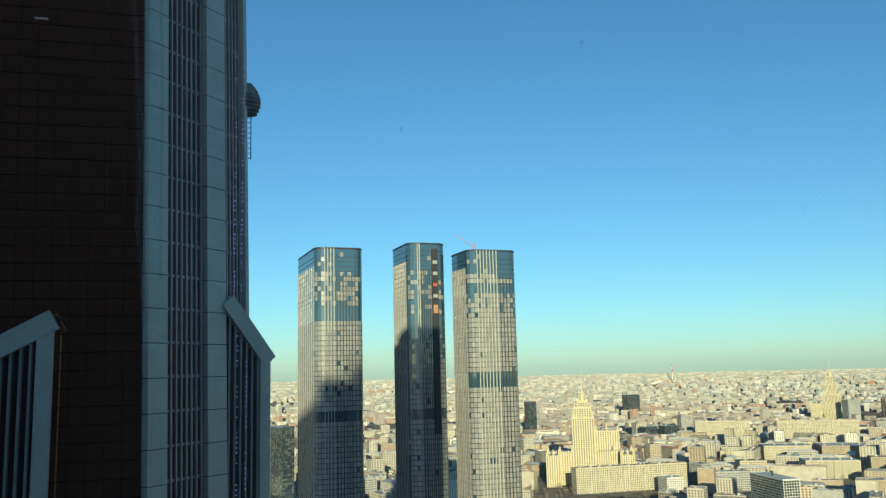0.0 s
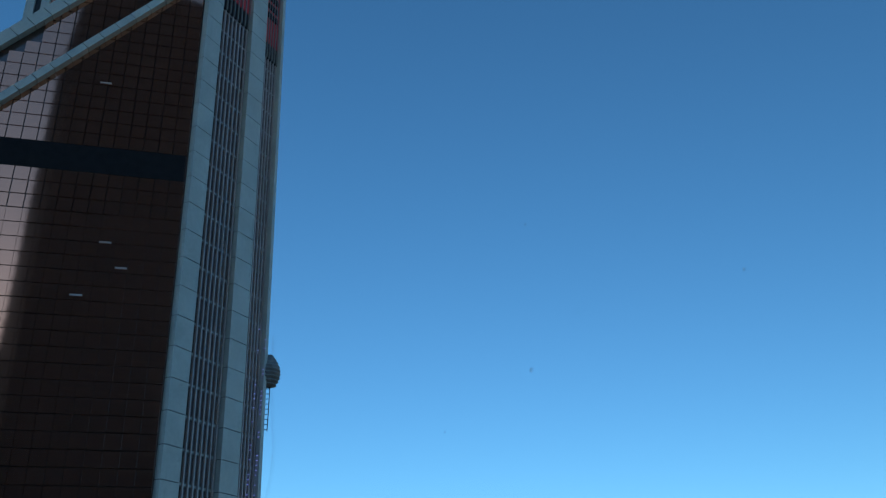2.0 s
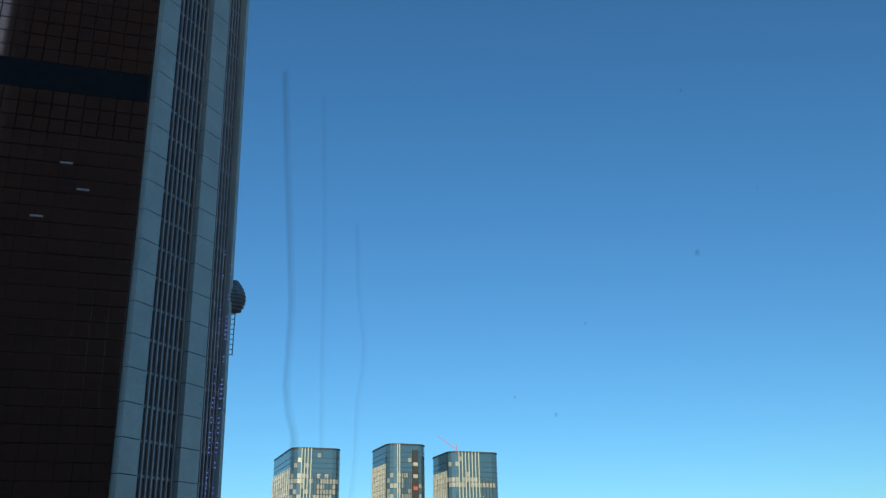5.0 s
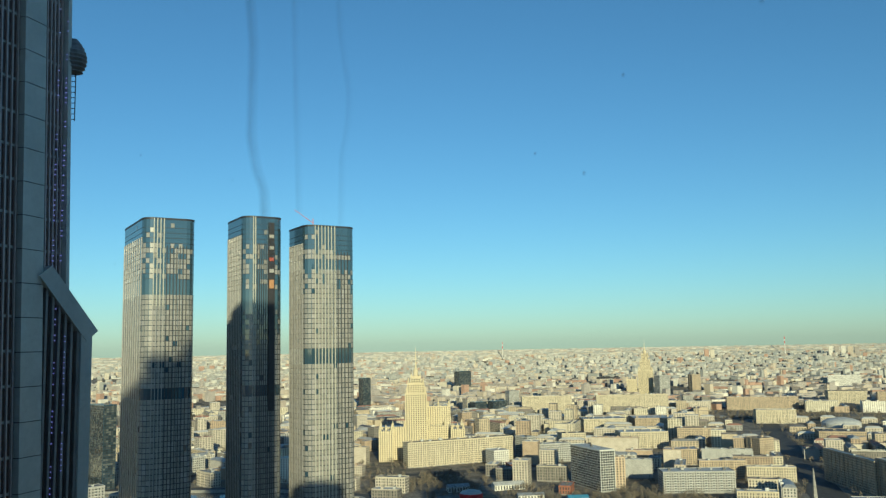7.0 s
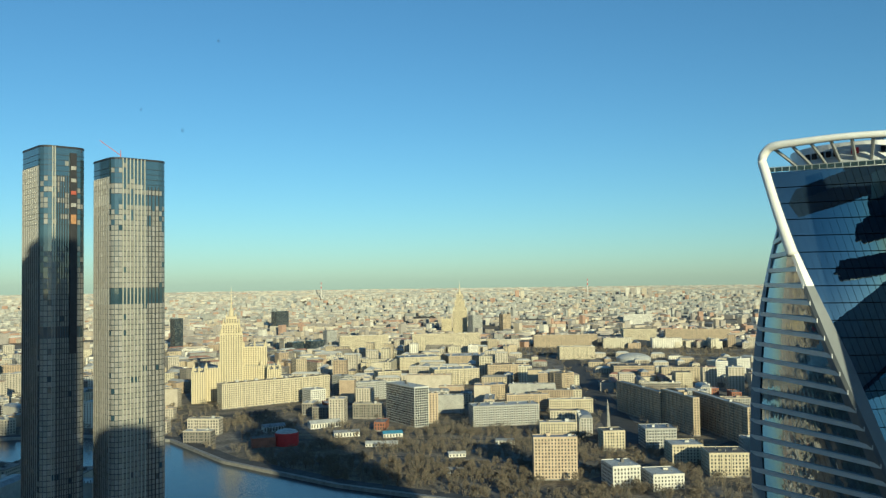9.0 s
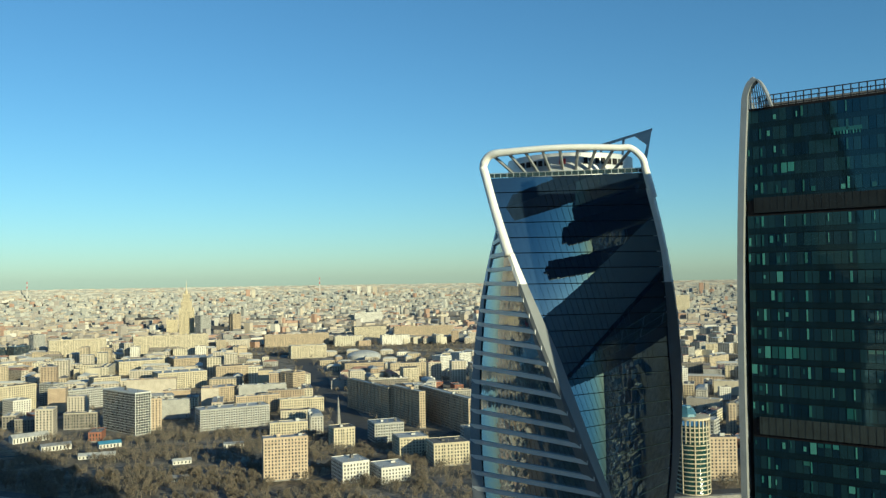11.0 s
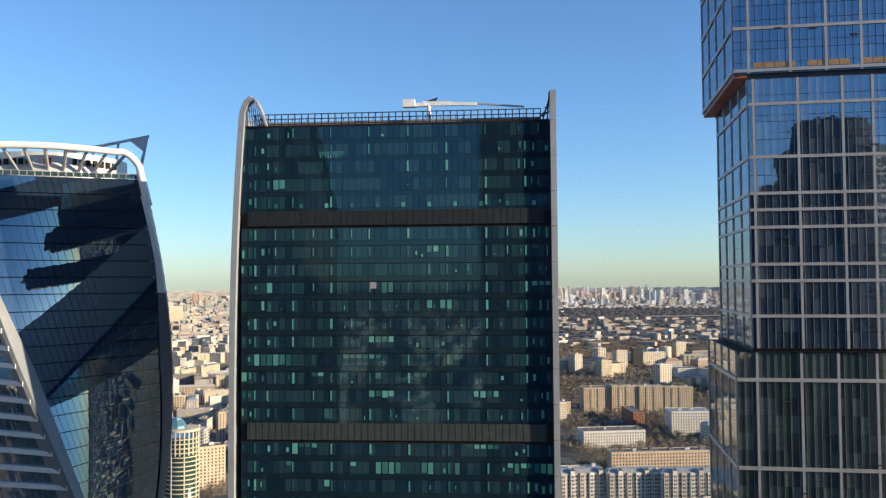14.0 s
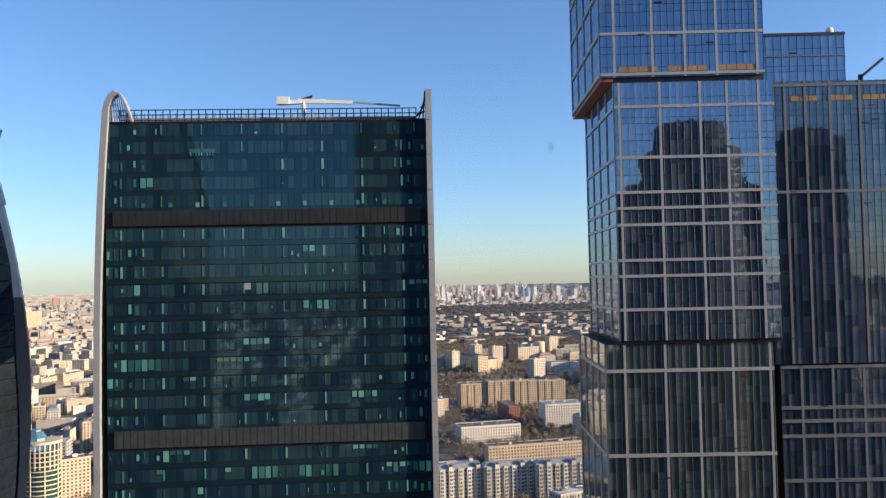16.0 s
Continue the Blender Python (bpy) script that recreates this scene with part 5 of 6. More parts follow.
def house_meshes(style, L, W, H, rng, wall=None, roof=None, step=3.3):
    """Walls with plinth and cornice, windows as sunk dark panes, roof with parapet, huts and vents."""
    wall_m = wall or STYLE[style]
    roof_m = roof or rng.choice((M_FELT, M_LEADROOF, M_FELT, M_LIGHTROOF))
    w, r, g = Mesh(), Mesh(), Mesh()
    w.box(0, L, 0, W, 0, H, wall_m)
    w.box(-0.35, L + 0.35, -0.35, W + 0.35, H - 1.0, H - 0.35, wall_m)
    w.box(-0.2, L + 0.2, -0.2, W + 0.2, 0, 1.4, M_STONE)
    floors = max(2, int((H - 2.6) / 3.25))
    fh = (H - 2.6) / floors
    sides = [((0, 0), Vector((1, 0)), Vector((0, -1)), L), ((0, W), Vector((0, -1)), Vector((-1, 0)), W), ((L, 0), Vector((0, 1)), Vector((1, 0)), W)]
    for p, u, o, ln in sides:
        n = max(1, int((ln - 1.2) / step))
        cw = (ln - 1.2) / n
        for f in range(floors):
            z = 1.6 + f * fh
            for k in range(n):
                s = 0.6 + k * cw
                if style == "grid":
                    quad_on(g, p, u, o, s + 0.25, s + cw - 0.25, z + 0.3, z + fh - 0.3, 0.05, M_WIN)
                elif style == "glass":
                    quad_on(g, p, u, o, s + 0.15, s + cw - 0.15, z + 0.2, z + fh - 0.5, 0.06, M_WIN)
                elif style == "panel" and k % 3 == 1:
                    slab(g, p, u, o, s + 0.1, s + cw - 0.1, z + 0.1, z + 1.2, 0.0, 1.1, M_LIGHTROOF)
                    quad_on(g, p, u, o, s + 0.4, s + cw - 0.4, z + 1.2, z + 2.6, 0.05, M_WIN)
                else:
                    quad_on(g, p, u, o, s + cw * 0.28, s + cw * 0.72, z + 0.8, z + fh - 0.7, 0.05, M_WIN)
        if style in ("tan", "cream") and ln > 25:
            for k in range(1, int(ln / 12)):
                slab(w, p, u, o, k * 12 - 1.7, k * 12 + 1.7, 0, H - 1.2, 0.0, 0.7, wall_m)
                for f in range(floors):
                    quad_on(g, p, u, o, k * 12 - 0.7, k * 12 + 0.7, 2.4 + f * fh, 1.0 + (f + 1) * fh, 0.76, M_WIN)
        if style == "gable" and ln > 20:
            bays = int(ln / 7.5)
            for k in range(bays):
                m = (k + 0.5) * ln / bays
                top_z = H + (2.6 if k % 3 == 1 else 0.4)
                slab(w, p, u, o, m - 1.9, m + 1.9, 0, top_z, 0.0, 1.5, STYLE["white"] if k % 2 else wall_m)
                for f in range(floors):
                    z = 1.6 + f * fh
                    quad_on(g, p, u, o, m - 1.3, m - 0.2, z + 0.7, z + fh - 0.6, 1.56, M_WIN)
                    quad_on(g, p, u, o, m + 0.2, m + 1.3, z + 0.7, z + fh - 0.6, 1.56, M_WIN)
                if k % 3 != 1:
                    continue
                a, b, c = Vector(p) + u * (m - 2.2) + o * 1.6, Vector(p) + u * (m + 2.2) + o * 1.6, Vector(p) + u * m + o * 1.6
                i = -o * 4
                w.solid([(a.x, a.y, top_z), (b.x, b.y, top_z), (c.x, c.y, top_z + 2.2)], [(a.x + i.x, a.y + i.y, top_z), (b.x + i.x, b.y + i.y, top_z), (c.x + i.x, c.y + i.y, top_z + 2.2)], STYLE["white"])
    if style == "gable":
        r.solid([(-.4, -.4, H), (L + .4, -.4, H), (L + .4, W + .4, H), (-.4, W + .4, H)], [(3, 4, H + 3.4), (L - 3, 4, H + 3.4), (L - 3, W - 4, H + 3.4), (3, W - 4, H + 3.4)], M_LEADROOF)
    else:
        r.box(0.4, L - 0.4, 0.4, W - 0.4, H - 0.3, H + 0.05, roof_m)
        for x0, x1, y0, y1 in ((-0.1, L + 0.1, -0.1, 0.3), (-0.1, L + 0.1, W - 0.3, W + 0.1), (-0.1, 0.3, 0.3, W - 0.3), (L - 0.3, L + 0.1, 0.3, W - 0.3)):
            r.box(x0, x1, y0, y1, H - 0.35, H + 0.7, wall_m, M_LIGHTROOF)
    for k in range(max(1, int(L / 18))):
        x = (k + 0.5) * L / max(1, int(L / 18)) + rng.uniform(-3, 3)
        x = min(max(x, 3), L - 6)
        y = rng.uniform(0.3, 0.6) * W
        r.box(x, x + rng.uniform(2, 5), y, y + min(W * 0.3, 4), H, H + rng.uniform(1.6, 3.6), rng.choice((wall_m, M_LIGHTROOF, M_FELT)), M_FELT)
    for k in range(max(2, int(L / 9))):
        x, y = rng.uniform(1, L - 1.6), rng.uniform(1, W - 1.6)
        r.box(x, x + 0.7, y, y + 0.7, H, H + rng.uniform(1.0, 2.2), M_STONE)
    return w, r, g


def place(x, y, rz, z=0.0):
    (px, py, pz), k = settle(x, y, z)
    return pose(px, py, pz, 0, 0, rz) @ Matrix.Scale(k, 4)


TAKEN = []


def block(style, x, y, rz, L, W, H):
    rng = random.Random(int(x * 7 + y * 3))
    top = thing("office_block" if style in ("glass", "grid", "darkblk") else "apartment_block", LABEL[style], "building", place(x, y, rz))
    w, r, g = house_meshes(style, L, W, H, rng)
    wall = part("wall", w, top)
    part("roof", r, top)
    part("windows", g, wall, "rows of dark windows", kind="stuff")
    a = radians(rz)
    u, v = Vector((math.cos(a), math.sin(a))), Vector((-math.sin(a), math.cos(a)))
    c = Vector((x, y)) + u * L / 2 + v * W / 2
    TAKEN.append((c.x, c.y, math.hypot(L, W) / 2 * 0.8 + 8))
    return top


block("grid", 352.4, 1140, 12.8, 23, 83.9, 56.4)
block("brick", 381.2, 1164.3, -8.1, 14, 16, 43.5)
block("brick", 372.6, 794.3, -20.1, 44.8, 16, 43.5)
block("cream", 477.4, 997.9, -20.6, 48, 16, 20.7)
block("panel", 429.9, 1112, -9.1, 95.6, 34, 28.7)
block("tan", 528.1, 1220.6, -13.4, 67.5, 16, 25.9)
block("cream", 580.2, 1177.7, -18.2, 67.3, 16, 21.2)
block("tan", 535.6, 1356.1, -6.6, 49.6, 34, 25.7)
block("tan", 683.4, 1335.9, 12.9, 27.6, 34, 40.7)
block("tan", 675, 1023.3, -6.4, 9, 142, 45.8)
block("tan", 666.9, 934.8, -8.5, 9, 95.6, 49.3)
block("tan", 684.1, 850.5, -11.8, 9, 158.1, 47.1)
block("cream", 510.7, 893.5, -14.8, 26.3, 25.2, 24.1)
block("panel", 565.3, 888.3, -17.5, 37.9, 34, 23.7)
block("cream", 540.1, 796.6, -19.1, 33.9, 34, 22.6)
block("cream", 544, 737, -21.4, 40.3, 34, 24.5)
block("white", 428.4, 732.7, -10.3, 28.3, 34, 21.3)
block("white", 458.8, 709.2, -12.9, 31.1, 34, 15.7)
block("white", 1037.8, 1379.1, -2, 27.7, 29.6, 42.2)
block("white", 1103.8, 1399.7, -3.3, 30.4, 34, 43.1)
block("cream", 909.9, 1325.8, -22.5, 29.9, 34, 32)
block("tan", 924, 1566.9, -22.5, 84.2, 58, 21.8)
block("tan", 811.2, 1175.8, -22.6, 34.1, 33, 23)
block("white", 1987.5, 3278.5, -23.2, 125, 16, 46.3)
block("tan", 1555.3, 2315.8, -23.9, 200, 22, 41.7)
block("cream", 1401.8, 2315.7, -23.2, 101.4, 61.1, 48)
block("tan", 1105.1, 2340.3, -17.3, 194.3, 22, 37.2)
block("cream", 518.7, 2399.4, -4.2, 143.1, 22, 50.6)
block("cream", 715.1, 2327.6, -9.1, 200, 22, 53.1)
block("cream", 113.7, 1435.3, 17.5, 200, 22, 41.2)
block("white", 255.8, 1413.6, 14.7, 27.4, 34, 26.3)
block("panel", 332.4, 1503.9, 32.5, 21.9, 30.7, 36.6)
block("panel", 338.2, 1439.6, 6.8, 58.2, 20.5, 31.3)
block("cream", 423.5, 1608.1, 0.2, 47.2, 34.8, 29.6)
block("redbrick", 267.4, 1336.6, 3.7, 25.3, 32.2, 13.4)
block("glass", 516.6, 3654.4, 31.9, 67.4, 34, 85.1)
block("glass", 387, 2419.8, 20.9, 37.6, 34, 37.1)
block("glass", 435.5, 2397.1, 19.7, 43.3, 32.6, 40.2)
block("panel", 509.7, 2536, 8.6, 31.2, 34, 59.9)
block("glass", 73.3, 2631.2, 28.4, 27.1, 26.8, 105.3)
block("panel", 1138.6, 2936.3, 13.8, 43.2, 34, 76.9)
block("tan", 1288.7, 3003.4, 6.8, 34.5, 30.1, 74.9)
block("cream", 995.3, 1955.2, -17, 91.8, 34, 32.7)
block("cream", 531.6, 1583.7, -6.6, 91.1, 54.8, 30.9)
block("tan", 663.8, 1631.3, -12.1, 87.8, 34, 30.1)
block("cream", 551.5, 1895.7, -6.2, 96.6, 62.5, 28.8)
block("tan", 673.3, 1898.4, -9.5, 129, 80, 26.6)
block("gable", 750.8, 157.2, -62.2, 43.5, 14, 32.6)
block("gable", 767.1, 116.6, -65.4, 48.6, 14, 32.3)
block("gable", 779, 70.2, -68.9, 47.3, 14, 33.2)
block("brick", 893.2, 130.5, -65.7, 108.9, 18, 25.8)
block("cream", 862.6, 180.2, -62.2, 46.3, 16, 11.6)
block("white", 1034.6, 184.5, -63.9, 77.5, 30.8, 20.6)
block("white", 1155.6, 89.7, -69.6, 55.2, 34, 31.4)
block("tan", 1312.2, 233.1, -63.9, 43.8, 26, 38.5)
block("tan", 1327.3, 192.2, -65.8, 42.8, 16, 41.3)
block("tan", 1342.2, 152, -67.5, 39, 16, 40.3)
block("tan", 1356.5, 115, -69.2, 43.4, 16, 38.8)
block("redbrick", 1201.2, 145, -67.1, 15.4, 62.6, 21.2)
block("white", 1781.5, 124.8, -70, 44.8, 34, 25.5)
block("darkblk", 2041.2, 243.9, -67.2, 23.5, 24.4, 44.3)
block("tan", 2140.9, 330.8, -65.2, 71, 36.5, 21.2)
block("cream", 2117.5, 134.1, -70.4, 67.1, 29.6, 23.5)
block("cream", 1715.7, 1263.2, -37.6, 70.8, 32.6, 33.2)
block("brick", 711.8, 512.6, -38.2, 30.8, 16, 42)
block("tan", 920.2, 627.7, -39.7, 9.1, 12.3, 41.3)
block("white", 1174.3, 816.8, -39.2, 18, 9.4, 20.7)
block("white", 1218.2, 927.9, -36.7, 14.9, 23, 38.9)
block("cream", 3717, 2857.5, -36.4, 86.3, 20, 84.7)
block("glass", -342.3, 1307.6, 39.7, 19.7, 45.3, 124.9)


# ---- landmark towers ----
def stepped_tower(name, label, x, y, rz, tiers, spire, wings):
    """A stepped stone tower: square tiers with piers, corner turrets, a spire, and lower wings."""
    top = thing(name, label, "landmark", place(x, y, rz))
    z = 0.0
    for hw, hd, h in tiers:
        t, g = Mesh(), Mesh()
        t.box(-hw, hw, -hd, hd, z, z + h, M_GOLD)
        t.box(-hw - 0.6, hw + 0.6, -hd - 0.6, hd + 0.6, z + h - 1.6, z + h, M_GOLD)
        n = max(3, int(hw * 2 / 4.2))
        for k in range(n + 1):
            s = -hw + 2 * hw * k / n
            t.box(s - 0.7, s + 0.7, -hd - 0.55, -hd, z, z + h - 1.6, M_GOLD)
            t.box(-hw - 0.55, -hw, -hd + 2 * hd * k / n - 0.6, -hd + 2 * hd * k / n + 0.6, z, z + h - 1.6, M_GOLD)
            t.box(hw, hw + 0.55, -hd + 2 * hd * k / n - 0.6, -hd + 2 * hd * k / n + 0.6, z, z + h - 1.6, M_GOLD)
        for k in range(n):
            s0 = -hw + 2 * hw * k / n + 1.2
            s1 = -hw + 2 * hw * (k + 1) / n - 1.2
            for f in range(int(h / 3.6)):
                zz = z + 1.0 + 3.6 * f
                if zz + 2.4 < z + h - 1.6:
                    quad_on(g, (0, -hd), Vector((1, 0)), Vector((0, -1)), s0, s1, zz, zz + 2.1, 0.06, M_WIN)
                    quad_on(g, (-hw, 0), Vector((0, -1)), Vector((-1, 0)), s0 * hd / hw, s1 * hd / hw, zz, zz + 2.1, 0.06, M_WIN)
        part("tier", t, top)
        part("windows", g, top, kind="stuff")
        for sx in (-1, 1):
            for sy in (-1, 1):
                tu = Mesh()
                r = max(1.0, hw * 0.11)
                tu.lathe(sx * (hw - r), sy * (hd - r), [(r, z + h), (r, z + h + r * 2.2), (r * 1.25, z + h + r * 2.3), (r * 0.5, z + h + r * 3.6), (0.15, z + h + r * 5)], M_GOLD, 8)
                part("turret", tu, top)
        z += h
    sp = Mesh()
    sp.lathe(0, 0, [(spire[0], z), (spire[0], z + spire[1] * 0.18), (spire[0] * 0.5, z + spire[1] * 0.25), (spire[0] * 0.22, z + spire[1] * 0.4), (0.25, z + spire[1])], M_GOLD, 8)
    part("spire", sp, top)
    for x0, x1, y0, y1, h in wings:
        w, g = Mesh(), Mesh()
        w.box(x0, x1, y0, y1, 0, h, M_GOLD, M_LEADROOF)
        n = max(2, int((x1 - x0) / 4.0))
        for k in range(n + 1):
            s = x0 + (x1 - x0) * k / n
            w.box(s - 0.5, s + 0.5, y0 - 0.5, y0, 0, h + (2.5 if k % 3 == 0 else 0.6), M_GOLD)
        for k in range(n):
            s = x0 + (x1 - x0) * (k + 0.5) / n
            for f in range(int(h / 3.6)):
                quad_on(g, (0, y0), Vector((1, 0)), Vector((0, -1)), s - 0.7, s + 0.7, 1 + 3.6 * f, 3.2 + 3.6 * f, 0.06, M_WIN)
        part("wing", w, top)
        part("windows", g, top, kind="stuff")
        for xx in (x0 + 2, (x0 + x1) / 2, x1 - 2):
            tu = Mesh()
            tu.lathe(xx, y0 + 2, [(1.9, h), (1.9, h + 5), (2.2, h + 5.2), (0.9, h + 8), (0.2, h + 11)], M_GOLD, 8)
            part("turret", tu, top)
    TAKEN.append((x, y, 95))
    return top


stepped_tower("spired_hotel", "sand-coloured stepped hotel tower with a tall spire by the river", 140, 1560, -6, ((19, 19, 118), (15, 15, 18), (9, 9, 12)), (4.5, 54),
              ((-66, -19.6, -16, 14, 58), (20, 84, -6, 26, 58), (-66, -42, -42, -16.5, 54), (62, 86, -34, -6.5, 54), (19.6, 62, 8, 34, 92)))
stepped_tower("spired_ministry", "pale stepped ministry tower with a slim spire", 1140, 3080, -20, ((27, 18, 92), (19, 15, 34), (12, 10, 28)), (6.5, 52), ((-70, -32, -10, 14, 60), (32, 70, -10, 14, 60)))


def round_tower():
    p = Vector((655, 486))
    top = thing("round_office_tower", "round office tower with cream piers and green glass", "building", Matrix.Translation((p.x, p.y, 0)))
    g, c = Mesh(), Mesh()
    g.lathe(0, 0, [(15.0, 0), (15.0, 66)], M_GREENGLASS, 36)
    part("glass_drum", g, top)
    for k in range(16):
        b = Mesh()
        z = 4 + 4.0 * k
        b.lathe(0, 0, [(15.0, z), (15.5, z), (15.5, z + 0.9), (15.0, z + 0.9)], STYLE["cream"], 36)
        part("floor_ring", b, top)
    for k in range(24):
        a = 2 * math.pi * k / 24
        b = Mesh()
        b.bar((15.4 * math.cos(a), 15.4 * math.sin(a), 4 if k % 3 == 0 else 50), (15.4 * math.cos(a), 15.4 * math.sin(a), 72), 1.0, 0.8, STYLE["cream"], (math.cos(a), math.sin(a), 0))
        part("pier", b, top)
    c.lathe(0, 0, [(16.2, 71), (16.2, 73), (11, 73.2)], STYLE["cream"], 36)
    part("crown_ring", c, top)
    r = Mesh()
    r.lathe(-3, 4, [(9.5, 72), (9.0, 75.5), (6.2, 80.5), (5.0, 80.8), (4.4, 82.6), (0.6, 83)], M_GLASSROOF, 8)
    r.rod([(-3, 4, 82.8), (-3, 4, 88)], [0.3, 0.12], M_DARK, 6)
    part("blue_roof", r, top)
    TAKEN.append((p.x, p.y, 40))


round_tower()


def red_hall():
    top = thing("red_drum_hall", "red round hall with a pale roof on the river bank", "building", Matrix.Translation((166, 1090, 0)))
    m = Mesh()
    m.lathe(0, 0, [(15, 0), (15, 15), (14, 16)], M_BRICKRED, 28)
    part("drum", m, top)
    m = Mesh()
    m.lathe(0, 0, [(14.2, 16), (12, 18.2), (5, 20), (0.5, 20.5)], M_LIGHTROOF, 28)
    part("dome_roof", m, top)
    m = Mesh()
    m.box(-44, -15, -8, 10, 0, 12, STYLE["redbrick"], M_FELT)
    part("annex", m, top)
    TAKEN.append((160, 1092, 45))


red_hall()


def silo():
    top = thing("concrete_silo", "round cream concrete silo by the rail yard", "silo", place(2261, 188, 0))
    m = Mesh()
    m.lathe(0, 0, [(14, 0), (14, 31), (13, 33), (2, 34.5)], STYLE["cream"], 24)
    part("drum", m, top)


silo()


def obelisk():
    top = thing("obelisk", "slender grey stone obelisk on the avenue", "monument", place(574, 992, 0))
    m = Mesh()
    m.solid([(-3, -3, 0), (3, -3, 0), (3, 3, 0), (-3, 3, 0)], [(-0.9, -0.9, 40), (0.9, -0.9, 40), (0.9, 0.9, 40), (-0.9, 0.9, 40)], M_STONE)
    m.solid([(-0.9, -0.9, 40), (0.9, -0.9, 40), (0.9, 0.9, 40), (-0.9, 0.9, 40)], [(-0.1, -0.1, 46), (0.1, -0.1, 46), (0.1, 0.1, 46), (-0.1, 0.1, 46)], M_STONE)
    part("shaft", m, top)
    m = Mesh()
    m.box(-6, 6, -6, 6, 0, 2.5, M_STONE)
    part("plinth", m, top)


obelisk()


def stadium_hall():
    top = thing("domed_hall", "low pale hall with a shallow dome", "building", place(1135, 1830, -25))
    m = Mesh()
    m.lathe(0, 0, [(42, 0), (42, 10), (36, 15), (24, 19), (8, 21.5), (1, 22)], M_LIGHTROOF, 32)
    part("dome", m, top)
    TAKEN.append((1135, 1830, 60))


stadium_hall()


def chimney(x, y, h, label):
    top = thing("striped_chimney", label, "chimney", place(x, y, 0))
    for k in range(8):
        m = Mesh()
        r0, r1 = 7.0 - 3.2 * k / 8, 7.0 - 3.2 * (k + 1) / 8
        m.lathe(0, 0, [(r0, h * k / 8), (r1, h * (k + 1) / 8)], M_BRICKRED if k % 2 and k > 3 else STYLE["white"], 14)
        part("section", m, top)


chimney(5300, 9600, 215, "tall red and white striped chimney on the horizon")
chimney(2060, 10600, 215, "tall red and white striped chimney on the horizon")

strip("viaduct", [tuple(at(-84.0 - 0.5 * k, 4650 + 20 * k)) for k in range(11)], [tuple(at(-84.0 - 0.5 * k, 4710 + 20 * k)) for k in range(11)], 12.0, M_STONE, "pale elevated road crossing the far woods", "viaduct", 3.0)


def shed(x, y, rz, L, W, H, roof, label):
    """A low park building with a pitched sheet roof."""
    top = thing("park_shed", label, "building", place(x, y, rz))
    m = Mesh()
    m.box(0, L, 0, W, 0, H, STYLE["white"])
    part("wall", m, top)
    m = Mesh()
    m.solid([(-0.5, -0.5, H), (L + 0.5, -0.5, H), (L + 0.5, W + 0.5, H), (-0.5, W + 0.5, H)], [(-0.5, W / 2 - 0.1, H + W * 0.22), (L + 0.5, W / 2 - 0.1, H + W * 0.22), (L + 0.5, W / 2 + 0.1, H + W * 0.22), (-0.5, W / 2 + 0.1, H + W * 0.22)], roof, bottom=True)
    part("roof", m, top)
    m = Mesh()
    for k in range(max(1, int(L / 4))):
        m.box(1 + 4 * k, 2.6 + 4 * k, -0.08, 0.02, 1.0, H - 0.8, M_WIN)
    part("windows", m, top, kind="stuff")
    TAKEN.append((x, y, L * 0.6))


shed(292, 1085, -5, 26, 14, 5, M_BLUEROOF, "small pavilion with a bright blue sheet roof")
shed(232, 1112, -4, 34, 13, 6, M_LEADROOF, "low white park shed with a grey roof")
shed(330, 935, -12, 20, 10, 4, M_LIGHTROOF, "low white park shed with a pale roof")
shed(255, 1035, -20, 40, 12, 4, M_LIGHTROOF, "low white park shed with a pale roof")
shed(410, 985, -25, 24, 10, 5, M_LEADROOF, "low white park shed with a grey roof")
shed(150, 1190, 5, 30, 16, 7, M_LEADROOF, "low white riverside shed with a grey roof")
shed(215, 1190, 5, 44, 18, 7, M_LIGHTROOF, "low white riverside shed with a pale roof")
shed(300, 860, -30, 18, 9, 4, M_LEADROOF, "low white park shed with a grey roof")
straight_road("park_path", (150, 1130), (420, 1020), 5, "pale path through the park", 0.3)
straight_road("park_path_lower", (230, 1000), (480, 800), 5, "pale path through the park", 0.3)

# ---- generic city houses, districts with their own street directions ----
ROWS = [("cream", 58, 15, 24), ("tan", 66, 15, 27), ("white", 48, 16, 21), ("brick", 26, 22, 38), ("panel", 78, 13, 28), ("cream", 36, 18, 18),
        ("tan", 44, 17, 22), ("panel", 28, 20, 44), ("white", 70, 14, 17), ("redbrick", 34, 16, 12), ("gable", 46, 16, 24), ("cream", 84, 17, 30)]
KINDS = []
for i, (st, L_, W_, H_) in enumerate(ROWS):
    rng = random.Random(900 + i)
    tmpl = thing("city_house", LABEL[st], "building", pose(0, 0, -400), group="city houses")
    w_, r_, g_ = house_meshes(st, L_, W_, H_, rng, wall=None if st in ("redbrick", "panel", "gable") else M_HOUSE, roof=M_ROOF, step=3.6)
    part("wall", w_, tmpl)
    part("roof", r_, tmpl)
    part("windows", g_, tmpl, kind="stuff")
    KINDS.append((tmpl, L_, W_, H_))


def near_line(x, y, line, gap):
    for a, b in zip(line[:-1], line[1:]):
        a, b, p = Vector(a), Vector(b), Vector((x, y))
        t = max(0.0, min(1.0, (p - a).dot(b - a) / (b - a).length_squared))
        if (a.lerp(b, t) - p).length < gap:
            return True
    return False


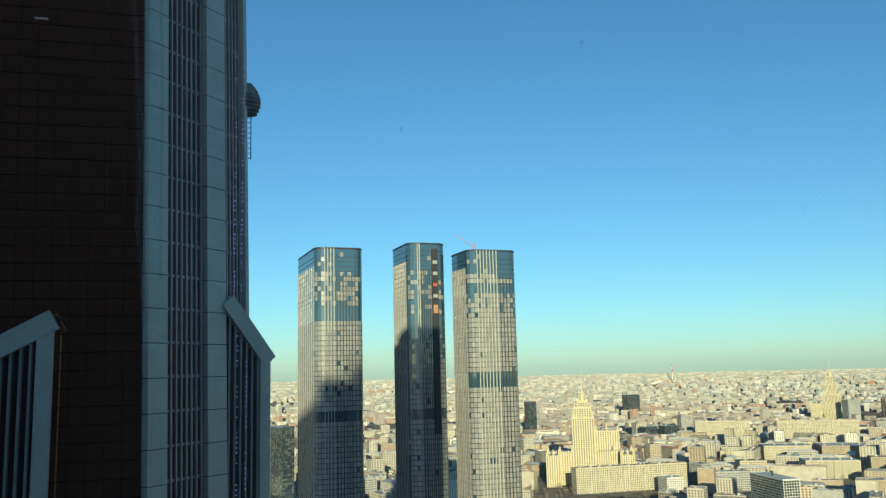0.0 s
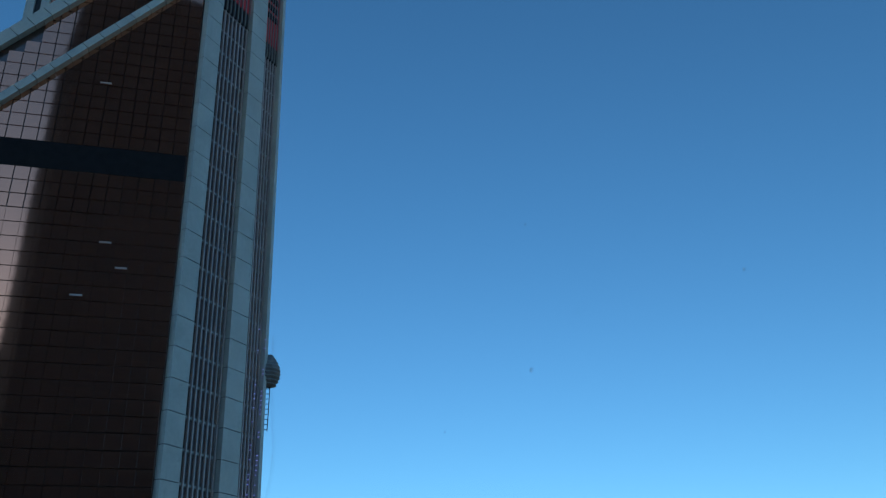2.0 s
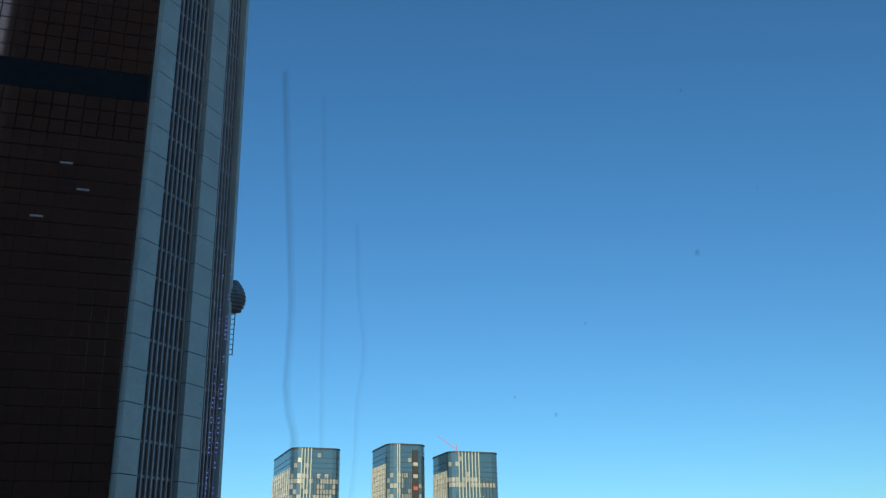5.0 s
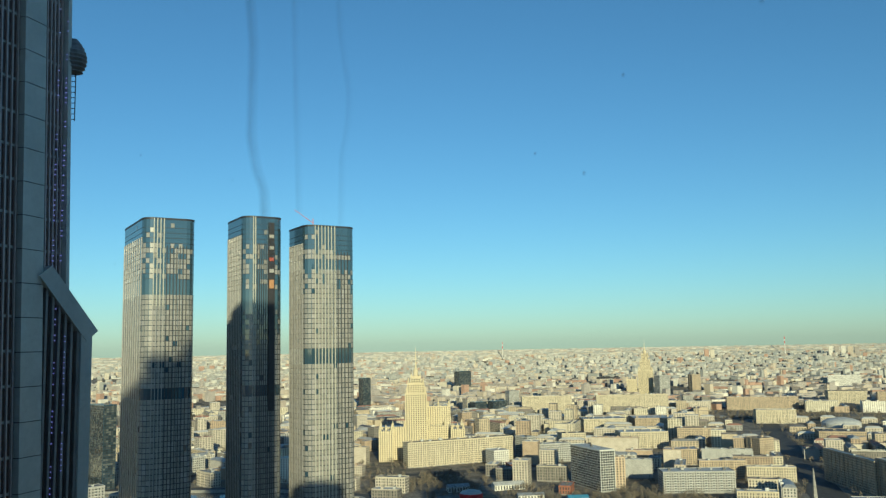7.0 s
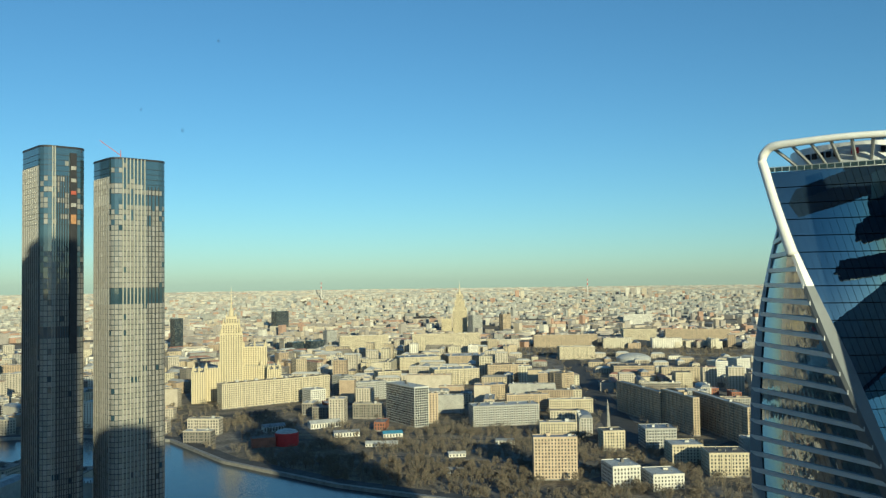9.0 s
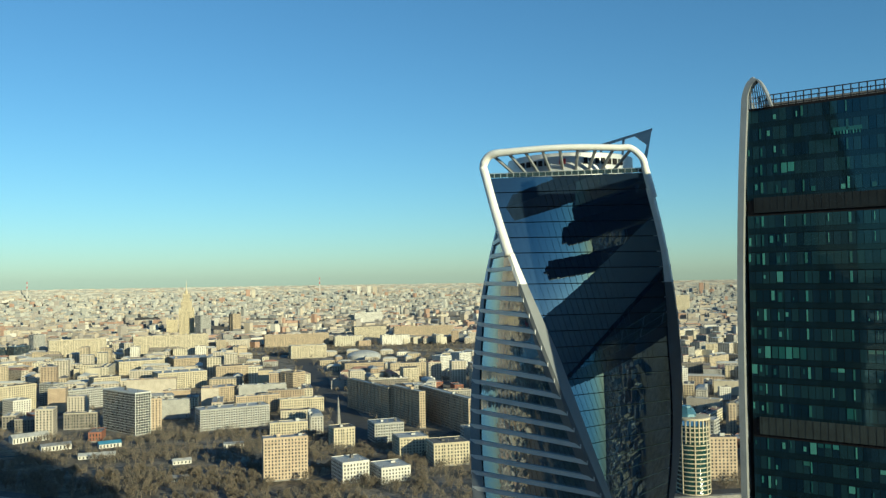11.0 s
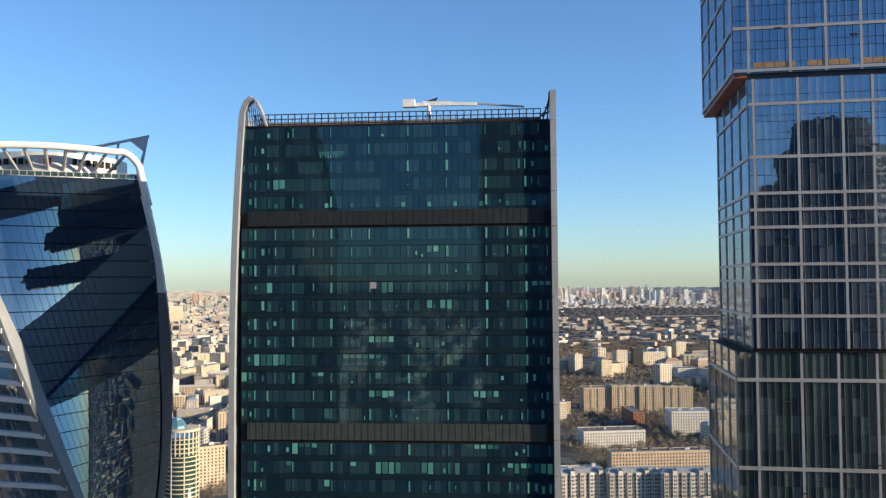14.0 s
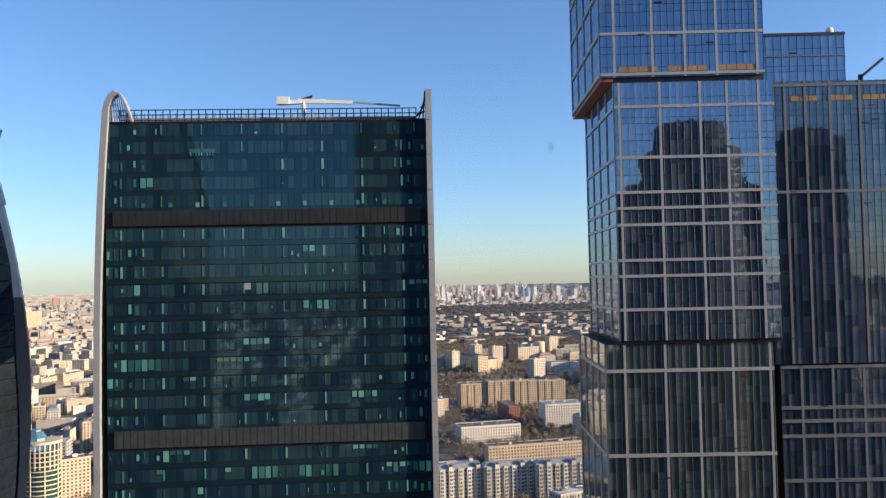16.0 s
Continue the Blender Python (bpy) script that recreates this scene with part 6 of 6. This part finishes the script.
MIDRIVER = [((a[0] + b[0]) / 2, (a[1] + b[1]) / 2) for a, b in zip(LEFT_BANK, RIGHT_BANK)]
PARKS = [((66, 1312), 75), ((140, 1250), 60), ((1850, 150), 110), ((2200, 330), 140), ((330, 860), 250), ((250, 980), 140), ((560, 690), 130), ((470, 900), 100), ((690, 560), 90), ((420, 1080), 70), ((200, 1150), 90), ((150, 1330), 45), ((1700, 430), 160), ((1010, 130), 120), ((1250, 130), 150), ((1520, 230), 130), ((870, 220), 90), ((1500, 60), 90), ((2600, 330), 330), ((2500, -200), 260), ((-60, 1500), 60)]
LANES = [[(150, 1130), (420, 1020)], [(230, 1000), (480, 800)], [(560, 900), (1130, 2200)], [(-40, 1330), (760, 1500)], [(420, 760), (1250, 1120)], [(900, 500), (2300, 420)], [(1300, 900), (1500, -300)]]


def far_bank(x, y, d0, d1):
    d, az = math.hypot(x, y), math.degrees(math.atan2(-x, y))
    return -47 < az < -23.5 and d0 < d < d1


def free(x, y, reach):
    if far_bank(x, y, 2290, 2570):
        return False
    if near_line(x, y, MIDRIVER, 82 + reach):
        return False
    if any(math.hypot(x - p[0], y - p[1]) < r for p, r in PARKS):
        return False
    if any(near_line(x, y, ln, 20 + reach * 0.7) for ln in LANES):
        return False
    return not any(math.hypot(x - cx, y - cy) < r + reach for cx, cy, r in TAKEN)


def plain_house(kind, rng):
    """A lighter house for the joined quarters: walls, cornice, roof with huts, windows in pairs; all four-sided faces."""
    st, L, W, H = kind
    q = Mesh()
    q.box(0, L, 0, W, 0, H, M_TINTWALL)
    q.box(-0.4, L + 0.4, -0.4, W + 0.4, H - 1.1, H - 0.3, M_TINTWALL)
    if H < 26:
        q.solid([(-0.4, -0.4, H - 0.3), (L + 0.4, -0.4, H - 0.3), (L + 0.4, W + 0.4, H - 0.3), (-0.4, W + 0.4, H - 0.3)],
                [(W * 0.4, W * 0.42, H + W * 0.2), (L - W * 0.4, W * 0.42, H + W * 0.2), (L - W * 0.4, W * 0.58, H + W * 0.2), (W * 0.4, W * 0.58, H + W * 0.2)], M_TINTROOF)
    else:
        q.box(0.5, L - 0.5, 0.5, W - 0.5, H, H + 0.3, M_TINTROOF)
    if L > 40:
        for x0, x1, dep, hh in ((0.3, W * 0.8, L * 0.32, H - 0.6), (L - W * 0.8, L - 0.3, L * 0.26, H * 0.8)):
            q.box(x0, x1, W, W + dep, 0, hh, M_TINTWALL, M_TINTROOF)
        q.box(L * 0.4, L * 0.55, W, W + 7, 0, 5, M_TINTWALL, M_TINTROOF)
    for k in range(max(1, int(L / 16))):
        x = rng.uniform(2, max(3, L - 7))
        q.box(x, x + rng.uniform(2, 6), W * 0.3, W * 0.3 + 4, H, H + rng.uniform(1.5, 3.5), M_TINTWALL, M_TINTROOF)
    fl = max(2, int(H / 3.3))
    for p, u, o, ln in (((0, 0), Vector((1, 0)), Vector((0, -1)), L), ((0, W), Vector((0, -1)), Vector((-1, 0)), W), ((L, 0), Vector((0, 1)), Vector((1, 0)), W), ((L, W), Vector((-1, 0)), Vector((0, 1)), L)):
        n = max(1, int(ln / 5.2))
        for f in range(fl):
            for k in range(n):
                s = (k + 0.25) * ln / n
                quad_on(q, p, u, o, s, s + ln / n * 0.5, f * 3.3 + 1.2, f * 3.3 + 2.7, 0.06, M_WIN)
    return q


def city_houses():
    rng = random.Random(21)
    seeds = [(rng.uniform(-1200, 3200), rng.uniform(-1500, 3200), rng.choice((-24, -10, 8, 20, -35, 35))) for _ in range(26)]
    spots = []
    x = -1300.0
    while x < 3000:
        y = -1400.0
        while y < 3000:
            px, py = x + rng.uniform(-14, 14), y + rng.uniform(-14, 14)
            d, az = math.hypot(px, py), math.degrees(math.atan2(-px, py))
            if 690 < d < 2700 and -111 < az < 36 and rng.random() < (0.93 if az > -68 else 0.6):
                k = rng.randrange(len(KINDS))
                L, W = KINDS[k][1:3]
                if far_bank(px, py, 1800, 2300):
                    k, skip = 9, rng.random() < 0.35
                    L, W = KINDS[k][1:3]
                else:
                    skip = False
                if not skip and free(px, py, L * 0.36):
                    ang = min(seeds, key=lambda s: (s[0] - px) ** 2 + (s[1] - py) ** 2)[2] + rng.choice((0, 0, 90, 180, 270))
                    if az < -60:
                        ang = ang % 45 * 0.5 - 62 + rng.choice((0, 0, 0, 90))
                    a = radians(ang)
                    spots.append((d, k, px - math.cos(a) * L / 2 + math.sin(a) * W / 2, py - math.sin(a) * L / 2 - math.cos(a) * W / 2, ang))
                    TAKEN.append((px, py, L * 0.34))
            y += 62
        x += 62
    spots.sort()
    used = [False] * len(KINDS)
    for d, k, x, y, ang in spots[:300]:
        if used[k]:
            copy_thing(KINDS[k][0], place(x, y, ang))
        else:
            KINDS[k][0].matrix_basis = place(x, y, ang)
            used[k] = True
    plain = []
    for k, kind in enumerate(ROWS):
        q = plain_house(kind, random.Random(k))
        idx = {M_TINTWALL: 0, M_TINTROOF: 1, M_WIN: 2}
        quads = [fc for fc in q.f if len(fc) == 4]
        plain.append((np.array(q.v, dtype=np.float64), np.array(quads, dtype=np.int32), np.array([idx[q.mats[m]] for m, fc in zip(q.m, q.f) if len(fc) == 4], dtype=np.int32)))
    vs, fs, ms, ts, base = [], [], [], [], 0
    for d, k, x, y, ang in spots[300:]:
        v, f, m = plain[k]
        w = np.array(place(x, y, ang))
        vs.append(v @ w[:3, :3].T + w[:3, 3])
        fs.append(f + base)
        ms.append(m)
        ts.append(np.full(len(v), rng.random()))
        base += len(v)
    me = bpy.data.meshes.new("city_quarters")
    v, f, m, t = np.concatenate(vs), np.concatenate(fs), np.concatenate(ms), np.concatenate(ts)
    me.vertices.add(len(v))
    me.vertices.foreach_set("co", v.ravel())
    me.loops.add(f.size)
    me.loops.foreach_set("vertex_index", f.ravel())
    me.polygons.add(len(f))
    me.polygons.foreach_set("loop_start", np.arange(len(f), dtype=np.int32) * 4)
    for q in (M_TINTWALL, M_TINTROOF, M_WIN):
        me.materials.append(q)
    me.polygons.foreach_set("material_index", m)
    at_ = me.attributes.new("tint", "FLOAT", "POINT")
    at_.data.foreach_set("value", t)
    me.polygons.foreach_set("use_smooth", np.zeros(len(f), dtype=bool))
    me.update(calc_edges=True)
    me.validate()
    tagged(new("city_quarters", me), "pale apartment houses of the middle city, past counting", "houses", kind="stuff")


city_houses()


# ---- the distant city, past counting ----
def distant_city():
    rng = random.Random(77)
    q = Mesh()
    wm, rm = q.slot(M_FAR), q.slot(M_FARROOF)

    def far_block(x, y, ang, L, W, H, wm=wm):
        a = radians(ang)
        u, v = (math.cos(a), math.sin(a)), (-math.sin(a), math.cos(a))
        i = len(q.v)
        for z in (0, H):
            for s, t in ((-L / 2, -W / 2), (L / 2, -W / 2), (L / 2, W / 2), (-L / 2, W / 2)):
                q.v.append(settle(x + u[0] * s + v[0] * t, y + u[1] * s + v[1] * t, z)[0])
        for k in range(4):
            j = (k + 1) % 4
            q.f.append((i + k, i + j, i + 4 + j, i + 4 + k))
            q.m.append(wm)
        i = len(q.v)
        q.v.extend((x_, y_, z_ + 0.05) for x_, y_, z_ in q.v[i - 4:i])
        q.f.append((i, i + 1, i + 2, i + 3))
        q.m.append(rm)
    d = 2650.0
    while d < 22000:
        az = 37.0
        stepd = 34 + d * 0.008
        while az > -113:
            dd = d + rng.uniform(-0.5, 0.5) * stepd
            aa = az + rng.uniform(-0.4, 0.4) * math.degrees(70 / d)
            x, y = -math.sin(radians(aa)) * dd, math.cos(radians(aa)) * dd
            wood = (aa < -74 and 4600 < dd < 6300 and noise.noise((x / 900, y / 900, 0)) > -0.25) or noise.noise((x / 600, y / 600, 5)) > 0.42
            if not wood and rng.random() < (0.36 if aa < -66 and dd < 5200 else 0.9) and not any(math.hypot(x - c[0], y - c[1]) < c[2] + 20 for c in FARTAKEN):
                t = rng.random()
                ang = round(noise.noise((x / 1500, y / 1500, 9)) * 3) * 12 + rng.choice((0, 90) if aa > -50 else (0, 0, 0, 90)) + rng.uniform(-4, 4) + (aa + 45 if aa > -50 else -42)
                if t < 0.84:
                    L, W, H = rng.uniform(22, 78), rng.uniform(11, 17), rng.uniform(9, 23)
                elif t < 0.93:
                    L, W, H = rng.uniform(16, 34), rng.uniform(14, 22), rng.uniform(26, 44)
                else:
                    L, W, H = rng.uniform(45, 110), rng.uniform(30, 55), rng.uniform(8, 14)
                if dd > 7000 and rng.random() < (0.4 if aa < -70 else 0.12):
                    L, W, H = rng.uniform(22, 55), rng.uniform(16, 26), rng.uniform(20, 52)
                if aa < -66 and dd < 6500:
                    L, H = L * 0.75, H * 0.75
                if dd > 12000:
                    L, W, H = L * 2.2, W * 1.6, rng.uniform(14, 34)
                # past 4500 m most walls leave the warm tones, greyed as haze would
                far_block(x, y, ang, L, W, H, wm if dd < 4500 or rng.random() < 0.3 else q.slot(M_FARPALE if aa < -68 else M_FARHAZE))
                if dd < 7000 and rng.random() < 0.45:
                    far_block(x + rng.uniform(-8, 8), y + rng.uniform(-8, 8), ang + 90, L * 0.6, W, H * rng.uniform(0.7, 1.2))
            az -= math.degrees((44 + min(d, 12000) * 0.005) / d)
        d += stepd
    # the rest of the city, behind the window; half its walls paled like bright haze
    d = 720.0
    while d < 15000:
        az = -114.0
        while az > -322:
            if rng.random() < 0.8:
                p = at(az + rng.uniform(-1, 1), d + rng.uniform(-30, 30))
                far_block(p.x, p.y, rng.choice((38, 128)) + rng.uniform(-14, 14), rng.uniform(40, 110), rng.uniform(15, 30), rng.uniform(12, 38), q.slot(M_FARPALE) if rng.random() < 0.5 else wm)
            az -= math.degrees((125 if d < 5000 else 240) / d)
        d += 75 + d * 0.02
    for az, d, w, h, n in ((-31.5, 9500, 40, 110, 4), (-32.6, 9500, 45, 105, 2), (-84.3, 7600, 38, 120, 3), (-81.7, 8200, 40, 95, 3), (-24.2, 9000, 40, 100, 2), (-87.0, 7900, 40, 90, 3), (-54.2, 8500, 40, 110, 2)):
        for k in range(n):
            p = at(az - 0.35 * k, d)
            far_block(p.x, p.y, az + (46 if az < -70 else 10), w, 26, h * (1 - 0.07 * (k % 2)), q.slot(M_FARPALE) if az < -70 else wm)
    for k in range(140):
        az, d = rng.uniform(-73, -100), rng.uniform(7600, 13000)
        p = at(az, d)
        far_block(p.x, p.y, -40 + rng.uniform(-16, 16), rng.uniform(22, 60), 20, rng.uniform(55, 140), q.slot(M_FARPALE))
    return tagged(new("distant_city", q.data("distant_city")), "countless far city blocks out to the horizon, haze put into their colour", "city", kind="stuff")


FARTAKEN = [t for t in TAKEN if math.hypot(t[0], t[1]) > 2300]
distant_city()


# ---- trees, bare in early spring ----
def tree_meshes(seed, h):
    rng = random.Random(seed)
    t, c = Mesh(), Mesh()
    t.rod([(0, 0, 0), (0.1, 0, h * 0.3), (rng.uniform(-.4, .4), rng.uniform(-.4, .4), h * 0.62)], [0.32, 0.24, 0.1], M_TRUNK, 6)
    for k in range(6):
        a = 2 * math.pi * k / 6 + rng.uniform(-0.4, 0.4)
        z0 = h * rng.uniform(0.28, 0.5)
        r = h * rng.uniform(0.18, 0.3)
        z1 = z0 + h * rng.uniform(0.18, 0.36)
        t.rod([(0, 0, z0), (math.cos(a) * r * 0.5, math.sin(a) * r * 0.5, z0 + (z1 - z0) * 0.45), (math.cos(a) * r, math.sin(a) * r, z1)], [0.15, 0.1, 0.04], M_TRUNK, 4)
    for k in range(320):
        a, u = rng.uniform(0, 2 * math.pi), rng.uniform(-1, 1)
        rr = rng.uniform(0.35, 1.0) ** 0.6
        p = Vector((math.cos(a) * math.sqrt(1 - u * u) * h * 0.30 * rr, math.sin(a) * math.sqrt(1 - u * u) * h * 0.30 * rr, h * 0.66 + u * h * 0.32 * rr))
        d = Vector((p.x, p.y, (p.z - h * 0.35) * 0.8)).normalized() + Vector((rng.uniform(-.4, .4), rng.uniform(-.4, .4), rng.uniform(-.2, .4)))
        s = d.cross(Vector((rng.uniform(-1, 1), rng.uniform(-1, 1), rng.uniform(-1, 1)))).normalized() * h * 0.008
        e = p + d.normalized() * h * rng.uniform(0.08, 0.16)
        c.face([p - s, p + s, e + s * 1.6, e - s * 1.2], M_TWIG)
    return t.data("trunk"), c.data("crown")


TREES = [tree_meshes(300 + k, 7.0 + 1.3 * k) for k in range(5)]


def plant():
    rng = random.Random(12)
    placed = 0
    stuff = Mesh()
    slot = stuff.slot(M_TWIG)
    for (cx, cy), r in PARKS:
        n = int(r * r * math.pi / 95)
        for _ in range(n):
            a, rr = rng.uniform(0, 2 * math.pi), r * math.sqrt(rng.random())
            x, y = cx + math.cos(a) * rr, cy + math.sin(a) * rr
            if near_line(x, y, MIDRIVER, 92) or any(math.hypot(x - t[0], y - t[1]) < t[2] * 0.95 for t in TAKEN) or any(near_line(x, y, ln, 16) for ln in LANES):
                continue
            if noise.noise((x / 45, y / 45, 2)) > 0.28:
                continue
            k = rng.randrange(5)
            if placed < 290 and math.hypot(x, y) < 980:
                top = thing("bare_tree", "bare brown tree in early spring", "tree", pose(x, y, 0, 0, 0, rng.uniform(0, 360)), group="park trees")
                part("trunk", TREES[k][0], top)
                part("crown", TREES[k][1], top, "cloud of bare brown twigs")
                placed += 1
            else:
                tree_stuff(stuff, slot, rng, x, y, rng.uniform(7, 12))
    for i in range(1100):
        az, d = rng.uniform(-47, -23.5), rng.choice((rng.uniform(2400, 2540), rng.uniform(2310, 2335)))
        tree_stuff(stuff, slot, rng, -math.sin(radians(az)) * d, math.cos(radians(az)) * d, rng.uniform(6, 11))
    for i in range(14500):
        az, d = rng.uniform(36 if i < 8500 else -66, -111 if i < 8500 else -96), rng.uniform(720, 2600)
        x, y = -math.sin(radians(az)) * d, math.cos(radians(az)) * d
        if near_line(x, y, MIDRIVER, 90) or any(math.hypot(x - t[0], y - t[1]) < t[2] * 0.75 for t in TAKEN) or any(near_line(x, y, ln, 14) for ln in LANES):
            continue
        tree_stuff(stuff, slot, rng, x, y, rng.uniform(8, 15))
    tagged(new("bare_trees", stuff.data("bare_trees")), "bare brown street and park trees, past counting", "trees", kind="stuff")


def tree_stuff(q, slot, rng, x, y, h):
    (px, py, pz), s = settle(x, y)
    h *= s
    n = 76 if math.hypot(x, y) < 1250 else 30
    for k in range(n):
        a, u = rng.uniform(0, 2 * math.pi), rng.uniform(-1, 1)
        rr = rng.uniform(0.3, 1.0)
        m = math.sqrt(1 - u * u)
        cx, cy, cz = px + math.cos(a) * m * h * 0.36 * rr, py + math.sin(a) * m * h * 0.36 * rr, pz + h * 0.55 + u * h * 0.4 * rr
        e = h * rng.uniform(0.035, 0.085) * (1.0 if n > 50 else 1.75)
        i = len(q.v)
        b = rng.uniform(0, 6.28)
        q.v.extend(((cx - math.cos(b) * e * .5, cy - math.sin(b) * e * .5, cz - e * 0.5), (cx + math.cos(b) * e * .5, cy + math.sin(b) * e * .5, cz - e * 0.3), (cx + rng.uniform(-e, e), cy + rng.uniform(-e, e), cz + e)))
        q.f.append((i, i + 1, i + 2))
        q.m.append(slot)
    i = len(q.v)
    q.v.extend(((px - 0.3, py, pz), (px + 0.3, py, pz), (px, py, pz + h * 0.7)))
    q.f.append((i, i + 1, i + 2))
    q.m.append(slot)


plant()


def far_woods():
    rng = random.Random(31)
    q = Mesh()
    slot = q.slot(M_FARWOOD)
    for _ in range(16000):
        if rng.random() < 0.55:
            az, d = rng.uniform(-73, -112), rng.uniform(2500, 7300)
        else:
            az, d = rng.uniform(36, -112), rng.uniform(2500, 9000)
        x, y = -math.sin(radians(az)) * d, math.cos(radians(az)) * d
        band = az < -73 and 4600 < d < 6300
        if not band and noise.noise((x / 400, y / 400, 5)) < (0.05 if az > -66 else -0.35):
            continue
        (px, py, pz), s = settle(x, y)
        w, h = rng.uniform(16, 40) * s, rng.uniform(2, 5) * s
        i = len(q.v)
        n = 6
        for j in range(n):
            a = 2 * math.pi * j / n
            r = w * rng.uniform(0.6, 1.1)
            q.v.append((px + math.cos(a) * r, py + math.sin(a) * r, pz))
        for j in range(n):
            a = 2 * math.pi * j / n + 0.4
            r = w * rng.uniform(0.35, 0.7)
            q.v.append((px + math.cos(a) * r, py + math.sin(a) * r, pz + h * rng.uniform(0.7, 1.1)))
        for j in range(n):
            jj = (j + 1) % n
            q.f.append((i + j, i + jj, i + n + jj, i + n + j))
            q.m.append(slot)
        q.f.append(tuple(i + n + j for j in range(n)))
        q.m.append(slot)
    tagged(new("far_woods", q.data("far_woods")), "brown leafless woods in the far city", "woods", kind="stuff")


far_woods()


# ---- the window pane and the dirt on it ----
def pane_material():
    m = bpy.data.materials.new("tinted_window_glass")
    m.use_nodes = True
    n, l = m.node_tree.nodes, m.node_tree.links
    n.remove(n["Principled BSDF"])
    t, g, mx = n.new("ShaderNodeBsdfTransparent"), n.new("ShaderNodeBsdfGlossy"), n.new("ShaderNodeMixShader")
    t.inputs["Color"].default_value = (0.86, 0.985, 0.95, 1)
    g.inputs["Roughness"].default_value = 0.02
    mx.inputs[0].default_value = 0.03
    l.new(t.outputs[0], mx.inputs[1])
    l.new(g.outputs[0], mx.inputs[2])
    l.new(mx.outputs[0], n["Material Output"].inputs["Surface"])
    return m


def dirt_material(name, strength):
    m = bpy.data.materials.new(name)
    m.use_nodes = True
    n, l = m.node_tree.nodes, m.node_tree.links
    n.remove(n["Principled BSDF"])
    t, d, mx = n.new("ShaderNodeBsdfTransparent"), n.new("ShaderNodeBsdfTranslucent"), n.new("ShaderNodeMixShader")
    d.inputs["Color"].default_value = (0.30, 0.30, 0.30, 1)
    tex, mr, geo = n.new("ShaderNodeTexNoise"), n.new("ShaderNodeMapRange"), n.new("ShaderNodeNewGeometry")
    tex.inputs["Scale"].default_value = 160
    mr.inputs[3].default_value, mr.inputs[4].default_value = strength * 0.5, strength * 1.5
    l.new(geo.outputs["Position"], tex.inputs["Vector"])
    l.new(tex.outputs[0], mr.inputs[0])
    l.new(mr.outputs[0], mx.inputs[0])
    l.new(t.outputs[0], mx.inputs[1])
    l.new(d.outputs[0], mx.inputs[2])
    l.new(mx.outputs[0], n["Material Output"].inputs["Surface"])
    return m


M_PANE, M_DIRT, M_FAINT = pane_material(), dirt_material("grime", 0.08), dirt_material("faint_grime", 0.03)


def window_pane():
    q = Mesh()
    a, b = own_point(-4.99, 0), own_point(4.99, 0)
    q.face([(*a, FLOOR_Z), (*b, FLOOR_Z), (*b, CEIL_Z), (*a, CEIL_Z)], M_PANE)
    ob = tagged(new("window_1", q.data("window_1")), "large faintly green window pane with dirt streaks", "window", kind="structure")
    ob.visible_shadow = False

    def on(s, z, d=0.0015):
        p = own_point(s / 1000, d)
        return (*p, EYE + z / 1000)

    def streak(line, width, m_=M_DIRT):
        for grow in (1.0, 0.62, 0.3):
            st = Mesh()
            for (s0, z0), (s1, z1) in zip(line[:-1], line[1:]):
                w = width * grow / 2
                st.face([on(s0 - w, z0, 0.0015 + grow * 0.0004), on(s0 + w, z0, 0.0015 + grow * 0.0004), on(s1 + w, z1, 0.0015 + grow * 0.0004), on(s1 - w, z1, 0.0015 + grow * 0.0004)], m_)
            o = part("dirt_streak", st, ob, "grey run of dirt")
            o.visible_shadow = False
    streak([(-168, 100), (-166, 80), (-164, 62), (-162.6, 48), (-162.8, 38), (-163.0, 33), (-162, 28), (-160.4, 24), (-160, 18), (-158, 12)], 2.3)
    streak([(-156.3, 90), (-154.6, 60), (-154.3, 40), (-153.9, 28), (-153.7, 20)], 1.5, M_FAINT)
    streak([(-146.8, 60), (-146.1, 47), (-145.4, 42), (-144.6, 37.5), (-144.8, 33), (-145.9, 28), (-146.2, 18), (-147.4, 9), (-147.8, 1.5)], 1.4, M_FAINT)
    for s, z, r in ((-103.9, 33.0, 0.30), (-115.9, 24.4, 0.28), (-186.5, 32.7, 0.3), (-192, 14.5, 0.3), (-176.8, 56.3, 0.3), (-166.5, 26.3, 0.25), (-86.2, 63.4, 0.32), (-53.5, 45.2, 0.34), (-78.3, 46, 0.25),
                    (-109.4, 21.1, 0.36), (-156.3, 76.3, 0.3), (-87.1, 39.3, 0.45), (94, 2.6, 0.7), (252, 25.4, 1.2)):
        for grow in (1.0, 0.7, 0.45):
            sp = Mesh()
            rng = random.Random(int(s * 10))
            d = 0.0015 + grow * 0.0004
            sp.face([on(s + r * grow * rng.uniform(0.75, 1.1) * math.cos(t), z + r * grow * rng.uniform(0.9, 1.4) * math.sin(t), d) for t in (2 * math.pi * k / 10 for k in range(10))], M_DIRT)
            o = part("dirt_spot", sp, ob, "small grey dirt spot")
            o.visible_shadow = False


window_pane()
